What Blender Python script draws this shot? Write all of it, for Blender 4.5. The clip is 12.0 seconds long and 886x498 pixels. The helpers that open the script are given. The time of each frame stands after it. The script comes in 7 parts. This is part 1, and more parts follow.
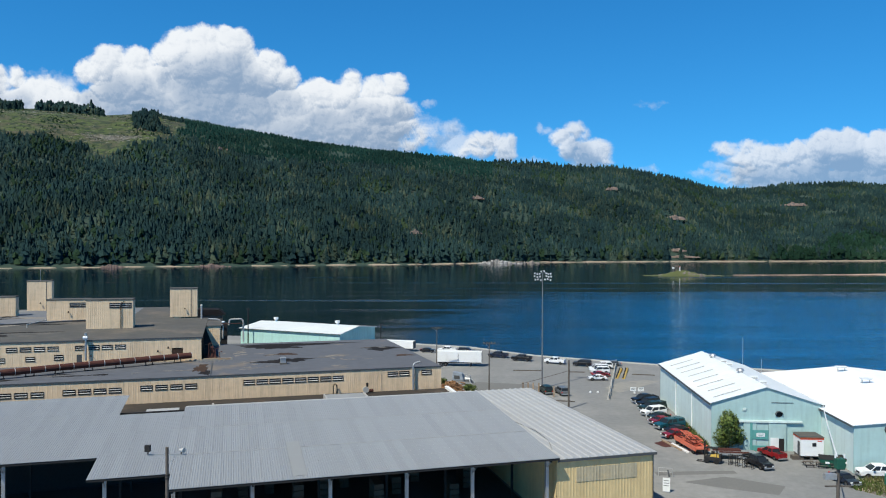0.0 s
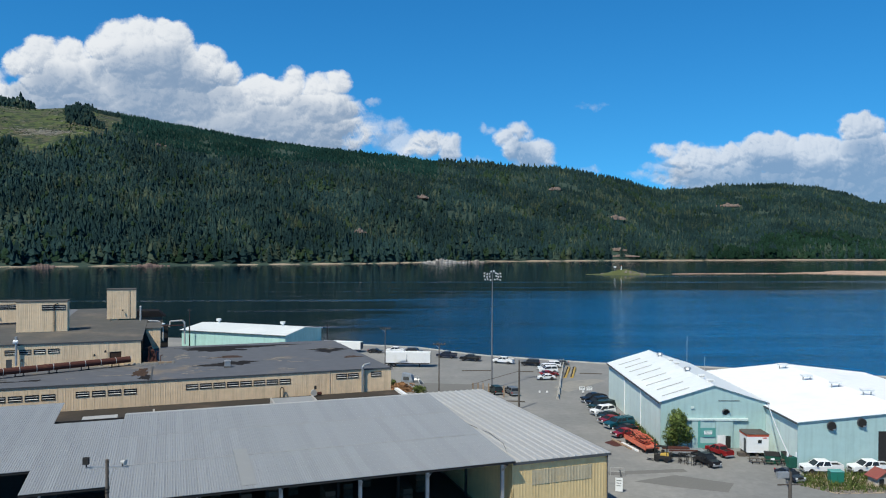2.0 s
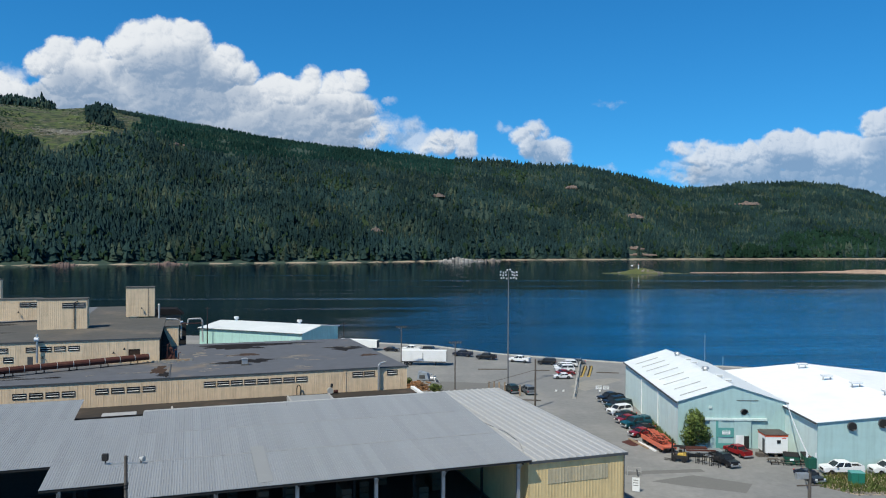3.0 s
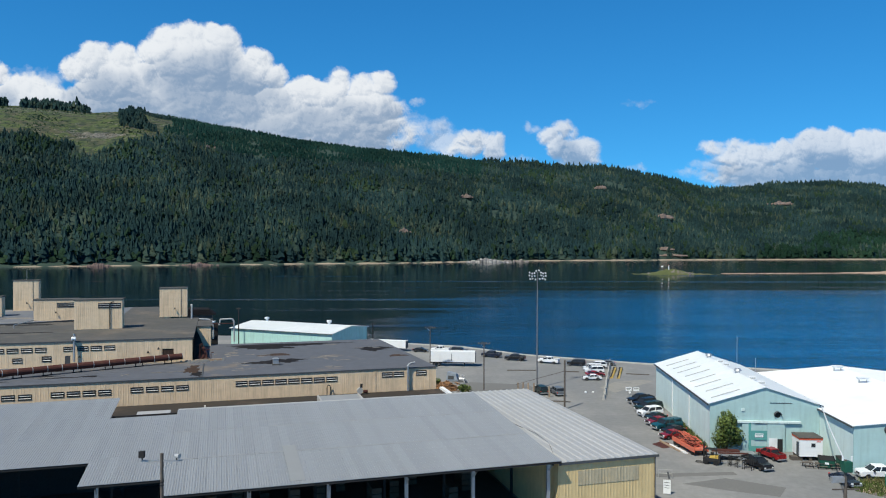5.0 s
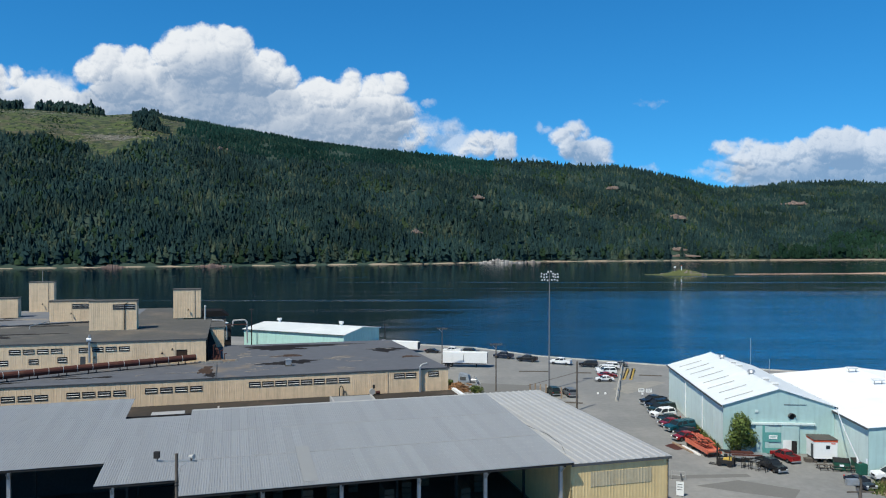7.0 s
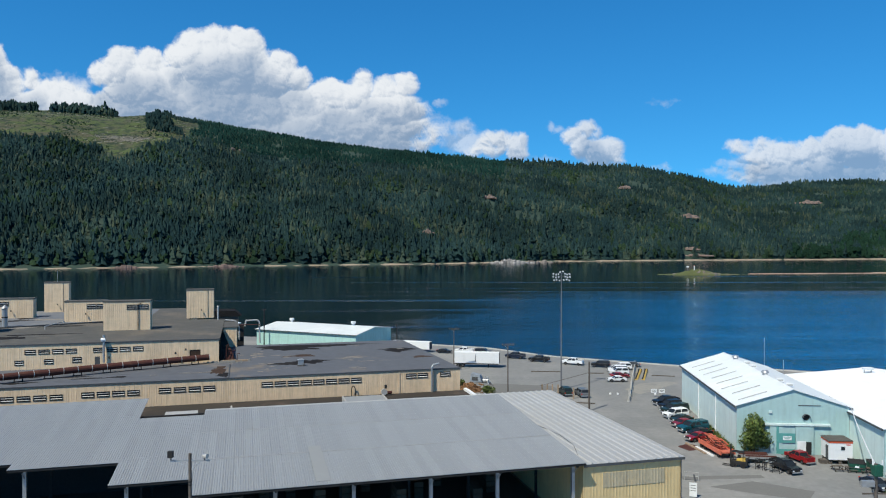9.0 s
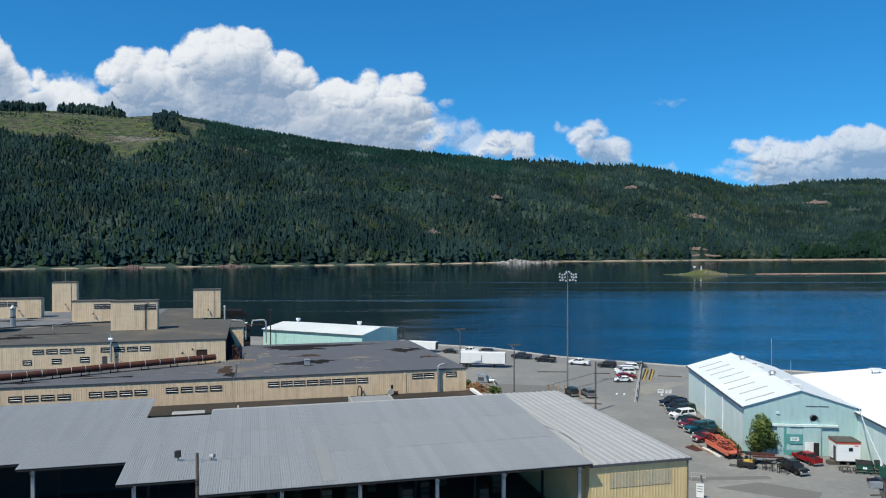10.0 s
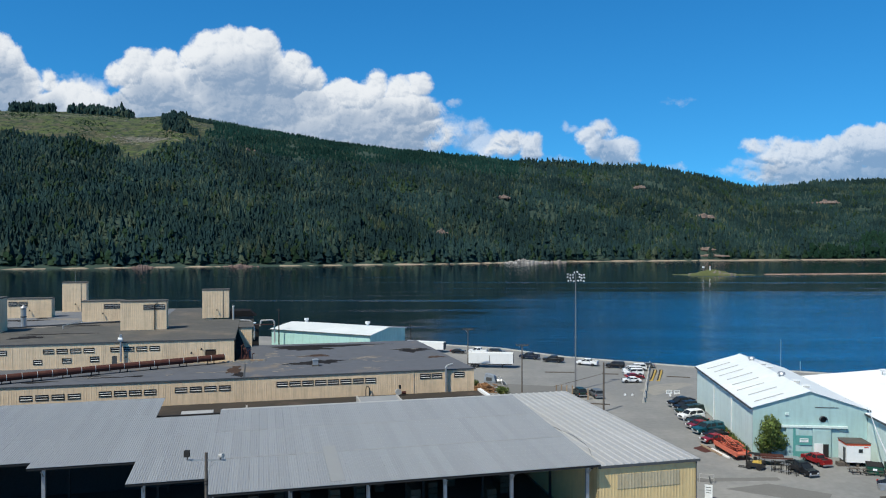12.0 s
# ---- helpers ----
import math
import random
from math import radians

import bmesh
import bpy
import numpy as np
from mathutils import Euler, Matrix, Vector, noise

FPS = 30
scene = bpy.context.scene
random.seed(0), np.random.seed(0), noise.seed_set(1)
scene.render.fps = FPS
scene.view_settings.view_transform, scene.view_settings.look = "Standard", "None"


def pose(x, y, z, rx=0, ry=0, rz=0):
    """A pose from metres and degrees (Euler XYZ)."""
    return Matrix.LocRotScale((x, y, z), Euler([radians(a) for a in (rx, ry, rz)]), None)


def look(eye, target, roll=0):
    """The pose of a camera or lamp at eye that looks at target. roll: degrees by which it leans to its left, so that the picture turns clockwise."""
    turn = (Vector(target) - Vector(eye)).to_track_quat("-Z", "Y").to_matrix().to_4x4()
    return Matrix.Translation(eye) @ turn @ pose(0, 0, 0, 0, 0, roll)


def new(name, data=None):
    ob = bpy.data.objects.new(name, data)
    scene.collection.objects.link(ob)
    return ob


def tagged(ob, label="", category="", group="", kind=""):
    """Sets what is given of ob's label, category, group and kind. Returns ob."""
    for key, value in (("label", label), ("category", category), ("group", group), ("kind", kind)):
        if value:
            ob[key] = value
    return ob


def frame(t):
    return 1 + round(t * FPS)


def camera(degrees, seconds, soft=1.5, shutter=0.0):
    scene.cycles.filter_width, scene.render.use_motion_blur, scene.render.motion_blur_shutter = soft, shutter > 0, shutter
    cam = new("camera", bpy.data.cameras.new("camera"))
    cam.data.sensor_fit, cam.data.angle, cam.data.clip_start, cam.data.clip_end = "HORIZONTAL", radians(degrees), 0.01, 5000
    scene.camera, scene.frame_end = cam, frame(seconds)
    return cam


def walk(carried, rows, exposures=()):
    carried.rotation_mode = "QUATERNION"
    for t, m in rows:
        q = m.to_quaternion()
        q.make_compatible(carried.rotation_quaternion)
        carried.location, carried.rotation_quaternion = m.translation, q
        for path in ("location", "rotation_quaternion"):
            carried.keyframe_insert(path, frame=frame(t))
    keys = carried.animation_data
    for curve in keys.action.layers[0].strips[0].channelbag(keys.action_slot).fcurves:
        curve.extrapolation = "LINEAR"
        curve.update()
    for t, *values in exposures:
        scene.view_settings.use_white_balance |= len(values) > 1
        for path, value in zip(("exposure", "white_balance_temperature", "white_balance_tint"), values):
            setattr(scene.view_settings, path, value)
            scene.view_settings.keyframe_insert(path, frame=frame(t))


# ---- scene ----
cam = camera(61.0, 12.0, soft=1.1)
PATH = [
    (0, (1.359, -1.406, 33.745), (1.426, 0.593, 33.723), 0.2),
    (0.5, (0.62, -0.476, 33.885), (0.763, 1.518, 33.872), 0.2),
    (1, (0.368, 0.091, 33.858), (0.554, 2.083, 33.84), 0.3),
    (1.5, (0.274, 0.325, 33.932), (0.479, 2.314, 33.91), 0.3),
    (2, (0.263, 0.512, 33.89), (0.478, 2.5, 33.866), 0.3),
    (2.5, (0.344, 0.655, 33.872), (0.54, 2.645, 33.845), 0.3),
    (3, (0.31, 0.564, 33.873), (0.482, 2.556, 33.845), 0.3),
    (5, (0.1, 0.241, 33.886), (0.198, 2.238, 33.86), 0.2),
    (5.5, (0.069, 0.184, 33.906), (0.154, 2.182, 33.881), 0.1),
    (6, (0.032, 0.212, 33.883), (0.109, 2.21, 33.859), 0.1),
    (6.5, (-0.004, 0.159, 33.976), (0.068, 2.158, 33.952), 0.1),
    (7, (0.05, 0.042, 33.977), (0.117, 2.041, 33.953), 0.1),
    (9, (0.051, 0.01, 34.011), (0.087, 2.009, 33.987), 0.0),
    (9.5, (0.005, -0.023, 34.033), (0.033, 1.977, 34.009), 0.0),
    (10, (0.019, -0.014, 34.045), (0.039, 1.986, 34.021), -0.0),
    (10.5, (0.043, -0.035, 34.104), (0.058, 1.965, 34.079), 0.0),
    (11, (0.013, -0.144, 34.135), (0.023, 1.856, 34.11), 0.0),
    (11.5, (0.088, -0.118, 34.118), (0.091, 1.882, 34.093), -0.0),
    (12, (0.02, -0.12, 34.115), (0.019, 1.88, 34.091), -0.0),
]
GAIN = ((0.0, 0.04), (0.5, -0.03), (1.0, -0.08), (3.0, -0.08), (5.0, -0.05), (12.0, -0.04))      # the camera's own exposure drift
walk(cam, exposures=GAIN, rows=[(t, look(eye, target, roll)) for t, eye, target, roll in PATH])

# ---- world, sun, exposure ----
SUN_DIR = Vector((-0.50, -0.53, 1.0)).normalized()


class Nodes:
    """Short hand for building node trees."""

    def __init__(self, tree):
        self.t = tree
        tree.nodes.clear()

    def add(self, kind):
        return self.t.nodes.new(kind)

    def plug(self, a, b):
        if isinstance(a, (int, float)):
            b.default_value = a
        elif isinstance(a, (tuple, list)):
            b.default_value = a
        else:
            self.t.links.new(a, b)

    def m(self, op, a, b=0.0, c=0.0, clamp=False):
        n = self.add("ShaderNodeMath")
        n.operation, n.use_clamp = op, clamp
        for i, v in enumerate((a, b, c)):
            self.plug(v, n.inputs[i])
        return n.outputs[0]

    def step(self, v, lo, hi, a=0.0, b=1.0, smooth=True):
        n = self.add("ShaderNodeMapRange")
        n.interpolation_type = "SMOOTHSTEP" if smooth else "LINEAR"
        for i, x in enumerate((v, lo, hi, a, b)):
            self.plug(x, n.inputs[i])
        return n.outputs[0]

    def noise(self, vec, scale, detail=4.0, rough=0.55):
        n = self.add("ShaderNodeTexNoise")
        self.plug(vec, n.inputs["Vector"])
        n.inputs["Scale"].default_value = scale
        n.inputs["Detail"].default_value = detail
        n.inputs["Roughness"].default_value = rough
        return n.outputs["Fac"]

    def xyz(self, x, y, z):
        n = self.add("ShaderNodeCombineXYZ")
        for i, v in enumerate((x, y, z)):
            self.plug(v, n.inputs[i])
        return n.outputs[0]

    def mix(self, f, a, b, blend="MIX"):
        n = self.add("ShaderNodeMix")
        n.data_type, n.blend_type = "RGBA", blend
        self.plug(f, n.inputs[0])
        for v, i in ((a, 6), (b, 7)):
            self.plug((*v, 1.0) if isinstance(v, tuple) and len(v) == 3 else v, n.inputs[i])
        return n.outputs[2]


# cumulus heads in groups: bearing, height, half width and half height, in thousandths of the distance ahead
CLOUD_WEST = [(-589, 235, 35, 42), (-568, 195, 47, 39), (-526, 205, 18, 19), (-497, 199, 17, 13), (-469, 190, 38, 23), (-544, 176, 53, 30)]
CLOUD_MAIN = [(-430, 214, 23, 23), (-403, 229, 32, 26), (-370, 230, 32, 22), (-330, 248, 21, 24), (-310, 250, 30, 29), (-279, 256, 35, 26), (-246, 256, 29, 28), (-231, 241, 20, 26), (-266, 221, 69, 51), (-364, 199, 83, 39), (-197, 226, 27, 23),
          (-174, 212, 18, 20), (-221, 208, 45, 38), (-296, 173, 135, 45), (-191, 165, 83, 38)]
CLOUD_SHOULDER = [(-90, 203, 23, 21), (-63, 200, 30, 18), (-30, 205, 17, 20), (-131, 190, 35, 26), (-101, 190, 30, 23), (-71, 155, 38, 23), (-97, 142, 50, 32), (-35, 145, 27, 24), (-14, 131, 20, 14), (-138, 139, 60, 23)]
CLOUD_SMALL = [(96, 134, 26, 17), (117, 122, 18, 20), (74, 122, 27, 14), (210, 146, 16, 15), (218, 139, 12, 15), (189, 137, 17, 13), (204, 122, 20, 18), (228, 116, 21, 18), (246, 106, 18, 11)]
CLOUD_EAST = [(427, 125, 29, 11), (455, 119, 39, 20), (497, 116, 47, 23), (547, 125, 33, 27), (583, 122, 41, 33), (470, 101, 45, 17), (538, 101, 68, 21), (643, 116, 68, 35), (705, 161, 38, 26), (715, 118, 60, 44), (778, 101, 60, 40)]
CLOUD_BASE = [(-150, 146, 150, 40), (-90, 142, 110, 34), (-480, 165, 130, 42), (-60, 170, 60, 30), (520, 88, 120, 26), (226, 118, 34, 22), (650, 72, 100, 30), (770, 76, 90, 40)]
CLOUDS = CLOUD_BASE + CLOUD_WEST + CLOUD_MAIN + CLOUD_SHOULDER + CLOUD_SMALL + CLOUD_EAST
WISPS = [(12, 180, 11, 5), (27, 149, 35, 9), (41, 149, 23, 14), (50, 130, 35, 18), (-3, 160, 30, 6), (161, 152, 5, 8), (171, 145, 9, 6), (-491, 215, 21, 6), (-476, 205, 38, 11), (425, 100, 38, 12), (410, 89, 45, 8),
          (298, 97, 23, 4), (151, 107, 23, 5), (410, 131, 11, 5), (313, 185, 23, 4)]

world = bpy.data.worlds.new("sky")
scene.world = world
world.use_nodes = True
w = Nodes(world.node_tree)
coord = w.add("ShaderNodeTexCoord")
sep = w.add("ShaderNodeSeparateXYZ")
w.plug(coord.outputs["Generated"], sep.inputs[0])
ahead = w.m("MAXIMUM", sep.outputs[1], 0.05)
su, sw = w.m("DIVIDE", sep.outputs[0], ahead), w.m("DIVIDE", sep.outputs[2], ahead)


def vec(op, a, b, c=(0.0, 0.0, 0.0)):
    n = w.add("ShaderNodeVectorMath")
    n.operation = op
    for i, v in enumerate((a, b, c)):
        w.plug(v, n.inputs[i])
    return n.outputs["Value" if op == "DOT_PRODUCT" else 0]


def heads(p, banks):
    """Height of the rounded heads over the sky's plane: over 0 inside, under 0 outside."""
    best = None
    for x, y, rx, ry in banks:
        q = vec("MULTIPLY_ADD", p, (1000 / rx, 1000 / ry, 0.0), (-x / rx, -y / ry, 0.0))
        size = min(rx, ry) / 1000
        one = w.m("MULTIPLY_ADD", vec("DOT_PRODUCT", q, q), -size, size)
        best = one if best is None else w.m("MAXIMUM", best, one)
    return w.m("MAXIMUM", best, -0.06)


def puffs(p, scale, soft):
    """Rounded cauliflower knobs, about 0 in the mean."""
    n = w.add("ShaderNodeTexVoronoi")
    n.feature, n.voronoi_dimensions = "SMOOTH_F1", "2D"
    w.plug(p, n.inputs["Vector"])
    n.inputs["Scale"].default_value, n.inputs["Smoothness"].default_value = scale, soft
    d = n.outputs["Distance"]
    return w.m("SUBTRACT", 0.2, w.m("MULTIPLY", d, d))


def warped(p, scale, amount, detail=3.0):
    n = w.add("ShaderNodeTexNoise")
    w.plug(p, n.inputs["Vector"])
    n.inputs["Scale"].default_value, n.inputs["Detail"].default_value, n.inputs["Roughness"].default_value = scale, detail, 0.6
    return vec("MULTIPLY_ADD", vec("SUBTRACT", n.outputs["Color"], (0.5, 0.5, 0.5)), (amount, amount, 0.0), p)


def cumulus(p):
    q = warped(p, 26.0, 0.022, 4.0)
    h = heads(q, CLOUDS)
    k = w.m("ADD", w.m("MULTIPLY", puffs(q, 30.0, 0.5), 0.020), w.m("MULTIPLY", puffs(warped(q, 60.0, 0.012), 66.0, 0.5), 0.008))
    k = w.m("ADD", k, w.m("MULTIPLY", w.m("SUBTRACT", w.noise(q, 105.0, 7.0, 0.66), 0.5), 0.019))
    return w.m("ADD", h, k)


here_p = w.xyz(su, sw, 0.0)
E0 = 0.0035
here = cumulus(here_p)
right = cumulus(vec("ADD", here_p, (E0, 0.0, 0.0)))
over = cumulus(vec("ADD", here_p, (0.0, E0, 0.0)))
sx0, sy0 = w.m("MULTIPLY", w.m("SUBTRACT", here, right), 1 / E0), w.m("MULTIPLY", w.m("SUBTRACT", here, over), 1 / E0)
steep = w.m("SQRT", w.m("ADD", w.m("ADD", w.m("MULTIPLY", sx0, sx0), w.m("MULTIPLY", sy0, sy0)), 1.0))
glow = w.m("DIVIDE", w.m("ADD", w.m("ADD", w.m("MULTIPLY", sx0, -0.40), w.m("MULTIPLY", sy0, 0.78)), 0.48), steep)
front = w.step(sep.outputs[1], 0.1, 0.2)
cover = w.m("MULTIPLY", w.step(here, -0.003, 0.012), w.step(su, 0.02, 0.16, 1.0, 0.86))
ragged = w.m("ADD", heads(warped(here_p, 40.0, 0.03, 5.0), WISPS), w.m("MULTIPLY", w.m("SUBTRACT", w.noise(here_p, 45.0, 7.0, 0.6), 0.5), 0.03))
veil = w.m("MULTIPLY", w.m("MULTIPLY", w.step(ragged, -0.004, 0.016), 0.62), w.m("SUBTRACT", 1.0, cover))
cover = w.m("MULTIPLY", w.m("ADD", cover, veil), front)
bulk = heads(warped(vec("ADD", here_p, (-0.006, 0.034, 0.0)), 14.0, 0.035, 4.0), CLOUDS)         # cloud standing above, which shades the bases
soft = w.step(here, 0.0, 0.035, 1.0, 0.45)          # crisp heads at the rim, milky inside
lit = w.m("MULTIPLY", w.step(glow, -0.6, 0.9, -0.5, 0.5, smooth=False), soft)
lit = w.m("ADD", w.m("MULTIPLY", lit, 0.85), w.step(bulk, -0.026, 0.036, 0.80, 0.02))
lit = w.m("ADD", lit, w.m("MULTIPLY", w.m("SUBTRACT", w.noise(here_p, 13.0, 6.0, 0.58), 0.5), 0.75))
lit = w.m("SUBTRACT", lit, w.step(su, 0.0, 0.12, 0.0, 0.22))          # hazier banks to the east
lit = w.m("SUBTRACT", lit, w.m("MULTIPLY", veil, 0.3))
lit = w.step(lit, -0.26, 1.24)
sky = w.add("ShaderNodeTexSky")
sky.sky_type, sky.sun_disc = "NISHITA", False
sky.sun_elevation, sky.sun_rotation = math.asin(SUN_DIR.z), math.atan2(SUN_DIR.x, SUN_DIR.y)
sky.air_density, sky.dust_density, sky.ozone_density, sky.altitude = 0.85, 0.0, 3.5, 600.0
w.plug(w.xyz(sep.outputs[0], sep.outputs[1], w.m("MULTIPLY_ADD", sep.outputs[2], 0.75, 0.10)), sky.inputs[0])
hue = w.add("ShaderNodeHueSaturation")
w.plug(sky.outputs[0], hue.inputs["Color"])
hue.inputs["Saturation"].default_value = 1.28
bg = w.add("ShaderNodeBackground")
w.plug(w.mix(1.0, hue.outputs[0], (0.56, 1.24, 1.31), "MULTIPLY"), bg.inputs[0])
w.plug(w.m("MULTIPLY", w.step(sep.outputs[2], 0.34, 0.95, 1.0, 0.42), 0.118), bg.inputs[1])         # the zenith is deeper than the horizon
white = w.add("ShaderNodeBackground")
w.plug(w.mix(lit, (0.265, 0.385, 0.56), (0.92, 0.96, 1.0)), white.inputs[0])
white.inputs[1].default_value = 0.93
blend = w.add("ShaderNodeMixShader")
w.plug(cover, blend.inputs[0])
w.plug(bg.outputs[0], blend.inputs[1])
w.plug(white.outputs[0], blend.inputs[2])
w.plug(blend.outputs[0], w.add("ShaderNodeOutputWorld").inputs[0])

sun = new("sun", bpy.data.lights.new("sun", "SUN"))
sun.data.energy, sun.data.angle, sun.data.color = 5.0, radians(0.53), (0.985, 0.945, 0.80)
sun.matrix_world = look(SUN_DIR * 100, (0, 0, 0))


# ---- materials ----
def surface(name, col, col2=None, rough=0.75, metal=0.0, big=0.12, fine=3.0, var=0.18, patch=(0.5, 0.72), bump=0.15, streak=0.0, random_tint=0.0, island=0.0, rib=0.0, spec=0.35):
    """A worn surface: two colours mixed by large patches, fine grain, optional run-down streaks, ribs and a tint per piece."""
    mat = bpy.data.materials.new(name)
    mat.use_nodes = True
    n = Nodes(mat.node_tree)
    out, p = n.add("ShaderNodeOutputMaterial"), n.add("ShaderNodeBsdfPrincipled")
    n.plug(p.outputs[0], out.inputs[0])
    where = n.add("ShaderNodeTexCoord").outputs["Object"]
    info = n.add("ShaderNodeObjectInfo")
    c = (*col, 1.0)
    if col2:
        c = n.mix(n.step(n.noise(where, big, 6.0, 0.62), *patch), c, (*col2, 1.0))
    grain = n.noise(where, fine, 5.0, 0.65)
    value = n.step(grain, 0.25, 0.75, 1 - var, 1 + var, smooth=False)
    if streak:
        mp = n.add("ShaderNodeMapping")
        n.plug(where, mp.inputs[0])
        mp.inputs["Scale"].default_value = (1.6, 1.6, 0.12)
        value = n.m("MULTIPLY", value, n.step(n.noise(mp.outputs[0], 1.0, 4.0, 0.6), 0.42, 0.75, 1.0, 1 - streak))
    if random_tint:
        value = n.m("MULTIPLY", value, n.step(info.outputs["Random"], 0, 1, 1 - random_tint, 1 + random_tint, smooth=False))
    if island:
        value = n.m("MULTIPLY", value, n.step(n.add("ShaderNodeNewGeometry").outputs["Random Per Island"], 0, 1, 1 - island, 1 + island, smooth=False))
    height = grain
    if rib:
        s = n.add("ShaderNodeSeparateXYZ")
        n.plug(where, s.inputs[0])
        wave = n.m("SINE", n.m("MULTIPLY", n.m("ADD", s.outputs[0], s.outputs[1]), 2 * math.pi / rib))
        height = n.m("ADD", n.m("MULTIPLY", grain, 0.2), wave)
    vv = n.add("ShaderNodeCombineColor")
    for i in range(3):
        n.plug(value, vv.inputs[i])
    n.plug(n.mix(1.0, c, vv.outputs[0], "MULTIPLY"), p.inputs["Base Color"])
    n.plug(n.step(grain, 0.2, 0.8, max(rough - 0.1, 0.02), min(rough + 0.1, 1.0)), p.inputs["Roughness"])
    p.inputs["Metallic"].default_value = metal
    p.inputs["Specular IOR Level"].default_value = spec
    if bump:
        b = n.add("ShaderNodeBump")
        b.inputs["Strength"].default_value = bump
        b.inputs["Distance"].default_value = 0.03
        n.plug(height, b.inputs["Height"])
        n.plug(b.outputs[0], p.inputs["Normal"])
    return mat


def glass_dark(name, col=(0.02, 0.025, 0.03)):
    return surface(name, col, rough=0.12, var=0.1, bump=0.0, spec=0.3)


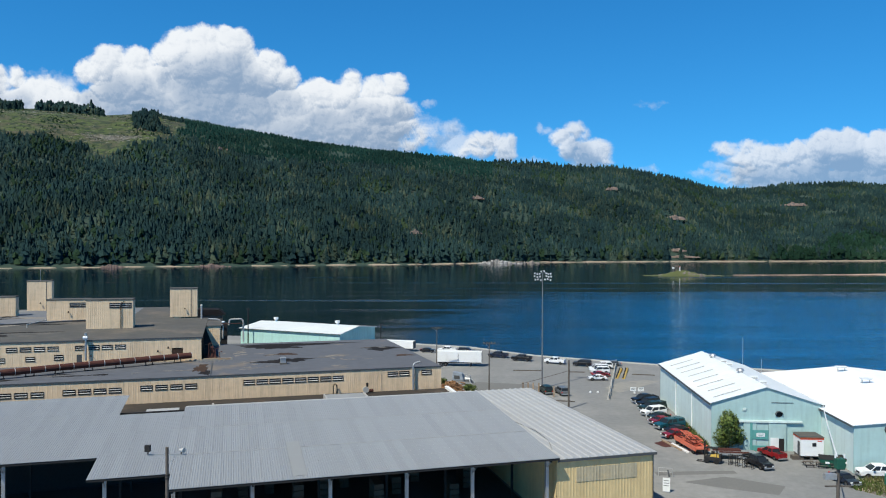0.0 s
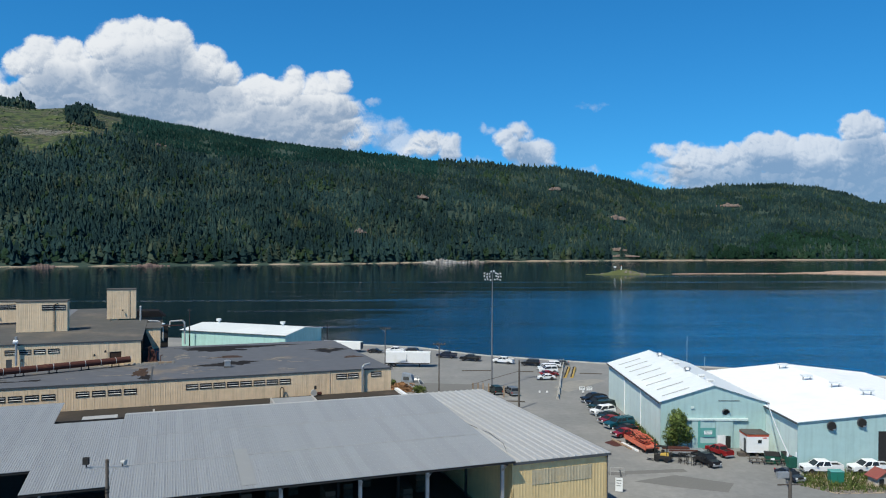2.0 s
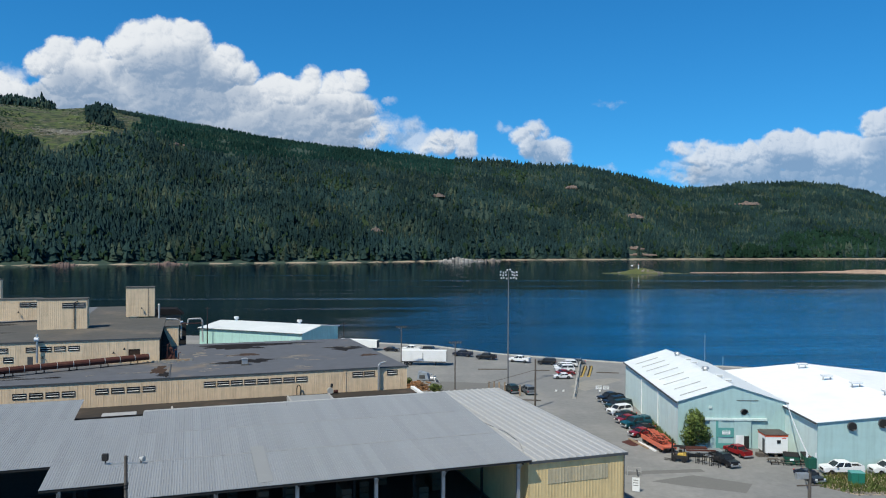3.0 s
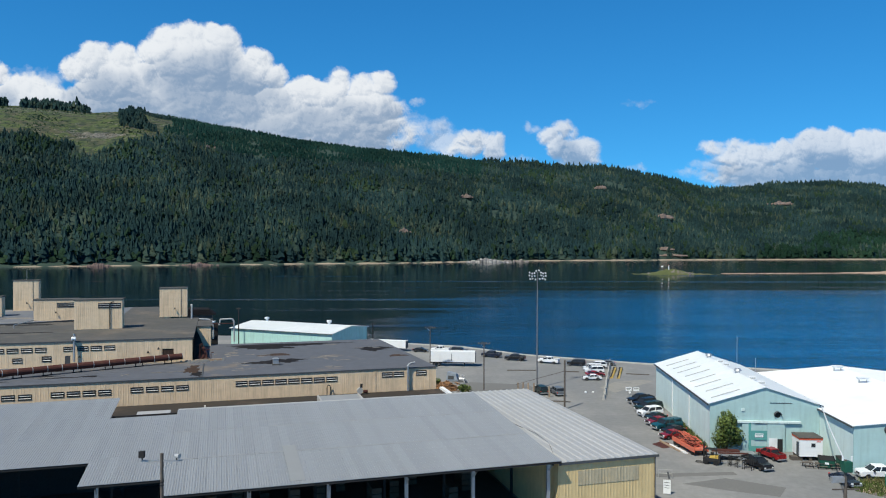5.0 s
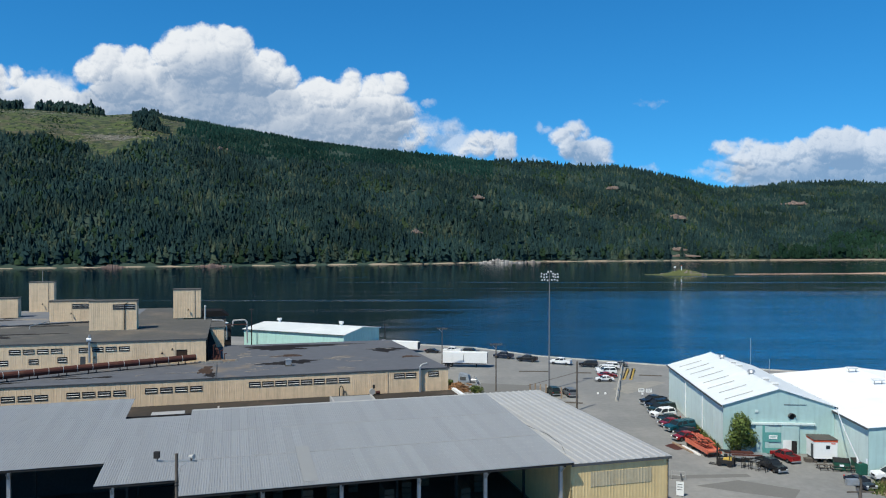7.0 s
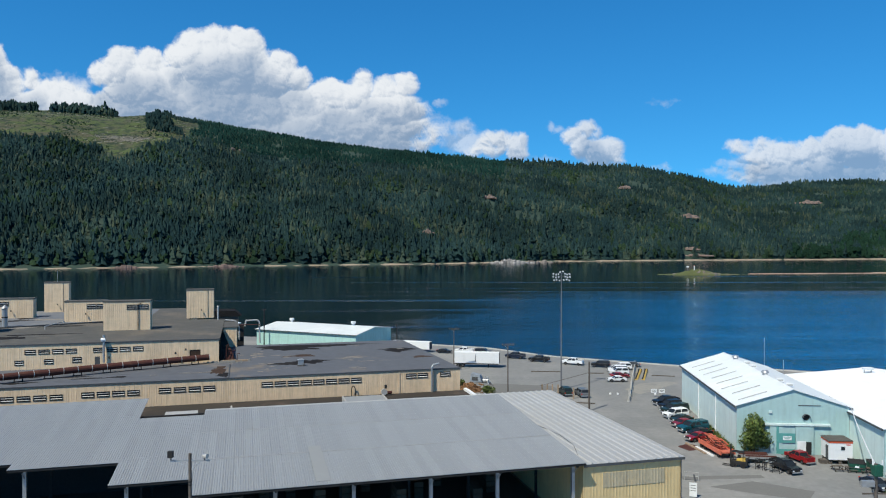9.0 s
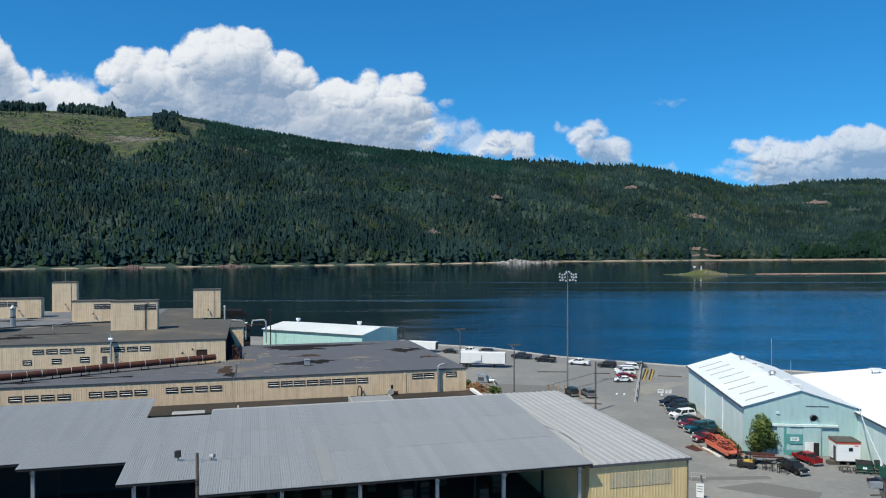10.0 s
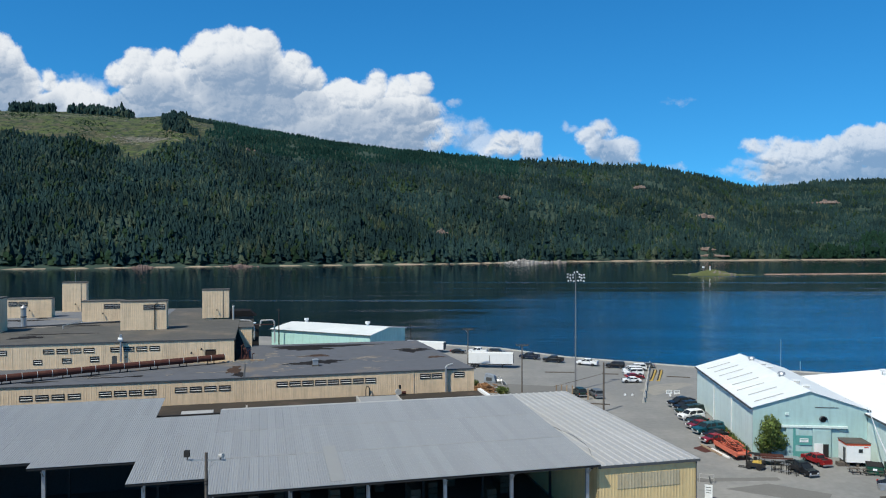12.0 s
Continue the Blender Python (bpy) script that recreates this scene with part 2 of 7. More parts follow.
M = {
    "asphalt": surface("old_asphalt", (0.202, 0.204, 0.202), (0.268, 0.264, 0.253), rough=0.92, big=0.035, fine=0.9, var=0.16, patch=(0.42, 0.66), bump=0.2),
    "tar": surface("fresh_asphalt", (0.162, 0.160, 0.152), (0.18, 0.177, 0.167), rough=0.9, big=0.3, var=0.15),
    "grey_roof": surface("weathered_grey_roof_sheet", (0.318, 0.332, 0.345), (0.374, 0.389, 0.402), rough=0.55, metal=0.25, big=0.09, fine=1.2, var=0.10, random_tint=0.05),
    "galv_roof": surface("galvanised_roof_sheet", (0.50, 0.49, 0.47), (0.56, 0.55, 0.53), rough=0.5, metal=0.3, big=0.15, fine=1.2, var=0.10, random_tint=0.05),
    "brown_stain": surface("brown_roof_stain", (0.060, 0.040, 0.031), (0.10, 0.068, 0.053), rough=0.95, big=0.5, var=0.35, spec=0.08),
    "mint_roof": surface("dull_white_roof_sheet", (0.64, 0.68, 0.69), (0.70, 0.73, 0.74), rough=0.6, big=0.1, fine=0.8, var=0.07),
    "hill_rock": surface("pinkish_hill_rock", (0.19, 0.145, 0.125), (0.11, 0.09, 0.08), rough=0.95, big=0.08, fine=0.3, var=0.35),
    "debris": surface("broken_brown_timber", (0.24, 0.13, 0.065), (0.11, 0.065, 0.04), rough=0.9, big=0.7, var=0.3, island=0.5),
    "mast": surface("weathered_mast_steel", (0.20, 0.20, 0.205), rough=0.6, metal=0.3, var=0.2),
    "beige": surface("beige_painted_cladding", (0.765, 0.58, 0.385), (0.69, 0.515, 0.34), rough=0.7, big=0.2, fine=1.0, var=0.10, streak=0.2),
    "yellow": surface("yellow_painted_cladding", (0.68, 0.51, 0.26), (0.62, 0.46, 0.24), rough=0.65, big=0.2, fine=1.0, var=0.08, streak=0.12),
    "felt": surface("bitumen_roof_felt", (0.090, 0.087, 0.080), (0.150, 0.128, 0.104), rough=0.9, big=0.07, fine=0.5, var=0.34, patch=(0.50, 0.72), bump=0.3),
    "felt_blue": surface("weathered_roof_membrane", (0.104, 0.111, 0.128), (0.19, 0.16, 0.13), rough=0.88, big=0.075, fine=0.5, var=0.22, patch=(0.58, 0.72), bump=0.25),
    "rust": surface("rusty_steel", (0.085, 0.030, 0.023), (0.125, 0.055, 0.036), rough=0.8, metal=0.2, big=0.6, var=0.3),
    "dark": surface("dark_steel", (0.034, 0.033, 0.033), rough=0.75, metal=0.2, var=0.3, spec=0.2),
    "black": surface("black_rubber", (0.018, 0.018, 0.018), rough=0.85, var=0.3),
    "steel": surface("galvanised_steel", (0.42, 0.43, 0.44), rough=0.45, metal=0.6, var=0.15),
    "wood_pole": surface("creosoted_pole_wood", (0.105, 0.088, 0.074), (0.16, 0.138, 0.118), rough=0.9, big=0.8, var=0.25, streak=0.3),
    "grey_patch": surface("newer_roof_sheet", (0.34, 0.342, 0.332), (0.37, 0.372, 0.36), rough=0.5, metal=0.25, big=0.2, var=0.08),
    # timber colour taken darker to carry the shade of the shed
    "lumber_in_shade": surface("shaded_lumber", (0.12, 0.09, 0.065), rough=0.9, var=0.25, random_tint=0.2),
    "slab": surface("old_concrete_slab", (0.27, 0.26, 0.235), (0.22, 0.215, 0.205), rough=0.92, big=0.2, fine=0.9, var=0.16),
    "tar_patch": surface("black_roof_tar", (0.018, 0.017, 0.018), (0.034, 0.03, 0.028), rough=0.95, big=0.4, var=0.3, spec=0.1),
    "silt": surface("dried_silt", (0.235, 0.212, 0.185), (0.165, 0.152, 0.14), rough=0.95, big=0.5, var=0.25),
    # grime brown, taken darker for the shade lying on the low roof
    "grimy_shaded_roof": surface("grimy_low_roof_in_shade", (0.038, 0.032, 0.027), (0.10, 0.075, 0.058), rough=0.9, big=0.12, fine=0.6, var=0.35, patch=(0.5, 0.75)),
    "band_red": surface("orange_red_band", (0.62, 0.11, 0.05), rough=0.5, var=0.08),
    "strip": surface("roof_light_strip", (0.42, 0.42, 0.40), rough=0.6, var=0.15),
    "timber": surface("weathered_timber", (0.30, 0.22, 0.15), (0.20, 0.15, 0.11), rough=0.85, big=0.8, var=0.25, random_tint=0.2),
    "white": surface("white_paint", (0.78, 0.79, 0.79), (0.68, 0.69, 0.68), rough=0.55, big=0.3, var=0.05),
    "white_roof": surface("white_membrane_roof", (0.86, 0.88, 0.90), (0.72, 0.76, 0.80), rough=0.6, big=0.10, fine=0.8, var=0.05, patch=(0.55, 0.8)),
    "blue_roof": surface("pale_painted_roof_sheet", (0.74, 0.78, 0.80), (0.80, 0.83, 0.84), rough=0.5, big=0.10, fine=0.8, var=0.06),
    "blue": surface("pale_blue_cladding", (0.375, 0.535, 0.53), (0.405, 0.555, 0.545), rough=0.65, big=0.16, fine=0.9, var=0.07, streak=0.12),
    # paler tone than the gable fronts, used on the side walls
    "blue_pale": surface("paler_blue_cladding", (0.62, 0.735, 0.71), (0.58, 0.70, 0.68), rough=0.65, big=0.16, fine=0.9, var=0.07, streak=0.10),
    "mint": surface("mint_green_cladding", (0.40, 0.64, 0.60), (0.46, 0.68, 0.64), rough=0.65, big=0.2, fine=0.9, var=0.08, streak=0.12),
    "green_door": surface("green_painted_steel", (0.10, 0.32, 0.30), rough=0.55, var=0.12),
    "green_box": surface("utility_green_paint", (0.02, 0.17, 0.12), rough=0.5, var=0.12),
    "dumpster": surface("dark_green_paint", (0.012, 0.085, 0.055), rough=0.55, var=0.2),
    "trim": surface("dark_eave_trim", (0.07, 0.075, 0.08), rough=0.6, var=0.2),
    "glass": glass_dark("dark_window_glass"),
    "tyre": surface("tyre_rubber", (0.015, 0.015, 0.016), rough=0.9, var=0.3),
    "rim": surface("wheel_rim", (0.16, 0.16, 0.165), rough=0.35, metal=0.8, var=0.15),
    "concrete": surface("concrete", (0.42, 0.41, 0.38), (0.33, 0.32, 0.29), rough=0.9, big=0.3, var=0.2),
    "yellow_paint": surface("safety_yellow_paint", (0.45, 0.30, 0.06), rough=0.55, var=0.15),
    "orange": surface("orange_red_paint", (0.60, 0.150, 0.090), (0.46, 0.14, 0.095), rough=0.6, big=0.6, var=0.2),
    "red": surface("red_paint", (0.55, 0.05, 0.03), rough=0.4, var=0.12),
    "red_roof": surface("red_roof_sheet", (0.25, 0.075, 0.062), rough=0.6, var=0.2),
    # floor sheet coloured dark for the shade under the shed roof
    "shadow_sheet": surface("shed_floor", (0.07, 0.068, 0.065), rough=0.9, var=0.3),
    "lamp": surface("lamp_glass", (0.75, 0.76, 0.75), rough=0.25, var=0.03),
    "bark": surface("bark", (0.10, 0.075, 0.055), rough=0.95, var=0.3),
    "rock": surface("shore_rock", (0.23, 0.20, 0.175), (0.14, 0.125, 0.11), rough=0.9, big=0.05, fine=0.3, var=0.3, bump=0.5),
    "shore_pink": surface("pinkish_shore_rock", (0.20, 0.140, 0.12), (0.12, 0.095, 0.085), rough=0.9, big=0.08, fine=0.3, var=0.3, bump=0.5),
    "louvre": surface("weathered_louvre_paint", (0.44, 0.43, 0.41), (0.30, 0.29, 0.27), rough=0.6, big=0.9, var=0.2, random_tint=0.3),
    "screw": surface("pale_washer_heads", (0.45, 0.46, 0.47), rough=0.5, var=0.1),
    "membrane": surface("pale_roof_membrane", (0.150, 0.160, 0.178), (0.235, 0.225, 0.205), rough=0.85, big=0.06, fine=0.5, var=0.2, patch=(0.5, 0.68), bump=0.2),
    "pale_rock": surface("pale_shore_boulders", (0.31, 0.295, 0.275), (0.17, 0.158, 0.145), rough=0.9, big=0.12, fine=0.4, var=0.3, bump=0.5, island=0.45),
    "shaded_wall": surface("shade_brown_cladding", (0.105, 0.052, 0.032), (0.15, 0.085, 0.055), rough=0.95, big=0.4, var=0.3, streak=0.4, spec=0.08),
    "slash": surface("bleached_cut_timber", (0.30, 0.27, 0.22), (0.16, 0.14, 0.11), rough=0.95, big=0.05, var=0.2, island=0.4),
    "sand": surface("tidal_sand", (0.36, 0.29, 0.22), (0.27, 0.235, 0.18), rough=0.9, big=0.03, fine=0.4, var=0.2),
    "logs": surface("floating_logs", (0.42, 0.30, 0.22), (0.34, 0.25, 0.19), rough=0.85, big=0.05, var=0.2, island=0.3),
    "leaf": surface("broadleaf_foliage", (0.100, 0.140, 0.030), (0.060, 0.095, 0.024), rough=0.7, big=0.5, fine=4.0, var=0.3, island=0.45, bump=0),
    "weed": surface("weeds_and_grass", (0.075, 0.105, 0.026), (0.16, 0.14, 0.058), rough=0.85, big=0.3, fine=2.0, var=0.35, island=0.4, bump=0),
    "island_grass": surface("island_marsh_grass", (0.085, 0.10, 0.035), (0.14, 0.12, 0.07), rough=0.9, big=0.05, fine=0.3, var=0.3),
}


def paint(name, col):
    return surface(name, col, rough=0.32, metal=0.0, big=0.8, fine=2.0, var=0.06, bump=0.0)


PAINT = {
    "white": paint("white_car_paint", (0.75, 0.76, 0.77)), "black": paint("black_car_paint", (0.012, 0.013, 0.016)),
    "navy": paint("navy_car_paint", (0.012, 0.019, 0.038)), "red": paint("red_car_paint", (0.22, 0.011, 0.014)),
    "teal": paint("teal_car_paint", (0.010, 0.07, 0.095)), "green": paint("dark_green_car_paint", (0.015, 0.03, 0.025)),
    "grey": paint("grey_car_paint", (0.12, 0.13, 0.14)), "maroon": paint("maroon_car_paint", (0.20, 0.015, 0.02)),
}


def forest_material(name, a, b, c, island=0.35):
    mat = bpy.data.materials.new(name)
    mat.use_nodes = True
    n = Nodes(mat.node_tree)
    out, p = n.add("ShaderNodeOutputMaterial"), n.add("ShaderNodeBsdfPrincipled")
    n.plug(p.outputs[0], out.inputs[0])
    where = n.add("ShaderNodeTexCoord").outputs["Object"]
    spread = n.add("ShaderNodeAttribute")
    spread.attribute_name = "tint"
    tint = spread.outputs["Fac"]
    stand = n.noise(where, 0.012, 5.0, 0.68)
    col = n.mix(n.step(n.m("ADD", n.m("MULTIPLY", stand, 1.6), n.m("MULTIPLY", tint, 0.3)), 0.68, 1.25), (*a, 1.0), (*b, 1.0))
    col = n.mix(n.step(n.m("ADD", tint, n.m("MULTIPLY", n.m("SUBTRACT", stand, 0.5), 3.2)), 0.72, 1.35), col, (*c, 1.0))
    mottle = n.noise(where, 0.30, 3.0, 0.7)
    woods = n.step(n.noise(where, 0.0065, 3.0, 0.6), 0.36, 0.64, 0.78, 1.20)        # older and younger stands
    shade = n.add("ShaderNodeCombineColor")
    for i in range(3):
        n.plug(n.m("MULTIPLY", n.step(mottle, 0.32, 0.68, 0.72, 1.30, smooth=False), woods), shade.inputs[i])
    leaf_colour = n.mix(1.0, col, shade.outputs[0], "MULTIPLY")
    n.plug(leaf_colour, p.inputs["Base Color"])
    soft = n.add("ShaderNodeVectorMath")
    soft.operation = "MULTIPLY_ADD"
    n.plug(n.add("ShaderNodeNewGeometry").outputs["Normal"], soft.inputs[0])
    soft.inputs[1].default_value, soft.inputs[2].default_value = (0.42, 0.42, 0.42), (-0.06, -0.28, 0.36)
    unit = n.add("ShaderNodeVectorMath")
    unit.operation = "NORMALIZE"
    n.plug(soft.outputs[0], unit.inputs[0])
    n.plug(unit.outputs[0], p.inputs["Normal"])
    p.inputs["Roughness"].default_value = 0.85
    p.inputs["Specular IOR Level"].default_value = 0.0
    leaf, both = n.add("ShaderNodeBsdfTranslucent"), n.add("ShaderNodeMixShader")
    n.plug(leaf_colour, leaf.inputs["Color"])
    n.plug(0.5, both.inputs[0])
    n.plug(p.outputs[0], both.inputs[1])
    n.plug(leaf.outputs[0], both.inputs[2])
    n.plug(both.outputs[0], out.inputs[0])
    return mat


M["conifer"] = forest_material("conifer_foliage", (0.0270, 0.0590, 0.0630), (0.0460, 0.0870, 0.0770), (0.100, 0.130, 0.088))
M["young_conifer"] = forest_material("young_conifer_foliage", (0.017, 0.055, 0.048), (0.026, 0.071, 0.059), (0.046, 0.090, 0.064))
M["bright_broadleaf"] = forest_material("bright_broadleaf_foliage", (0.021, 0.055, 0.036), (0.028, 0.068, 0.042), (0.042, 0.080, 0.047))
M["broadleaf"] = forest_material("shore_broadleaf_foliage", (0.029, 0.060, 0.037), (0.047, 0.084, 0.045), (0.070, 0.102, 0.054))
def hill_material():
    """Dark forest floor, and rough grass, bracken and stones where the trees were logged."""
    mat = bpy.data.materials.new("hillside_ground")
    mat.use_nodes = True
    n = Nodes(mat.node_tree)
    out, p = n.add("ShaderNodeOutputMaterial"), n.add("ShaderNodeBsdfPrincipled")
    n.plug(p.outputs[0], out.inputs[0])
    where = n.add("ShaderNodeTexCoord").outputs["Object"]
    spread = n.add("ShaderNodeAttribute")
    spread.attribute_name = "logged"
    big, small = n.noise(where, 0.014, 5.0, 0.65), n.noise(where, 0.045, 5.0, 0.7)
    tiny = n.noise(where, 0.16, 4.0, 0.7)
    grass = n.mix(n.step(big, 0.46, 0.58), (0.060, 0.086, 0.018, 1.0), (0.070, 0.066, 0.036, 1.0))
    grass = n.mix(n.step(small, 0.47, 0.57), grass, (0.012, 0.026, 0.010, 1.0))
    grass = n.mix(n.step(tiny, 0.58, 0.66), grass, (0.125, 0.108, 0.078, 1.0))
    floor_col = n.mix(n.step(small, 0.4, 0.7), (0.020, 0.044, 0.034, 1.0), (0.034, 0.064, 0.044, 1.0))
    floor_col = n.mix(n.step(tiny, 0.60, 0.70), floor_col, (0.095, 0.085, 0.060, 1.0))
    n.plug(n.mix(spread.outputs["Fac"], floor_col, grass), p.inputs["Base Color"])
    p.inputs["Roughness"].default_value = 0.95
    return mat


M["hill"] = hill_material()


def water_material():
    mat = bpy.data.materials.new("inlet_water")
    mat.use_nodes = True
    n = Nodes(mat.node_tree)
    out, p = n.add("ShaderNodeOutputMaterial"), n.add("ShaderNodeBsdfPrincipled")
    n.plug(p.outputs[0], out.inputs[0])
    where = n.add("ShaderNodeTexCoord").outputs["Object"]

    def scaled(sx, sy, turn=0.0):
        mp = n.add("ShaderNodeMapping")
        n.plug(where, mp.inputs[0])
        mp.inputs["Scale"].default_value = (sx, sy, 1.0)
        mp.inputs["Rotation"].default_value = (0, 0, turn)
        return mp.outputs[0]

    slick = n.noise(scaled(0.0016, 0.034, radians(-2)), 1.0, 5.0, 0.6)
    ripple = n.noise(scaled(0.5, 1.3), 1.0, 3.0, 0.6)
    swell = n.noise(scaled(0.05, 0.2), 1.0, 3.0, 0.6)
    p.inputs["IOR"].default_value = 1.26
    b = n.add("ShaderNodeBump")
    b.inputs["Distance"].default_value = 1.0
    along = n.add("ShaderNodeSeparateXYZ")
    n.plug(where, along.inputs[0])
    wander = n.m("MULTIPLY", n.m("SUBTRACT", n.noise(scaled(0.006, 0.0), 1.0, 4.0, 0.6), 0.5), 22.0)
    lane = n.m("ADD", along.outputs[1], wander)
    lines = None
    for k, (far, wide, most) in enumerate(((652.0, 3.6, 1.3), (536.0, 3.0, 0.8), (503.0, 2.0, 0.6), (459.0, 4.2, 1.8), (398.0, 2.2, 0.6))):
        off = n.m("MULTIPLY", n.m("SUBTRACT", lane, far), 1.0 / wide)
        one = n.m("DIVIDE", most, n.m("ADD", 1.0, n.m("POWER", n.m("ABSOLUTE", off), 3.0)))
        one = n.m("MULTIPLY", one, n.step(n.noise(scaled(0.012, 0.0 + 0.001 * k), 1.0, 5.0, 0.65), 0.34, 0.52, 0.35, 1.0))
        lines = one if lines is None else n.m("ADD", lines, one)
    lines = n.m("MULTIPLY", lines, n.step(along.outputs[0], -170.0, 70.0, 0.30, 1.0))
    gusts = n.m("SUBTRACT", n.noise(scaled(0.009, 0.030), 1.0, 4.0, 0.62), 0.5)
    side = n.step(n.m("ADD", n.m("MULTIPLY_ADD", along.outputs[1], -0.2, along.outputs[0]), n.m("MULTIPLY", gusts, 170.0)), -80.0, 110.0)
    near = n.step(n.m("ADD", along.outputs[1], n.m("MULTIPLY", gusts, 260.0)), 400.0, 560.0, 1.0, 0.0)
    wind_and_sky = n.m("MULTIPLY", side, near)          # ruffled water zone; the same mask drives the sky tint below
    breeze = n.m("MULTIPLY_ADD", n.m("POWER", wind_and_sky, 0.6), 0.72, 0.06)
    # hill-dark and sky-blue reflections are put into the base colour here
    reflected_tint = n.mix(wind_and_sky, (0.0003, 0.0060, 0.0135, 1.0), (0.0008, 0.115, 0.300, 1.0))
    reflected_tint = n.mix(n.step(slick, 0.35, 0.65, 0.0, 0.35), reflected_tint, (0.0004, 0.016, 0.046, 1.0))
    n.plug(n.mix(n.m("MULTIPLY", lines, 0.30, clamp=True), reflected_tint, (0.030, 0.105, 0.19, 1.0)), p.inputs["Base Color"])       # pale sky sheen of the wake lines put into the colour
    n.plug(n.step(n.m("ADD", slick, n.m("MULTIPLY", lines, 0.2)), 0.60, 0.70, 0.06, 0.15), p.inputs["Roughness"])
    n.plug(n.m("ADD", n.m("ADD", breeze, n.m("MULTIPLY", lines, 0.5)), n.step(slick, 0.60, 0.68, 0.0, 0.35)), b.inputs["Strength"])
    n.plug(n.m("ADD", n.m("MULTIPLY", ripple, 0.40), n.m("MULTIPLY", swell, 1.0)), b.inputs["Height"])
    n.plug(b.outputs[0], p.inputs["Normal"])
    return mat


M["water"] = water_material()


# ---- mesh helpers ----
class G:
    """Collects vertices and faces of one mesh."""

    def __init__(self):
        self.v, self.f = [], []

    def quad(self, *pts):
        i = len(self.v)
        self.v += [tuple(p) for p in pts]
        self.f.append(tuple(range(i, i + len(pts))))
        return self

    def solid(self, low, high):
        """A closed solid between two rings of as many points (low seen from above runs counter-clockwise)."""
        k, i = len(low), len(self.v)
        self.v += [tuple(p) for p in low] + [tuple(p) for p in high]
        self.f.append(tuple(range(i + k - 1, i - 1, -1)))
        self.f.append(tuple(range(i + k, i + 2 * k)))
        for j in range(k):
            self.f.append((i + j, i + (j + 1) % k, i + k + (j + 1) % k, i + k + j))
        return self

    def box(self, x0, x1, y0, y1, z0, z1):
        ring = [(x0, y0), (x1, y0), (x1, y1), (x0, y1)]
        return self.solid([(*p, z0) for p in ring], [(*p, z1) for p in ring])

    def prism(self, ring, z0, z1):
        return self.solid([(*p, z0) for p in ring], [(*p, z1) for p in ring])

    def tube(self, p0, p1, r0, r1=None, k=10):
        r1 = r0 if r1 is None else r1
        a, b = Vector(p0), Vector(p1)
        d = (b - a).normalized()
        s = d.cross(Vector((0, 0, 1)) if abs(d.z) < 0.9 else Vector((1, 0, 0))).normalized()
        t = s.cross(d)
        ring = [(-s * math.cos(q) + -t * math.sin(q) * -1) for q in (2 * math.pi * j / k for j in range(k))]
        return self.solid([a + o * r0 for o in ring], [b + o * r1 for o in ring])

    def path(self, pts, r, k=8):
        for a, b in zip(pts, pts[1:]):
            self.tube(a, b, r, k=k)
        return self

    def side(self, ring, y0, y1, inset=0.0):
        """A side profile of (x, z) points drawn out across y."""
        return self.solid([(x, y1, z) for x, z in ring], [(x, y0, z) for x, z in ring])


def clean(me):
    bm = bmesh.new()
    bm.from_mesh(me)
    bmesh.ops.remove_doubles(bm, verts=bm.verts, dist=0.0005)
    bmesh.ops.recalc_face_normals(bm, faces=bm.faces)
    bm.to_mesh(me)
    bm.free()


def mesh_of(name, g, material, smooth=False, fix=True):
    me = bpy.data.meshes.new(name)
    me.from_pydata(g.v, [], g.f)
    if fix:
        clean(me)
    me.materials.append(material)
    if smooth:
        me.shade_smooth()
    return me


def part(name, g, material, parent, label="", smooth=False, bevel=0.0, at=None):
    """One mesh object under a thing or a part."""
    ob = new(name, g if isinstance(g, bpy.types.Mesh) else mesh_of(name, g, material, smooth))
    ob.parent = parent
    if at is not None:
        ob.matrix_basis = at
    if bevel:
        b = ob.modifiers.new("bevel", "BEVEL")
        b.width, b.segments, b.limit_method = bevel, 2, "ANGLE"
    if label:
        ob["label"] = label
    return ob


def thing(name, label, category, at, group="", kind=""):
    ob = new(name)
    ob.empty_display_size = 0.5
    ob.matrix_basis = at
    return tagged(ob, label, category, group, kind)


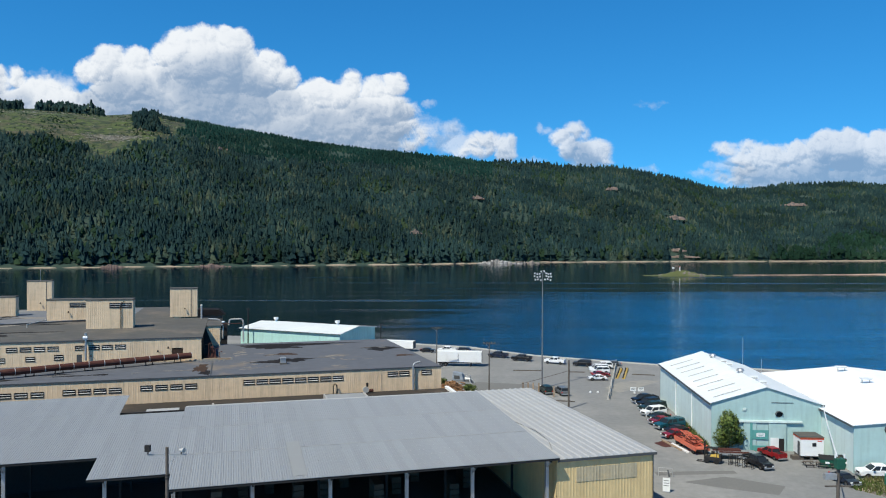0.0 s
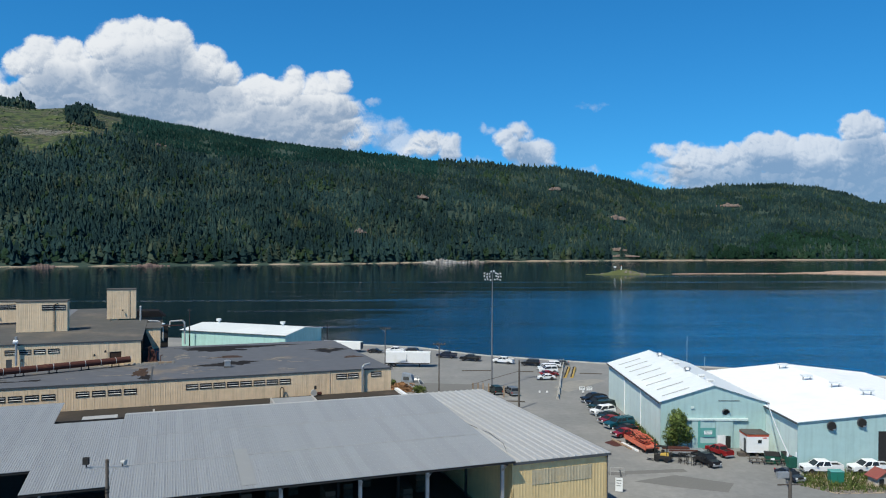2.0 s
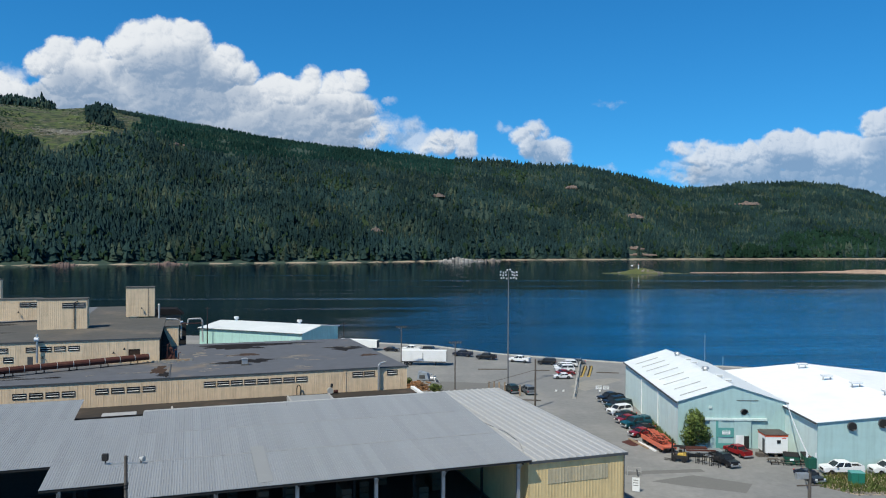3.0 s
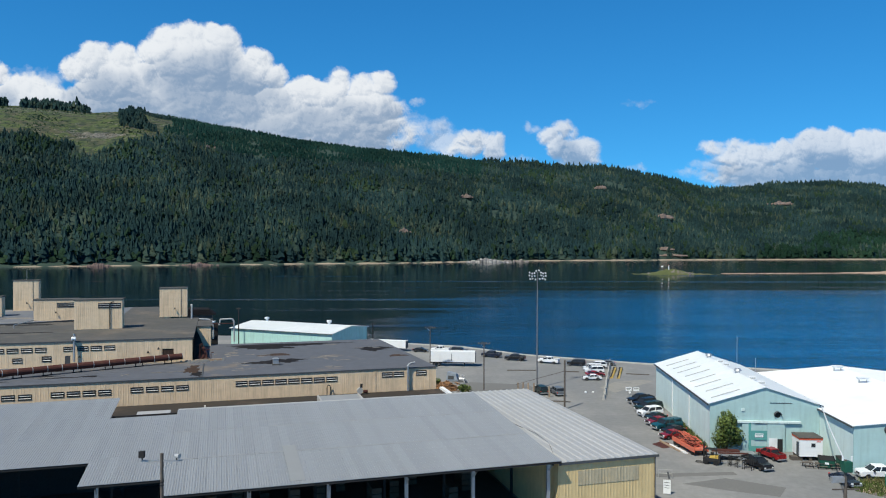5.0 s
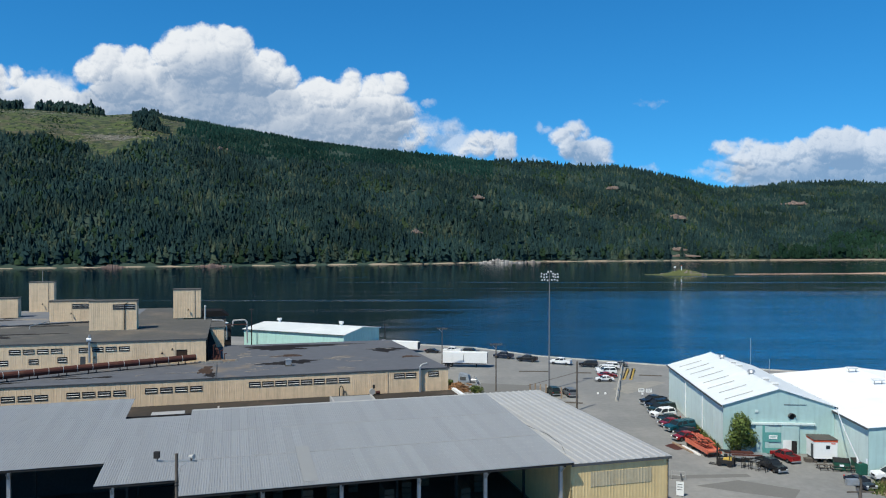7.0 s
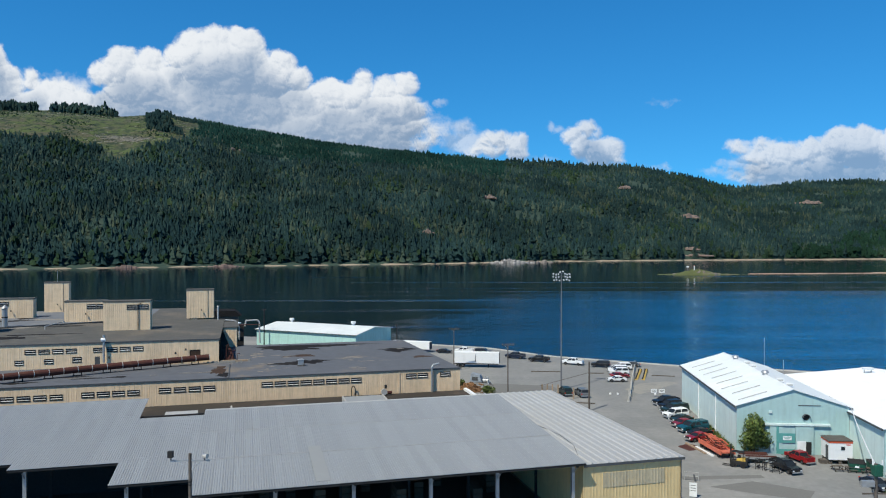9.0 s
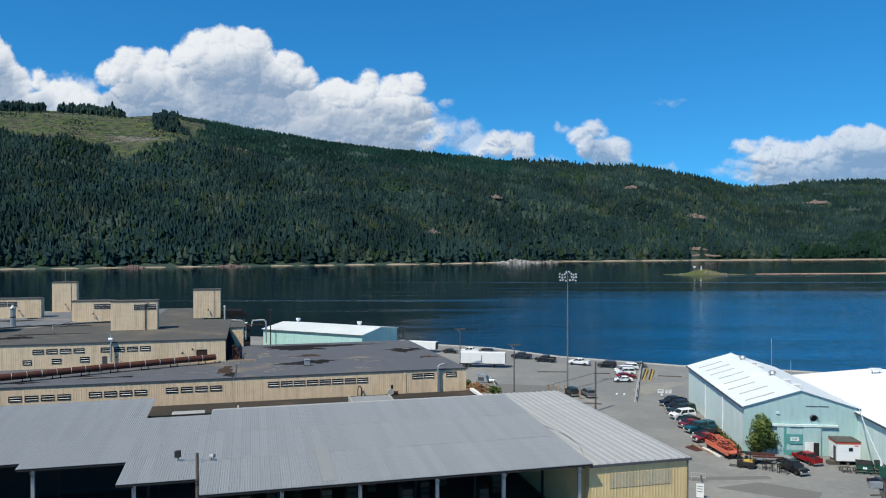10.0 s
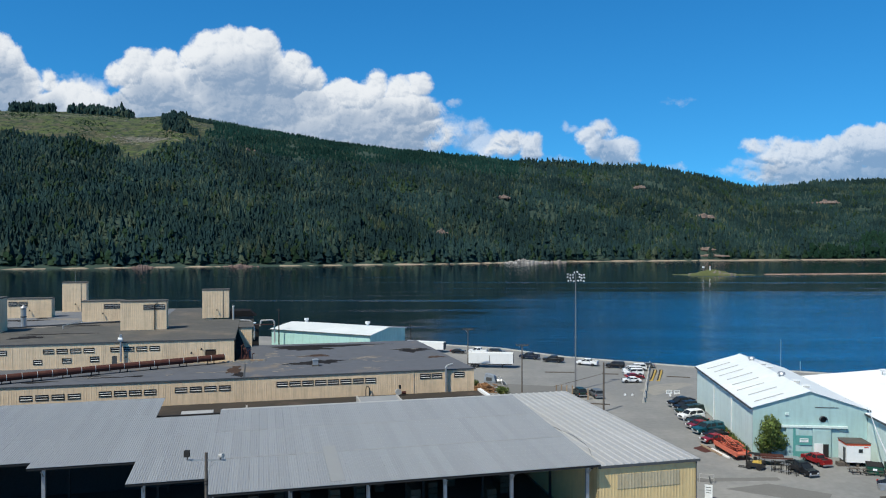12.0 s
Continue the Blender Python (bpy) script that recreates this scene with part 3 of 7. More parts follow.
def wall(g, m, length, z0, z1, t, holes=(), rib=0.0, proud=0.02, width=0.18):
    """A wall along x from the origin of m, its outside towards -y, with openings (x0, x1, z0, z1) through it and folded upright ribs."""
    cuts = sorted({0.0, length, *(v for h in holes for v in h[:2])})
    zs = sorted({z0, z1, *(v for h in holes for v in h[2:])})
    fold = {x: 0.0 for x in cuts}
    for k in range(1, int(length / rib) if rib else 0):
        x = k * rib
        if all(abs(x - c) > width for c in cuts):
            fold |= {x - width / 2: 0.0, x - width / 4: -proud, x + width / 4: -proud, x + width / 2: 0.0}

    def put(*pts):
        g.quad(*[m @ Vector(p) for p in pts])

    def open_at(x, z):
        return any(h[0] < x < h[1] and h[2] < z < h[3] for h in holes)

    xs = sorted(fold)
    for c, d in zip(zs, zs[1:]):
        for a, b in zip(xs, xs[1:]):
            if not open_at((a + b) / 2, (c + d) / 2):
                put((a, fold[a], c), (b, fold[b], c), (b, fold[b], d), (a, fold[a], d))
        for a, b in zip(cuts, cuts[1:]):
            if not open_at((a + b) / 2, (c + d) / 2):
                put((b, t, c), (a, t, c), (a, t, d), (b, t, d))
    for a, b, c, d in [*holes, (0.0, length, z0, z1)]:
        put((a, 0, c), (a, t, c), (b, t, c), (b, 0, c))
        put((a, 0, d), (b, 0, d), (b, t, d), (a, t, d))
        put((a, 0, c), (a, 0, d), (a, t, d), (a, t, c))
        put((b, 0, c), (b, t, c), (b, t, d), (b, 0, d))
    return g


FB = pose(0, 0, 0, 0, 0, 13.7)      # the mill's axes
FC = pose(0, 0, 0, 0, 0, -6.1)      # the blue warehouses' axes


# ---- ground, water, hills ----
def lot_edge(x):
    """Where the yard ends at the water."""
    return np.interp(x, (-3500, -400, -60, -5, 18, 35, 50, 68, 90, 129, 180, 600, 3500), (700, 330, 265, 246, 236, 219, 210.5, 201, 195, 177, 165, 150, 100))


def ripples(x, y, scale, seed):
    r = np.random.RandomState(seed)
    out = 0
    for k in range(9):
        a, ph, f = r.uniform(0, 6.28), r.uniform(0, 6.28), 2 ** r.uniform(-0.7, 1.6)
        out = out + np.sin((np.cos(a) * x + np.sin(a) * y) * f / scale + ph + 1.3 * np.sin((np.sin(a) * x - np.cos(a) * y) * 0.6 * f / scale + 2 * ph)) / f
    return out / 4.0


def sheet(name, xs, ys, height, material, label, category, smooth=True, edge=None):
    X, Y = np.meshgrid(xs, ys)
    if edge:
        Y = Y + edge(X)
    Z = height(X, Y)
    k = len(xs)
    g = G()
    g.v = np.stack([X, Y, Z], -1).reshape(-1, 3).tolist()
    i = (np.arange(len(ys) - 1)[:, None] * k + np.arange(k - 1)[None]).ravel()
    g.f = np.stack([i, i + 1, i + k + 1, i + k], 1).tolist()
    ob = new(name, mesh_of(name, g, material, smooth, fix=False))
    return tagged(ob, label, category, kind="structure")


def ground_height(x, y):
    over = y - lot_edge(x)
    return np.where(over < 0, 0.0, np.maximum(-over * 0.55, -9.0))


gx = np.concatenate([np.linspace(-4500, -400, 22), np.linspace(-380, -70, 25), np.arange(-60, 190, 4.0), np.linspace(200, 600, 18), np.linspace(700, 4500, 20)])
gy = np.concatenate([np.linspace(-3600, -300, 12), np.linspace(-260, -20, 13), [-10, -5, -2, -1, 0, 0.6, 2, 4, 8, 17, 30], np.linspace(60, 4600, 24)])
sheet("ground", gx, gy, ground_height, M["asphalt"], "pale worn asphalt yard sloping to the water", "ground", smooth=False, edge=lot_edge)
kx = np.arange(-60, 141, 3.0)
lip = G()
for x0, x1 in zip(kx, kx[1:] - 0.05):
    y0, y1 = float(lot_edge(x0)), float(lot_edge(x1))
    lip.solid([(x0, y0 - 0.8, 0), (x1, y1 - 0.8, 0), (x1, y1, -0.02), (x0, y0, -0.02)], [(x0, y0 - 0.72, 0.28), (x1, y1 - 0.72, 0.28), (x1, y1 - 0.05, 0.28), (x0, y0 - 0.05, 0.28)])
tagged(new("quay_kerb", mesh_of("quay_kerb", lip, M["concrete"])), "low pale concrete kerb along the water's edge", "kerb", kind="structure")

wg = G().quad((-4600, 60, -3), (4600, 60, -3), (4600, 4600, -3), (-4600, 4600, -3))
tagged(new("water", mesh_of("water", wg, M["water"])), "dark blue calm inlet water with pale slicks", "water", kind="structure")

SHORE_X = (-2600, -1200, -558, -302, 0, 210, 530, 853, 1400, 2600)
SHORE_Y = (560, 790, 950, 1050, 1165, 1290, 1365, 1435, 1490, 1600)
RIDGE_U = (-1.0, -0.75, -0.59, -0.50, -0.41, -0.36, -0.25, -0.14, 0.02, 0.16, 0.275, 0.34, 0.405, 0.50, 0.58, 0.64, 0.685, 0.72, 0.80, 1.0)
RIDGE_A = (0.176, 0.174, 0.172, 0.170, 0.163, 0.166, 0.144, 0.127, 0.109, 0.101, 0.091, 0.083, 0.066, 0.073, 0.076, 0.074, 0.064, 0.052, 0.045, 0.045)
RIDGE_Y = (1900, 2000, 2150, 2200, 2200, 2200, 2200, 2150, 2100, 2100, 2150, 2200, 2400, 2500, 2500, 2500, 2500, 2500, 2500, 2500)


def hill_s(x, y):
    """How far up the hillside a place lies: 0 on the shore, 1 on the ridge."""
    ys, yr = np.interp(x, SHORE_X, SHORE_Y), np.interp(x / y, RIDGE_U, RIDGE_Y)
    return (y + 12 * ripples(x, y, 90, 5) - ys) / np.maximum(yr - ys, 200)


def hill_height(x, y):
    u, s = x / y, hill_s(x, y)
    yr = np.interp(u, RIDGE_U, RIDGE_Y)
    top = 34 + np.interp(u, RIDGE_U, RIDGE_A) * yr
    c = np.clip(s, 0, 1)
    up = 0.55 * c + 0.45 * c * c * (3 - 2 * c) + 0.05 * np.minimum(c * 12, 1) * (1 - c)
    z = -3.2 + (top + 3.2) * up + (14 * ripples(x, y, 130, 7) + 5 * ripples(x, y, 45, 8)) * np.clip(s * 5, 0, 1) * np.clip(1.15 - c, 0.25, 1)
    z = np.where(s > 1, z - (s - 1) * 90, z)
    return np.where(s < 0, -3.2 + np.maximum(s, -0.2) * 40, z)




def in_clearing(x, y):
    """The logged slope near the top of the high end of the ridge."""
    u, s = x / y, hill_s(x, y)
    low = np.interp(u, (-0.9, -0.59, -0.55, -0.51, -0.475, -0.44, -0.413, -0.40, -0.388, -0.364, -0.326, -0.31), (0.66, 0.63, 0.60, 0.585, 0.585, 0.56, 0.50, 0.49, 0.53, 0.56, 0.64, 0.8)) + 0.035 * ripples(x, y, 28, 12) + 0.035 * ripples(x, y, 9, 13)
    return (u < -0.305) & (s > low)


hillside = sheet("hillside", np.arange(-2500, 2650, 20.0), np.arange(560, 3000, 20.0), hill_height, M["hill"], "wooded hillside above the far shore with a grassy clearing near the top", "hill")
hill_co = np.empty(len(hillside.data.vertices) * 3, dtype=np.float32)
hillside.data.vertices.foreach_get("co", hill_co)
hill_co = hill_co.reshape(-1, 3)
hillside.data.attributes.new("logged", "FLOAT", "POINT").data.foreach_set("value", in_clearing(hill_co[:, 0], hill_co[:, 1]).astype(np.float32))


def forest(name, x, y, z, high, wide, layers, sides, material, label, category, seed, roundish=False):
    """Many trees as one sheet of geometry: ragged stacked skirts of branches, or loose rounded crowns."""
    r = np.random.RandomState(seed)
    n = len(x)
    verts, faces, base = [], [], 0
    turn = r.uniform(0, 6.28, n)
    lean = r.normal(0, 0.03, (n, 2))
    for k in range(layers):
        if roundish:
            f0, f1 = 0.12 + 0.25 * k, 0.55 + 0.22 * k
            rad = wide * (0.72, 0.70, 0.52)[k]
            off = r.normal(0, 0.34, (n, 2)) * wide[:, None]
        else:
            f0, f1 = 0.06 + 0.80 * k / layers, min(0.06 + 0.80 * (k + 2.3) / layers, 1.0)
            if k == layers - 1:
                f1 = 1.0
            rad = wide * (1.0 - 0.80 * (k / layers) ** 1.25) * r.uniform(0.75, 1.2, n)
            off = r.normal(0, 0.10, (n, 2)) * wide[:, None]
        ang = turn[:, None] + k * 0.7 + np.arange(sides)[None] * 2 * math.pi / sides
        jag = np.where((np.arange(sides)[None] + k) % 2 == 0, 1.08, 0.66) * r.uniform(0.65, 1.3, (n, sides))
        rr = rad[:, None] * jag
        zz = z[:, None] + high[:, None] * (f0 + r.uniform(-0.06, 0.06, (n, sides)))
        cx, cy = x + lean[:, 0] * high * f0 + off[:, 0], y + lean[:, 1] * high * f0 + off[:, 1]
        ring = np.stack([cx[:, None] + rr * np.cos(ang), cy[:, None] + rr * np.sin(ang), zz], -1)
        tip = np.stack([x + lean[:, 0] * high * f1 + off[:, 0], y + lean[:, 1] * high * f1 + off[:, 1], z + high * f1], -1)[:, None]
        if roundish:
            mid = ring.copy()
            mid[..., 2] += high[:, None] * 0.22
            mid[..., :2] = (mid[..., :2] - np.stack([cx, cy], -1)[:, None]) * r.uniform(0.7, 1.05, (n, sides, 1)) + np.stack([cx, cy], -1)[:, None]
            block, per = np.concatenate([ring, mid, tip], 1), 2 * sides + 1
            j = np.arange(sides)
            tri = np.concatenate([np.stack([j, (j + 1) % sides, sides + (j + 1) % sides], 1), np.stack([j, sides + (j + 1) % sides, sides + j], 1),
                                  np.stack([sides + j, sides + (j + 1) % sides, np.full(sides, 2 * sides)], 1)])
        else:
            block, per = np.concatenate([ring, tip], 1), sides + 1
            j = np.arange(sides)
            tri = np.stack([j, (j + 1) % sides, np.full(sides, sides)], 1)
        verts.append(block.reshape(-1, 3))
        faces.append((base + np.arange(n)[:, None, None] * per + tri[None]).reshape(-1, 3))
        base += n * per
    v, f = np.concatenate(verts), np.concatenate(faces)
    me = bpy.data.meshes.new(name)
    me.vertices.add(len(v))
    me.vertices.foreach_set("co", v.astype(np.float32).ravel())
    me.loops.add(f.size)
    me.loops.foreach_set("vertex_index", f.astype(np.int32).ravel())
    me.polygons.add(len(f))
    me.polygons.foreach_set("loop_start", np.arange(0, f.size, 3, dtype=np.int32))
    me.polygons.foreach_set("loop_total", np.full(len(f), 3, dtype=np.int32))
    t = r.uniform(0, 1, n)
    tint = me.attributes.new("tint", "FLOAT", "POINT")
    tint.data.foreach_set("value", np.concatenate([np.repeat(t, len(b) // n) for b in verts]).astype(np.float32))
    me.polygons.foreach_set("use_smooth", np.zeros(len(f), dtype=bool))
    me.update()
    me.materials.append(material)
    return tagged(new(name, me), label, category, kind="stuff")


rs = np.random.RandomState(3)
STEP = 8.0
# bare rock among the trees: bearing in thousandths, how far up the slope, half width, height
OUTCROPS = []
for u0, s0, sx, sz in ((350, 0.08, 24, 3), (346, 0.38, 36, 9), (510, 0.60, 46, 10), (79, 0.41, 20, 7), (356, 0.035, 32, 2), (-259, 0.647, 16, 4), (259, 0.616, 22, 6), (-3, 0.21, 12, 7)):
    dist = 1300.0
    for k in range(8):
        ys0, yr0 = float(np.interp(u0 / 1000 * dist, SHORE_X, SHORE_Y)), float(np.interp(u0 / 1000, RIDGE_U, RIDGE_Y))
        dist = ys0 + s0 * (yr0 - ys0)
    OUTCROPS.append((u0 / 1000 * dist, dist, sx, sz))
tx, ty = np.meshgrid(np.arange(-1900, 2150, STEP), np.arange(760, 2640, STEP))
tx, ty = (tx + rs.uniform(-0.55, 0.55, tx.shape) * STEP).ravel(), (ty + rs.uniform(-0.55, 0.55, ty.shape) * STEP).ravel()
tu, ts = tx / ty, hill_s(tx, ty)
clear = in_clearing(tx, ty)
stand, patchy = ripples(tx, ty, 60, 21), ripples(tx, ty, 22, 23)
chance = rs.uniform(0, 1, tx.shape)
bare = (ripples(tx, ty, 24, 31) > 0.95) & (ts > 0.1) & (ts < 0.9)
clump = (ts > 0.93) & (ts < 1.03) & (((tu > -0.575) & (tu < -0.515)) | ((tu > -0.497) & (tu < -0.412))) | ((tu > -0.372) & (tu < -0.372 + 0.045 * np.clip((1.02 - ts) / 0.3, 0.3, 1)) & (ts > 0.70) & (ts < 0.87)) | ((tu > -0.35) & (tu < -0.305) & (ts > 0.9) & (ts < 1.05))
rocky = np.zeros(tx.shape, dtype=bool)
for x, y, sx, sz in OUTCROPS:
    rocky |= (np.abs(tx - x) < sx * (0.75 + 0.2 * patchy)) & (ty - y < 12) & (ty - y > -42)
clump &= (patchy + 0.5 * ripples(tx, ty, 9, 37) > -0.7) & (chance < 0.9)
young = (ts > 0.70 + 0.08 * ripples(tx, ty, 120, 33)) & (tu > -0.34) & (tu < 0.1)       # replanted band below the ridge
keep = (ts > 0.006) & (ts < 1.05) & (tu > -0.74) & (tu < 0.86) & (~clear | clump | (chance < np.where(patchy > 0, 0.6, 0.25))) & ~(bare & (chance < 0.75)) & ~(rocky & (chance < 0.9))
keep &= ~((ty > 1850) & (chance > 0.8) & ~young & ~clump)
tx, ty, tu, ts, stand, patchy, clear, clump, young, chance = (v[keep] for v in (tx, ty, tu, ts, stand, patchy, clear, clump, young, chance))
leafy = ((chance < np.where(ts < 0.06, 0.25, np.where(stand + 0.4 * patchy > 0.75, 0.42, 0.07))) & ~young & ~clump) | (clear & ~clump)
grove = (tu > 0.485) & (tu < 0.80) & (ts < 0.19 * np.clip((tu - 0.485) / 0.10, 0.2, 1) + 0.03 * patchy) & ~clear
leafy |= grove & (chance < 0.85)
tz = hill_height(tx, ty) - 0.8
size = rs.uniform(0.45, 1.22, tx.shape) * (1 + 0.18 * np.clip(patchy, -1, 1)) * np.where(young, 0.5, 1.22 - 0.45 * np.clip(ts, 0, 1)) * np.where(clear & ~clump, rs.uniform(0.10, 0.26, tx.shape) * (1 + 0.7 * np.clip(patchy, 0, 1)), 1.0) * np.where(clump, rs.uniform(1.1, 1.6, tx.shape) * np.where(tu > -0.38, 0.72, 1.0), 1.0)
size = np.where(rs.uniform(0, 1, tx.shape) < 0.03, size * 1.3, size)
tz = tz - np.where(young | leafy, 1.5, 8.0) * np.clip(size, 0, 1.3) * np.clip((ts - 0.01) / 0.05, 0, 1) * np.clip((0.95 - ts) / 0.1, 0, 1) * ~clump
thin = (ty > 1750) | young
px0, py0 = np.tile(tx[clump], 2) + rs.uniform(-4, 4, 2 * clump.sum()), np.tile(ty[clump], 2) + rs.uniform(-4, 4, 2 * clump.sum())
ps = np.tile(size[clump], 2) * rs.uniform(0.85, 1.1, len(px0))
forest("ridge_pines", px0, py0, hill_height(px0, py0) - 2.5, 23 * ps, 5.0 * ps ** 0.5, 3, 6, M["conifer"], "dense dark pines left standing on the ridge", "trees", 46, roundish=True)
for some, lay, sd in ((~leafy & ~thin & ~clump, 5, 41), (~leafy & thin & ~young & ~clump, 4, 42), (~leafy & young & ~clump, 3, 44)):
    forest("conifer_forest", tx[some], ty[some], tz[some], 23 * size[some], 5.4 * size[some] ** 0.6 * rs.uniform(0.75, 1.3, some.sum()), lay, 7 if lay > 4 else 6, M["young_conifer" if sd == 44 else "conifer"],
           "even young blue-green conifers below the ridge" if sd == 44 else "dense dark green conifer forest on the hillside", "forest", sd)
alder = leafy & grove
leafy &= ~grove
forest("broadleaf_trees", tx[alder], ty[alder], tz[alder], 15 * size[alder], 6.2 * size[alder] ** 0.7, 3, 6, M["bright_broadleaf"],
       "bright green broadleaf grove above the far beach", "trees", 45, roundish=True)
forest("broadleaf_trees", tx[leafy], ty[leafy], tz[leafy], 15 * size[leafy], 5.4 * size[leafy] ** 0.7, 3, 6, M["broadleaf"],
       "lighter green broadleaf trees and scrub among the conifers", "trees", 43, roundish=True)


slash = G()
rl = np.random.RandomState(17)
lu, ls = np.concatenate([rl.normal(-0.402, 0.018, 420), rl.uniform(-0.6, -0.31, 280)]), np.concatenate([rl.normal(0.548, 0.014, 420), rl.uniform(0.5, 0.95, 280)])
ld = 1150 + ls * 1050
lx = lu * ld
for x, y, open_here, turn_, ln in zip(lx, ld, in_clearing(lx, ld), rl.uniform(-0.6, 0.6, 700), rl.uniform(2.0, 5.5, 700)):
    if open_here:
        z = float(hill_height(np.array(x), np.array(y))) + 0.5
        slash.tube((x - ln * math.cos(turn_), y - ln * math.sin(turn_), z), (x + ln * math.cos(turn_), y + ln * math.sin(turn_), z + 0.6), 0.45, 0.3, 5)
tagged(new("logging_slash", mesh_of("logging_slash", slash, M["slash"], fix=False)), "pale stumps and cut timber left on the clearing", "cut timber", kind="stuff")


# ---- the lumber shed with its grey sheet roof, and the yellow store at its end ----
def corrugated(length, width, ribs, thick=0.03, high=0.032):
    """One roof sheet from the origin along +y, its ribs running up the slope."""
    g = G()
    g.box(0, width, 0, length, 0, thick)
    for k in range(ribs):
        x = (k + 0.5) * width / ribs
        g.solid([(x - 0.065, 0, thick), (x + 0.065, 0, thick), (x + 0.065, length, thick), (x - 0.065, length, thick)],
                [(x - 0.03, 0, thick + high), (x + 0.03, 0, thick + high), (x + 0.03, length, thick + high), (x - 0.03, length, thick + high)])
    return g


EAVE_B, EAVE_Z, SLOPE = 78.4, 8.57, 0.055
TILT = math.degrees(math.atan(SLOPE))


def shed_roof(parent, a0, a1, b0, b1, courses, pitch, material, ribs):
    """Sheets in courses over a sloping rectangle; each sheet is a piece of its own."""
    count = max(1, round((a1 - a0) / pitch))
    wide, run = (a1 - a0) / count, (b1 - b0) / math.cos(radians(TILT)) / courses
    me = mesh_of("roof_sheet", corrugated(run + 0.12, wide - 0.012, ribs), material)
    for j in range(courses):
        for i in range(count):
            b = b0 + j * run * math.cos(radians(TILT))
            z = EAVE_Z + SLOPE * (b - EAVE_B) + 0.012 * j + random.uniform(-0.005, 0.005)
            part("roof_sheet", me, material, parent, at=pose(a0 + i * wide, b, z, TILT + random.uniform(-0.06, 0.06), random.uniform(-0.15, 0.15), 0))


shed = thing("lumber_shed", "open-fronted lumber shed with a low grey corrugated roof", "shed", FB)
ROOFS = [(-5.4, 37.6, 78.4, 109.3, 3, 1.06, 4), (-13.65, -5.41, 82.95, 106.9, 3, 1.06, 4), (-24.85, -13.66, 89.85, 117.3, 3, 1.06, 4), (-62.0, -24.86, 91.75, 117.1, 3, 1.06, 4)]
POSTS = {-5.4: (-4.9, 3.0, 11.2, 19.7, 27.4, 36.6), -13.65: (-12.1,), -24.85: (-23.5,), -62.0: (-59.5, -47.5, -35.5)}
for a0, a1, b0, b1, courses, pitch, ribs in ROOFS:
    shed_roof(shed, a0, a1, b0, b1, courses, pitch, M["grey_roof"], ribs)
    z0, z1 = EAVE_Z + SLOPE * (b0 - EAVE_B), EAVE_Z + SLOPE * (b1 - EAVE_B)
    part("eave_fascia", G().box(a0, a1, b0 + 0.06, b0 + 0.14, z0 - 0.28, z0 - 0.06), M["dark"], shed, "dark steel eave beam")
    for a in (a1 - 0.11,) if a1 > 30 else ():
        rake = G().solid([(a, b0 + 0.15, z0 - 0.40), (a + 0.08, b0 + 0.15, z0 - 0.40), (a + 0.08, b1, z1 - 0.40), (a, b1, z1 - 0.40)],
                         [(a, b0 + 0.15, z0 - 0.05), (a + 0.08, b0 + 0.15, z0 - 0.05), (a + 0.08, b1, z1 - 0.05), (a, b1, z1 - 0.05)])
        part("rake_board", rake, M["trim"], shed)
    for a in POSTS[a0]:
        for b in (b0 + 1.6, b0 + 13.0, b1 - 0.6):
            top = EAVE_Z + SLOPE * (b - EAVE_B) - 0.45
            half = 0.19 if b == b0 + 1.6 else 0.14
            # inner posts use dark steel to stand for shade deeper under the roof
            post = part("post", G().box(a - half, a + half, b - half, b + half, 0, top - 0.3), M["steel"] if b == b0 + 1.6 else M["dark"], shed)
            if b == b0 + 1.6:
                part("knee_brace", G().tube((a, b, top - 1.2), (a, b - 1.3, top + 0.0), 0.07), M["steel"], post)
        rafter = G().solid([(a - 0.1, b0 + 0.2, z0 - 0.5), (a + 0.1, b0 + 0.2, z0 - 0.5), (a + 0.1, b1 - 0.2, z1 - 0.5), (a - 0.1, b1 - 0.2, z1 - 0.5)],
                           [(a - 0.1, b0 + 0.2, z0 - 0.06), (a + 0.1, b0 + 0.2, z0 - 0.06), (a + 0.1, b1 - 0.2, z1 - 0.06), (a - 0.1, b1 - 0.2, z1 - 0.06)])
        part("rafter", rafter, M["dark"], shed)
screws = G()
for a0, a1, b0, b1, courses, pitch, ribs in ROOFS:
    rows = round((b1 - b0) / 1.55)
    for k in range(1, rows):
        b = b0 + (b1 - b0) * k / rows
        z = EAVE_Z + SLOPE * (b - EAVE_B) + 0.012 * int((b - b0) / ((b1 - b0) / courses)) + 0.05
        for j in range(int((a1 - a0) / 0.53)):
            x = a0 + 0.133 + 0.53 * j
            screws.box(x - 0.04, x + 0.04, b - 0.04, b + 0.04, z, z + 0.03)
part("roofing_screws", mesh_of("roofing_screws", screws, M["screw"], fix=False), M["screw"], shed, "rows of pale roofing screws")["kind"] = "stuff"
for k in (1, 2):
    b = 78.4 + 30.9 / 3 * k
    z = EAVE_Z + SLOPE * (b - EAVE_B) + 0.115
    part("lap_strip", G().box(-5.3, 37.4, b - 0.02, b + 0.20, z - 0.09, z - 0.035), M["grey_patch"], shed, "pale sealed lap between roof sheets")
# dark wall and floor colours stand for the shade inside the shed
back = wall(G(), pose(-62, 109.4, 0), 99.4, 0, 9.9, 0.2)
part("back_wall", back, M["dark"], shed, "sheeted back wall coloured dark for the shade inside")
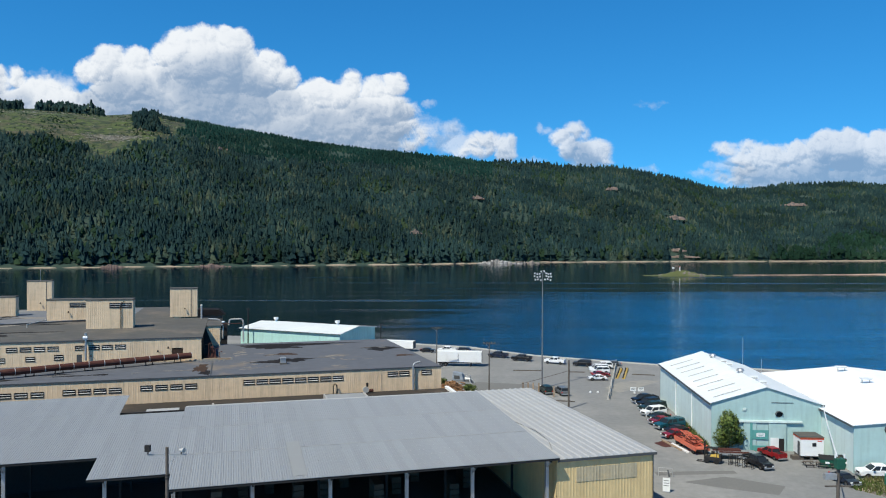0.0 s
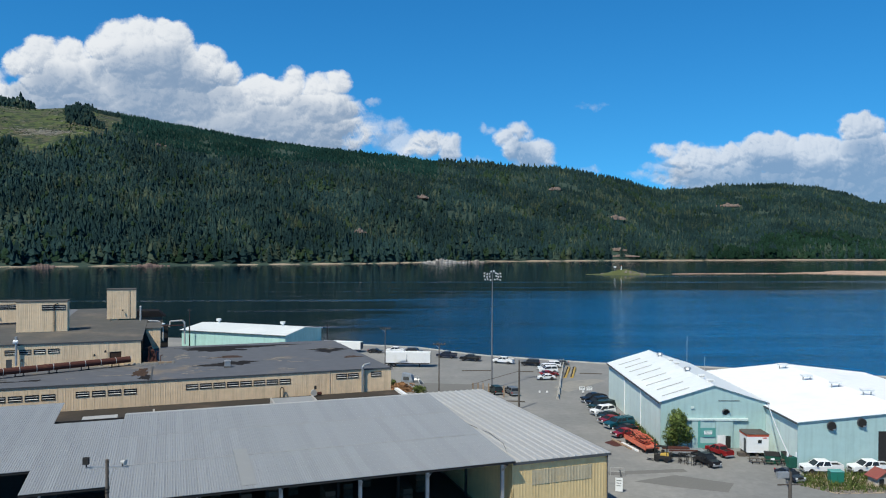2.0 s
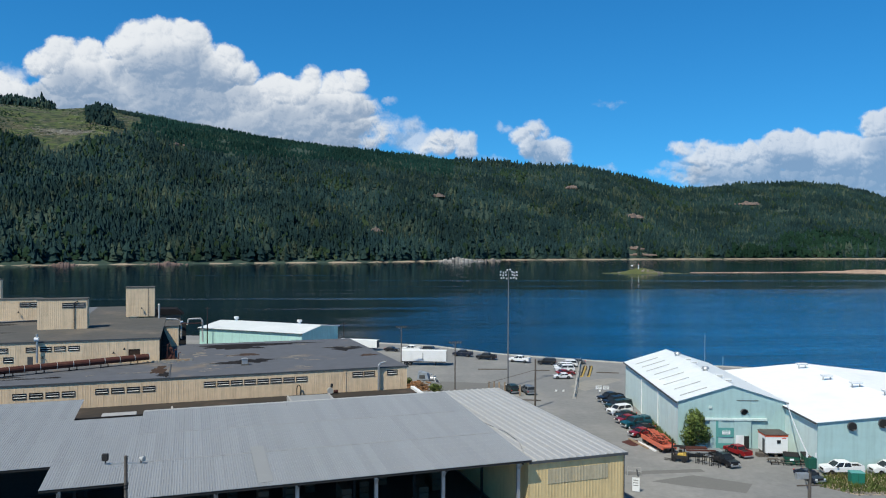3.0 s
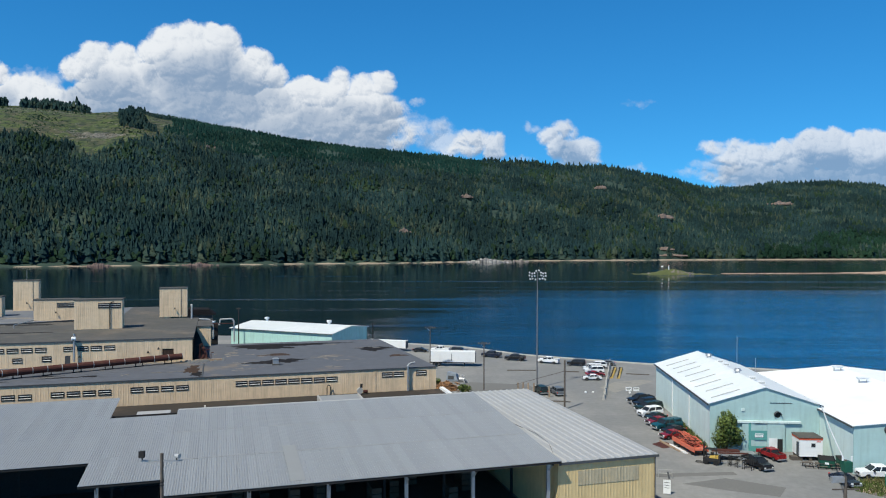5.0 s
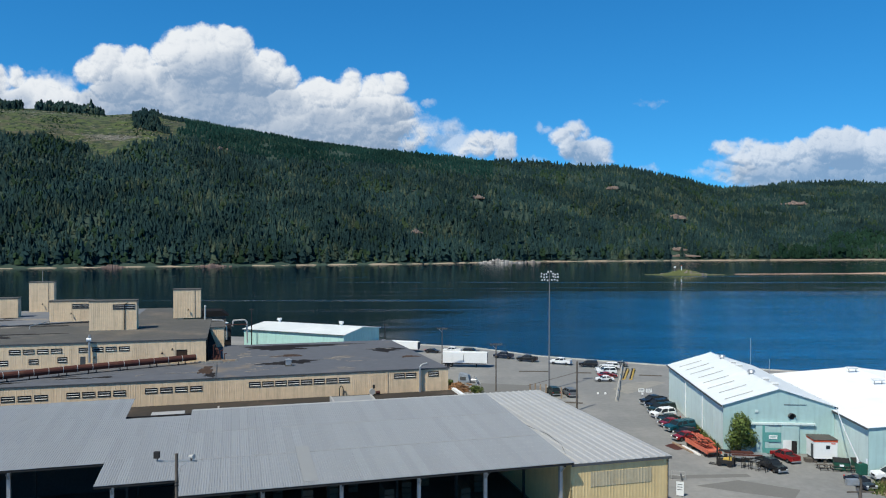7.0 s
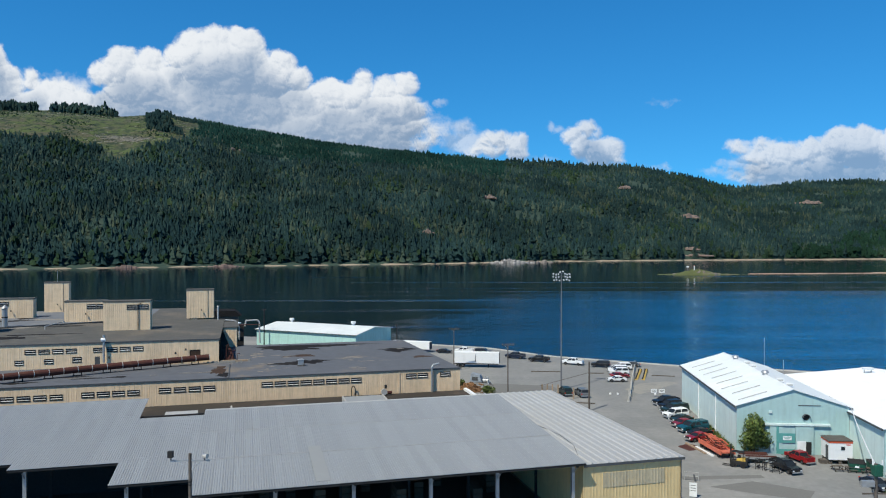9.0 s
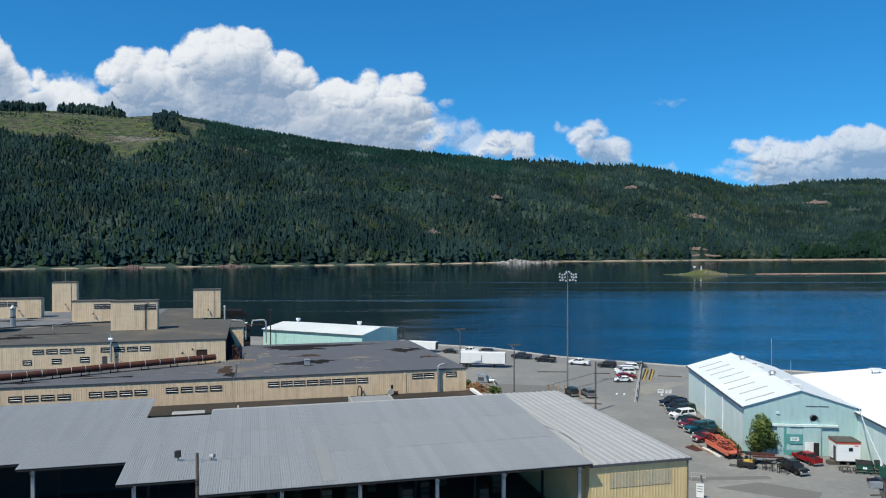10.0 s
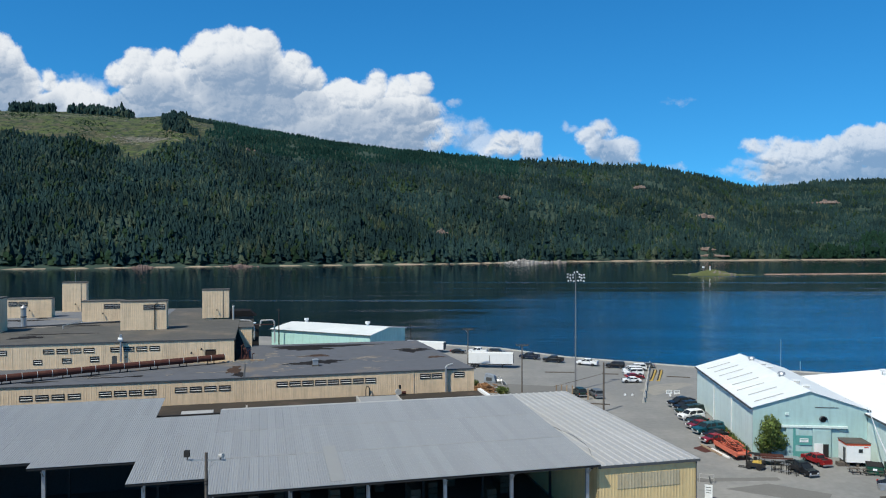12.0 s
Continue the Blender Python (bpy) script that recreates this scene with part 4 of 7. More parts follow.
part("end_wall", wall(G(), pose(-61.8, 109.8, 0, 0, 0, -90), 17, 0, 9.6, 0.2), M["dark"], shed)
part("ridge_flashing", G().box(-5.3, 36.9, 109.1, 109.7, EAVE_Z + SLOPE * 30.9 + 0.02, EAVE_Z + SLOPE * 30.9 + 0.10), M["galv_roof"], shed, "pale ridge flashing")
part("roof_patch", G().solid([(7.2, 79.3, EAVE_Z + 0.12), (8.7, 79.3, EAVE_Z + 0.12), (8.7, 90.8, EAVE_Z + SLOPE * 11.95 + 0.1), (7.2, 90.8, EAVE_Z + SLOPE * 11.95 + 0.1)],
                             [(7.2, 79.3, EAVE_Z + 0.135), (8.7, 79.3, EAVE_Z + 0.135), (8.7, 90.8, EAVE_Z + SLOPE * 11.95 + 0.115), (7.2, 90.8, EAVE_Z + SLOPE * 11.95 + 0.115)]), M["grey_patch"], shed, "paler replaced roof sheet")
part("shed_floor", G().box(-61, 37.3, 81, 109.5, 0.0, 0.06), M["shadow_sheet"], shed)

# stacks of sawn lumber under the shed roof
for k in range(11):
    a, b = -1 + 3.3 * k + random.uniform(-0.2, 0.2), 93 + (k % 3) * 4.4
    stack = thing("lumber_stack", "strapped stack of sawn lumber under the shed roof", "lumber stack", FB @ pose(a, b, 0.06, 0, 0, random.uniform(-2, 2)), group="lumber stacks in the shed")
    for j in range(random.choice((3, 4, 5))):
        part("lumber_pack", G().box(-0.6, 0.6, -1.8, 1.8, j * 0.75 + 0.1, j * 0.75 + 0.75), M["lumber_in_shade"], stack)
        part("bearer", G().box(-0.6, 0.6, -1.2, -1.08, j * 0.75, j * 0.75 + 0.098), M["lumber_in_shade"], stack)

store = thing("yellow_store", "yellow ribbed metal store with a low galvanised roof", "building", FB)
SA0, SA1, SB0, SB1, SZ = 37.7, 50.5, 79.6, 119.4, 8.1
part("front_wall", wall(G(), pose(SA0, SB0, 0), SA1 - SA0, 0, SZ - 0.15, 0.2, rib=0.42), M["yellow"], store)
part("side_wall", wall(G(), pose(SA1, SB0, 0, 0, 0, 90), SB1 - SB0, 0, SZ - 0.15, 0.2, rib=0.42), M["yellow"], store)
part("side_wall", wall(G(), pose(SA0, SB1, 0, 0, 0, -90), SB1 - SB0, 0, SZ - 0.15, 0.2, rib=0.42), M["yellow"], store)
part("back_wall", wall(G(), pose(SA1, SB1, 0, 0, 0, 180), SA1 - SA0, 0, SZ - 0.15, 0.2, rib=0.42), M["yellow"], store)
count = 13
seam = G().box(0, (SA1 - SA0 + 0.5) / count - 0.01, -0.3, SB1 - SB0 + 0.3, 0, 0.04)
for x in (0.05,):
    seam.solid([(x, -0.3, 0.04), (x + 0.42, -0.3, 0.04), (x + 0.42, SB1 - SB0 + 0.3, 0.04), (x, SB1 - SB0 + 0.3, 0.04)],
               [(x + 0.13, -0.3, 0.14), (x + 0.29, -0.3, 0.14), (x + 0.29, SB1 - SB0 + 0.3, 0.14), (x + 0.13, SB1 - SB0 + 0.3, 0.14)])
seam_mesh = mesh_of("roof_panel", seam, M["galv_roof"])
for k in range(count):
    part("roof_panel", seam_mesh, M["galv_roof"], store, at=pose(SA0 - 0.2 + k * (SA1 - SA0 + 0.5) / count, SB0, SZ + random.uniform(-0.01, 0.012), 0.15, 0, 0))
part("eave_trim", G().box(SA0, SA1 + 0.32, SB0 - 0.34, SB0 - 0.24, SZ - 0.30, SZ - 0.01), M["trim"], store, "dark eave gutter")
part("patched_panel", wall(G(), pose(SA0 + 2.52, SB0 - 0.055, 0), 7.98, 5.2, 6.9, 0.045, rib=0.42), surface("sun_bleached_cladding", (0.47, 0.40, 0.27), (0.53, 0.42, 0.25), rough=0.8, big=0.5, var=0.12, streak=0.2), store, "faded greyish repainted patch")
part("downpipe", G().tube((SA1 - 0.1, SB0 - 0.15, 0), (SA1 - 0.1, SB0 - 0.15, SZ - 0.3), 0.06), M["trim"], store)
part("roof_cable", G().path([(SA0 + 0.2, 104.5, SZ + 0.15), (SA0 + 1.3, 99.5, SZ + 0.15), (SA0 + 1.7, 97.0, SZ + 0.15), (SA0 + 2.5, 92, SZ + 0.15), (SA0 + 2.2, 87, SZ + 0.13), (SA0 + 0.9, 83.0, SZ + 0.13)], 0.03), M["dark"], store, "loose black cable on the roof")


# ---- the beige mill buildings ----
def louvre_window(parent, m, x0, x1, z0, z1, slats=2):
    """A shallow industrial window in an opening: frame, dark pane and white louvre blades. Outside is -y of m."""
    frame_g = G()
    for a, b, c, d in ((x0 - 0.06, x1 + 0.06, z0 - 0.06, z0), (x0 - 0.06, x1 + 0.06, z1, z1 + 0.06), (x0 - 0.06, x0, z0, z1), (x1, x1 + 0.06, z0, z1)):
        frame_g.box(a, b, -0.08, 0.10, c, d)
    win = part("window", frame_g, M["dark"], parent, "dark-framed louvre window", at=m)
    part("pane", G().box(x0, x1, 0.08, 0.10, z0, z1), M["glass"], win)
    for k in range(slats):
        z = z0 + (k + 0.5) * (z1 - z0) / slats
        part("louvre", G().solid([(x0, -0.05, z - 0.08), (x1, -0.05, z - 0.08), (x1, 0.06, z + 0.0), (x0, 0.06, z + 0.0)],
                                 [(x0, -0.05, z - 0.045), (x1, -0.05, z - 0.045), (x1, 0.06, z + 0.045), (x0, 0.06, z + 0.045)]), M["louvre"], win)
    return win


MA0, MA1, MB0, MB1, MZ = -75.0, 42.0, 146.0, 190.0, 8.2
mill = thing("mill_building", "long beige ribbed mill building with a stained flat roof", "building", FB)
HOLES = []
for start, step, n in ((-41.3, 2.62, 4), (-28.3, 2.55, 4), (-15.3, 2.6, 4), (3.0, 2.42, 8), (30.9, 2.35, 2), (37.9, 2.35, 1), (-60, 2.6, 4)):
    HOLES += [(start + k * step - MA0, start + k * step + 2.0 - MA0, 5.65 + 0.012 * (start + 41), 6.55 + 0.012 * (start + 41)) for k in range(n)]
front = pose(MA0, MB0, 0)
part("front_wall", wall(G(), front, MA1 - MA0, 0, MZ - 0.2, 0.25, HOLES, rib=0.42), M["beige"], mill)
part("side_wall", wall(G(), pose(MA1, MB0 + 0.25, 0, 0, 0, 93.5), MB1 - MB0 - 0.3, 0, MZ - 0.2, 0.25, rib=0.42), M["beige"], mill)
part("back_wall", wall(G(), pose(MA1 - 3, MB1, 0, 0, 0, 180), MA1 - MA0 - 3, 0, MZ - 0.2, 0.25), M["beige"], mill)
part("roof", G().prism([(MA0, MB0 - 0.08), (MA1 + 0.1, MB0 - 0.08), (MA1 - 2.8, MB1 + 0.2), (MA0, MB1 + 0.2)], MZ - 0.2, MZ), M["felt_blue"], mill, "grey-blue flat roof with brown stains")
part("parapet_flashing", G().box(MA0, MA1 + 0.3, MB0 - 0.13, MB0 - 0.085, MZ - 0.22, MZ + 0.06), M["trim"], mill, "dark roof edge flashing")
for h in HOLES:
    louvre_window(mill, front, h[0], h[1], h[2], h[3])
part("roof_joint", G().box(-3.2, -2.95, 146.2, 161.5, MZ, MZ + 0.08), M["trim"], mill, "dark roof joint strip")
part("corner_trim", G().box(29.3, 29.6, MB0 - 0.10, MB0 - 0.055, 0, MZ - 0.33), M["beige"], mill)

# darker repair patches on the roof
def blot(x, y, sx, sy, z, seed):
    r = random.Random(seed)
    ring = []
    for k in range(30):
        q = 2 * math.pi * k / 30
        f = 1 + 0.22 * math.sin(3 * q + seed) + 0.16 * math.sin(7 * q + 2 * seed) + 0.12 * math.sin(11 * q + 3 * seed) + r.uniform(-0.16, 0.16)
        ring.append((x + sx * 0.5 * f * math.cos(q), y + sy * 0.5 * f * math.sin(q)))
    return G().prism(ring, z + 0.002, z + 0.012)


BLOTS = [(9, 183.5, 12, 5.0, "tar"), (17, 184.5, 12, 4.0, "tar"), (12.5, 181, 8, 4.5, "tar"), (12, 170, 6.5, 3.0, "brown"), (8.6, 159.8, 7, 3.4, "tar"), (13.6, 161.4, 6.5, 4.6, "tar"), (34.8, 173.8, 7.4, 6.4, "tar"), (14, 185.6, 27, 3.2, "tar"), (3.0, 172.2, 4.4, 2.6, "silt"), (8.5, 170.6, 5.0, 1.2, "silt"), (21.6, 165.0, 6.0, 2.2, "silt"), (4.7, 160.6, 3.0, 1.8, "silt"), (21.2, 152.1, 4.4, 1.3, "silt"), (27.0, 159.0, 5.5, 1.0, "silt"), (-11.0, 163.6, 7.0, 1.6, "silt"), (-4.2, 163.4, 5.0, 1.8, "silt"), (37.8, 162.2, 4.0, 2.6, "brown"), (-5.0, 155, 2.8, 9, "brown"), (-4.0, 149.5, 2.0, 5, "tar")]
rb0 = random.Random(77)
BLOTS += [(rb0.uniform(-30, 36), rb0.uniform(150, 184), rb0.uniform(1.0, 4.5), rb0.uniform(0.5, 1.2), "silt") for k in range(22)]
BLOTS += [(rb0.uniform(-45, -10), rb0.uniform(149, 160), rb0.uniform(2.0, 6.5), rb0.uniform(0.8, 2.4), "tar") for k in range(8)]
BLOTS = [b for b in BLOTS if b[4] != "silt"] + [(x + rb0.gauss(0, sx * 0.36), y + rb0.gauss(0, sy * 0.5), sx * rb0.uniform(0.15, 0.5), sy * rb0.uniform(0.25, 0.6), kind) for x, y, sx, sy, kind in BLOTS if kind == "silt" for k in range(4)]
for k, (x, y, sx, sy, kind) in enumerate(BLOTS):
    part("roof_patch", blot(x, y, sx, sy, MZ + 0.0002 * k, k + 1), {"tar": M["tar_patch"], "brown": M["brown_stain"], "silt": M["silt"]}[kind], mill, {"tar": "black tar repair patch", "brown": "rust brown stain", "silt": "dried silt where rain pooled"}[kind])

vent = thing("roof_vent", "small grey sheet metal box vent on the flat roof", "roof vent", FB @ pose(11.0, 156.4, MZ))
part("cowl", G().box(-0.55, 0.55, -0.5, 0.5, 0.25, 1.25), M["steel"], vent, bevel=0.04)
part("kerb", G().box(-0.7, 0.7, -0.65, 0.65, 0.0, 0.25), M["felt"], vent)
part("cap", G().solid([(-0.65, -0.6, 1.25), (0.65, -0.6, 1.25), (0.65, 0.6, 1.25), (-0.65, 0.6, 1.25)], [(-0.3, -0.25, 1.45), (0.3, -0.25, 1.45), (0.3, 0.25, 1.45), (-0.3, 0.25, 1.45)]), M["steel"], vent)

# low dark roofs between the mill and the shed
lean = thing("low_link_building", "low flat-roofed link building with a dark stained roof", "building", FB)
part("roof", G().box(-60, 44, 120.5, 145.6, 3.45, 3.7), M["grimy_shaded_roof"], lean)
part("front_wall", wall(G(), pose(-60, 120.7, 0), 104, 0, 3.45, 0.2), M["beige"], lean)
part("side_wall", wall(G(), pose(43.8, 120.7, 0, 0, 0, 90), 24.8, 0, 3.45, 0.2), M["beige"], lean)
for a in (-2.6, 17.5, 25.05):
    part("roof_upstand", G().box(a, a + 0.3, 121, 141.0, 3.7, 4.05 if a < 0 else 4.7), M["galv_roof"], lean, "pale metal roof upstand")
part("canopy", G().solid([(17.9, 126, 3.75), (25.0, 126, 3.75), (25.0, 140.8, 4.45), (17.9, 140.8, 4.45)], [(17.9, 126, 3.9), (25.0, 126, 3.9), (25.0, 140.8, 4.6), (17.9, 140.8, 4.6)]), M["grey_roof"], lean, "sloping grey sheet canopy")
part("edge_flashing", G().box(42.6, 43.3, 138.4, 145.5, 3.7, 4.15), M["white"], lean, "white boxed roof edge")
part("skylight", G().box(-13.0, -7.8, 130.8, 134.3, 3.7, 5.0), M["galv_roof"], lean, "pale sheet metal roof hatch")

# upper mill hall and its penthouses
LA0, LA1, LB0, LB1, LZ = -80.0, -5.4, 165.5, 243.0, 13.15
hall = thing("mill_hall", "tall beige mill hall with a dark flat roof and boxy penthouses", "building", FB)
top_holes = [(s + k * 2.5 - LA0, s + k * 2.5 + 1.9 - LA0, 11.2, 12.05) for s, n in ((-42.4, 4), (-29.8, 4), (-56.0, 3)) for k in range(n)]
low_holes = [(-44.2 - LA0, -42.7 - LA0, 9.1, 10.0), (-38.9 - LA0, -37.3 - LA0, 9.2, 10.1), (-33.7 - LA0, -32.1 - LA0, 9.3, 10.3)]
door_hole = [(-29.6 - LA0, -28.6 - LA0, 8.2, 10.3), (-11.3 - LA0, -9.1 - LA0, 9.6, 11.0)]
hf = pose(LA0, LB0, 0)
part("front_wall", wall(G(), hf, LA1 - LA0, 8.2, LZ - 0.2, 0.25, top_holes + low_holes + door_hole, rib=0.42), M["beige"], hall)
# beige wall recoloured dark brown to stand for its deep shade
part("side_wall", wall(G(), pose(LA1, LB0 + 0.25, 0, 0, 0, 90), 41, 8.2, LZ - 0.2, 0.25, rib=0.42), M["shaded_wall"], hall, "streaked side wall with its shade put in as dark brown")
part("side_wall", wall(G(), pose(LA1 - 9, 207, 0, 0, 0, 90), 36, 0, LZ - 0.2, 0.25, rib=0.42), M["beige"], hall)
part("back_wall", wall(G(), pose(LA1 - 9, LB1, 0, 0, 0, 180), LA1 - LA0 - 9, 0, LZ - 0.2, 0.25), M["beige"], hall)
part("roof", G().prism([(LA0, LB0 - 0.08), (LA1 + 0.2, LB0 - 0.08), (LA1 + 0.2, 207), (LA1 - 8.8, 207.2), (LA1 - 8.8, LB1), (LA0, LB1)], LZ - 0.2, LZ), M["felt"], hall, "dark felt flat roof with brown stains")
part("roof_membrane", G().prism([(-79, 188), (-59.4, 196), (-34.8, 206.2), (-25, 210.3), (-25, 242), (-79, 242)], LZ + 0.001, LZ + 0.012), M["membrane"], hall, "paler blue-grey membrane on the back of the roof")
part("roof_kerb", G().solid([(-79, 187.9, LZ), (-78.9, 187.6, LZ), (-34.7, 205.9, LZ), (-34.8, 206.2, LZ)], [(-79, 187.9, LZ + 0.3), (-78.9, 187.6, LZ + 0.3), (-34.7, 205.9, LZ + 0.3), (-34.8, 206.2, LZ + 0.3)]), M["trim"], hall, "low dark kerb across the roof")
part("roof_pipe", G().path([(-45.2, 193.0, LZ), (-45.2, 193.0, LZ + 0.7), (-43.4, 204.0, LZ + 0.7), (-43.4, 204.0, LZ)], 0.12), M["galv_roof"], hall, "pale pipe along the roof")
part("roof_edge", G().box(LA0, LA1 + 0.25, LB0 - 0.13, LB0 - 0.085, LZ - 0.22, LZ + 0.08), M["trim"], hall)
for h in top_holes:
    louvre_window(hall, hf, h[0], h[1], h[2], h[3], 2)
for h in low_holes:
    louvre_window(hall, hf, h[0], h[1], h[2], h[3], 2)
part("door", G().box(-29.6, -28.6, LB0 + 0.05, LB0 + 0.12, 8.2, 10.3), M["trim"], hall, "grey steel door")
part("hatch", G().box(-11.3, -9.1, LB0 + 0.12, LB0 + 0.2, 9.6, 11.0), M["brown_stain"], hall, "open dark hatch")
for k in range(16):
    x, y, sx, sy = rb0.uniform(-70, -10), rb0.uniform(170, 236), rb0.uniform(4, 14), rb0.uniform(1.5, 5)
    part("roof_patch", blot(x, y, sx, sy, LZ + 0.0006 * k, k + 31), M["tar_patch"] if k % 4 else M["silt"], hall, "black tar repair patch" if k % 4 else "pale dried silt")
for a, b, d, h, ww, label, wins in ((-31.5, 186.6, 3.6, 6.7, 10.1, "beige roof penthouse with louvre windows", ((5.1, 7.3), (7.6, 9.7))), (-44.4, 208.6, 3.6, 5.25, 9.8, "low beige roof penthouse", ((5.4, 7.4), (7.7, 9.6))),
                                    (-65.9, 222.5, 3.2, 5.2, 11.0, "low beige roof penthouse", ((0.6, 2.6), (3.0, 5.0))), (-15.1, 210.6, 3.4, 7.6, 6.9, "tall plain beige roof tower", ()),
                                    (-56.0, 238.6, 2.8, 8.6, 6.5, "tall plain beige roof tower", ()), (-68.2, 187.6, 5.4, 7.8, 11.2, "beige roof penthouse", ())):
    holes = [(x0, x1, h - 1.9, h - 0.9) for x0, x1 in wins]
    g = wall(G(), pose(0, 0, 0), ww, 0, h - 0.15, 0.2, holes, rib=0.42)
    wall(g, pose(ww, 0.2, 0, 0, 0, 90), d - 0.2, 0, h - 0.15, 0.2, rib=0.42)
    wall(g, pose(0, d, 0, 0, 0, -90), d - 0.2, 0, h - 0.15, 0.2, rib=0.42)
    wall(g, pose(ww - 0.2, d, 0, 0, 0, 180), ww - 0.4, 0, h - 0.15, 0.2)
    house = part("penthouse", g, M["beige"], hall, label, at=pose(a, b, LZ))
    part("penthouse_roof", G().box(-0.1, ww + 0.1, -0.1, d + 0.1, h - 0.15, h + 0.1), M["felt"], house)
    for x0, x1 in wins:
        z0, z1 = h - 1.9, h - 0.9
        fr = G()
        for q in ((x0 - 0.1, x1 + 0.1, z0 - 0.1, z0), (x0 - 0.1, x1 + 0.1, z1, z1 + 0.1), (x0 - 0.1, x0, z0, z1), (x1, x1 + 0.1, z0, z1)):
            fr.box(q[0], q[1], -0.08, 0.10, q[2], q[3])
        part("louvre_frame", fr, M["trim"], house)
        for z in (z0 + 0.22, z0 + 0.68):
            part("louvre", G().box(x0, x1, -0.04, 0.05, z, z + 0.13), M["louvre"], house)
        part("pane", G().box(x0, x1, 0.11, 0.13, z0, z1), M["glass"], house)
    if ww == 6.5:
        part("antenna", G().tube((3.2, 1.4, h + 0.1), (3.2, 1.4, h + 3.2), 0.06, 0.04, 6), M["steel"], house, "thin roof antenna")
    if len(wins):
        x = sum(wins[1][:1] + wins[0][1:]) / 2
        if h > 6:
            part("drain_pipe", G().path([(x, -0.18, 0), (x, -0.18, h - 0.9), (x + 0.8, -0.18, h - 0.45)], 0.09), M["dark"], house)
        else:
            part("wall_lamp", G().tube((ww * 0.52, 0, h - 3.2), (ww * 0.52, -0.55, h - 3.0), 0.05).tube((ww * 0.52, -0.5, h - 3.35), (ww * 0.52, -0.5, h - 2.95), 0.2, 0.08), M["dark"], house, "dark bracket lamp")
    else:
        part("seam_strip", G().box(ww - 1.5, ww - 1.38, -0.075, -0.04, 0, h - 0.2), M["trim"], house)
        part("wall_lamp", G().tube((ww * 0.55, 0, 2.2), (ww * 0.55, -0.55, 2.4), 0.05).tube((ww * 0.55, -0.5, 2.05), (ww * 0.55, -0.5, 2.45), 0.2, 0.08), M["dark"], house, "dark bracket lamp")
# link block beside the hall
part("side_block", wall(wall(G(), pose(-5.1, 188.0, 0), 3.1, 8.2, 12.9, 0.2, rib=0.42), pose(-2.0, 188.2, 0, 0, 0, 90), 12, 8.2, 12.9, 0.2, rib=0.42), M["beige"], hall)
part("side_block_roof", G().box(-5.15, -1.8, 187.8, 200.4, 12.9, 13.05), M["felt"], hall)

stack = thing("exhaust_stack", "galvanised exhaust stack with a conical cap on the hall roof", "stack", FB @ pose(-55.8, 201, LZ))
part("pipe", G().tube((0, 0, 0), (0, 0, 4.4), 0.62, k=16), M["steel"], stack, smooth=False)
part("cap", G().tube((0, 0, 4.5), (0, 0, 5.2), 0.85, 0.15, 16), M["steel"], stack)
part("band", G().tube((0, 0, 2.2), (0, 0, 2.45), 0.68, k=16), M["dark"], stack)

# rusty pipeline on trestles across the mill roof
pipeline = thing("rusty_pipeline", "long rust-red pipe with pale bands on roof trestles", "pipe", FB)
PL = [Vector((-75, 136.5, 9.35)), Vector((-45.2, 149.2, 9.35)), Vector((-27.8, 156.9, 9.4)), Vector((-7.4, 164.4, 9.5))]
pg = G()
for a, b in zip(PL, PL[1:]):
    pg.tube(a, b, 0.62, k=14)
part("pipe", pg, M["rust"], pipeline)
for k in range(24):
    t = k / 23
    seg = min(int(t * 3), 2)
    a, b = PL[seg], PL[seg + 1]
    c = a.lerp(b, t * 3 - seg)
    d = (b - a).normalized()
    part("band", G().tube(c - d * 0.05, c + d * 0.05, 0.65, k=14), M["galv_roof"], pipeline, "pale band")
    if k % 2 == 0:
        tr = G().box(-0.9, 0.9, -0.1, 0.1, 0, 0.15).box(-0.75, -0.6, -0.08, 0.08, 0.15, 0.75).box(0.6, 0.75, -0.08, 0.08, 0.15, 0.75)
        part("trestle", tr, M["dark"], pipeline, at=pose(c.x, c.y, MZ, 0, 0, 24))
rack = thing("pipe_rack", "tangle of pale process pipes and rusty frames at the hall corner", "pipes", FB @ pose(-3.0, 167, MZ))
part("silver_pipe", G().path([(-4.2, 42, 4.5), (0.2, 42, 4.2), (1.0, 42, 3.6), (1.4, 42, 2.3), (1.4, 42, -1.0)], 0.22, 10), M["galv_roof"], rack)
part("silver_pipe", G().path([(2.9, 42, 2.6), (3.2, 42, 4.1), (6.2, 42, 4.2), (6.7, 42, 3.6), (6.8, 42, -2.0)], 0.22, 10), M["galv_roof"], rack)
part("hopper", G().solid([(-1.6, -0.5, 0.2), (0.6, -0.5, 0.2), (0.6, 1.5, 0.2), (-1.6, 1.5, 0.2)], [(-0.6, 0.2, 2.6), (0.0, 0.2, 2.6), (0.0, 0.8, 2.6), (-0.6, 0.8, 2.6)]), M["rust"], rack, "rusty hopper")
part("cover_plate", G().solid([(-2.35, -0.5, 0.02), (1.1, -1.8, 0.02), (1.0, -1.6, 0.02), (-2.35, 19.0, 4.6)], [(-2.35, -0.5, 0.2), (1.1, -1.8, 0.2), (1.0, -1.5, 0.2), (-2.35, 19.0, 4.8)]), M["brown_stain"], rack, "dark brown sloping sheet")
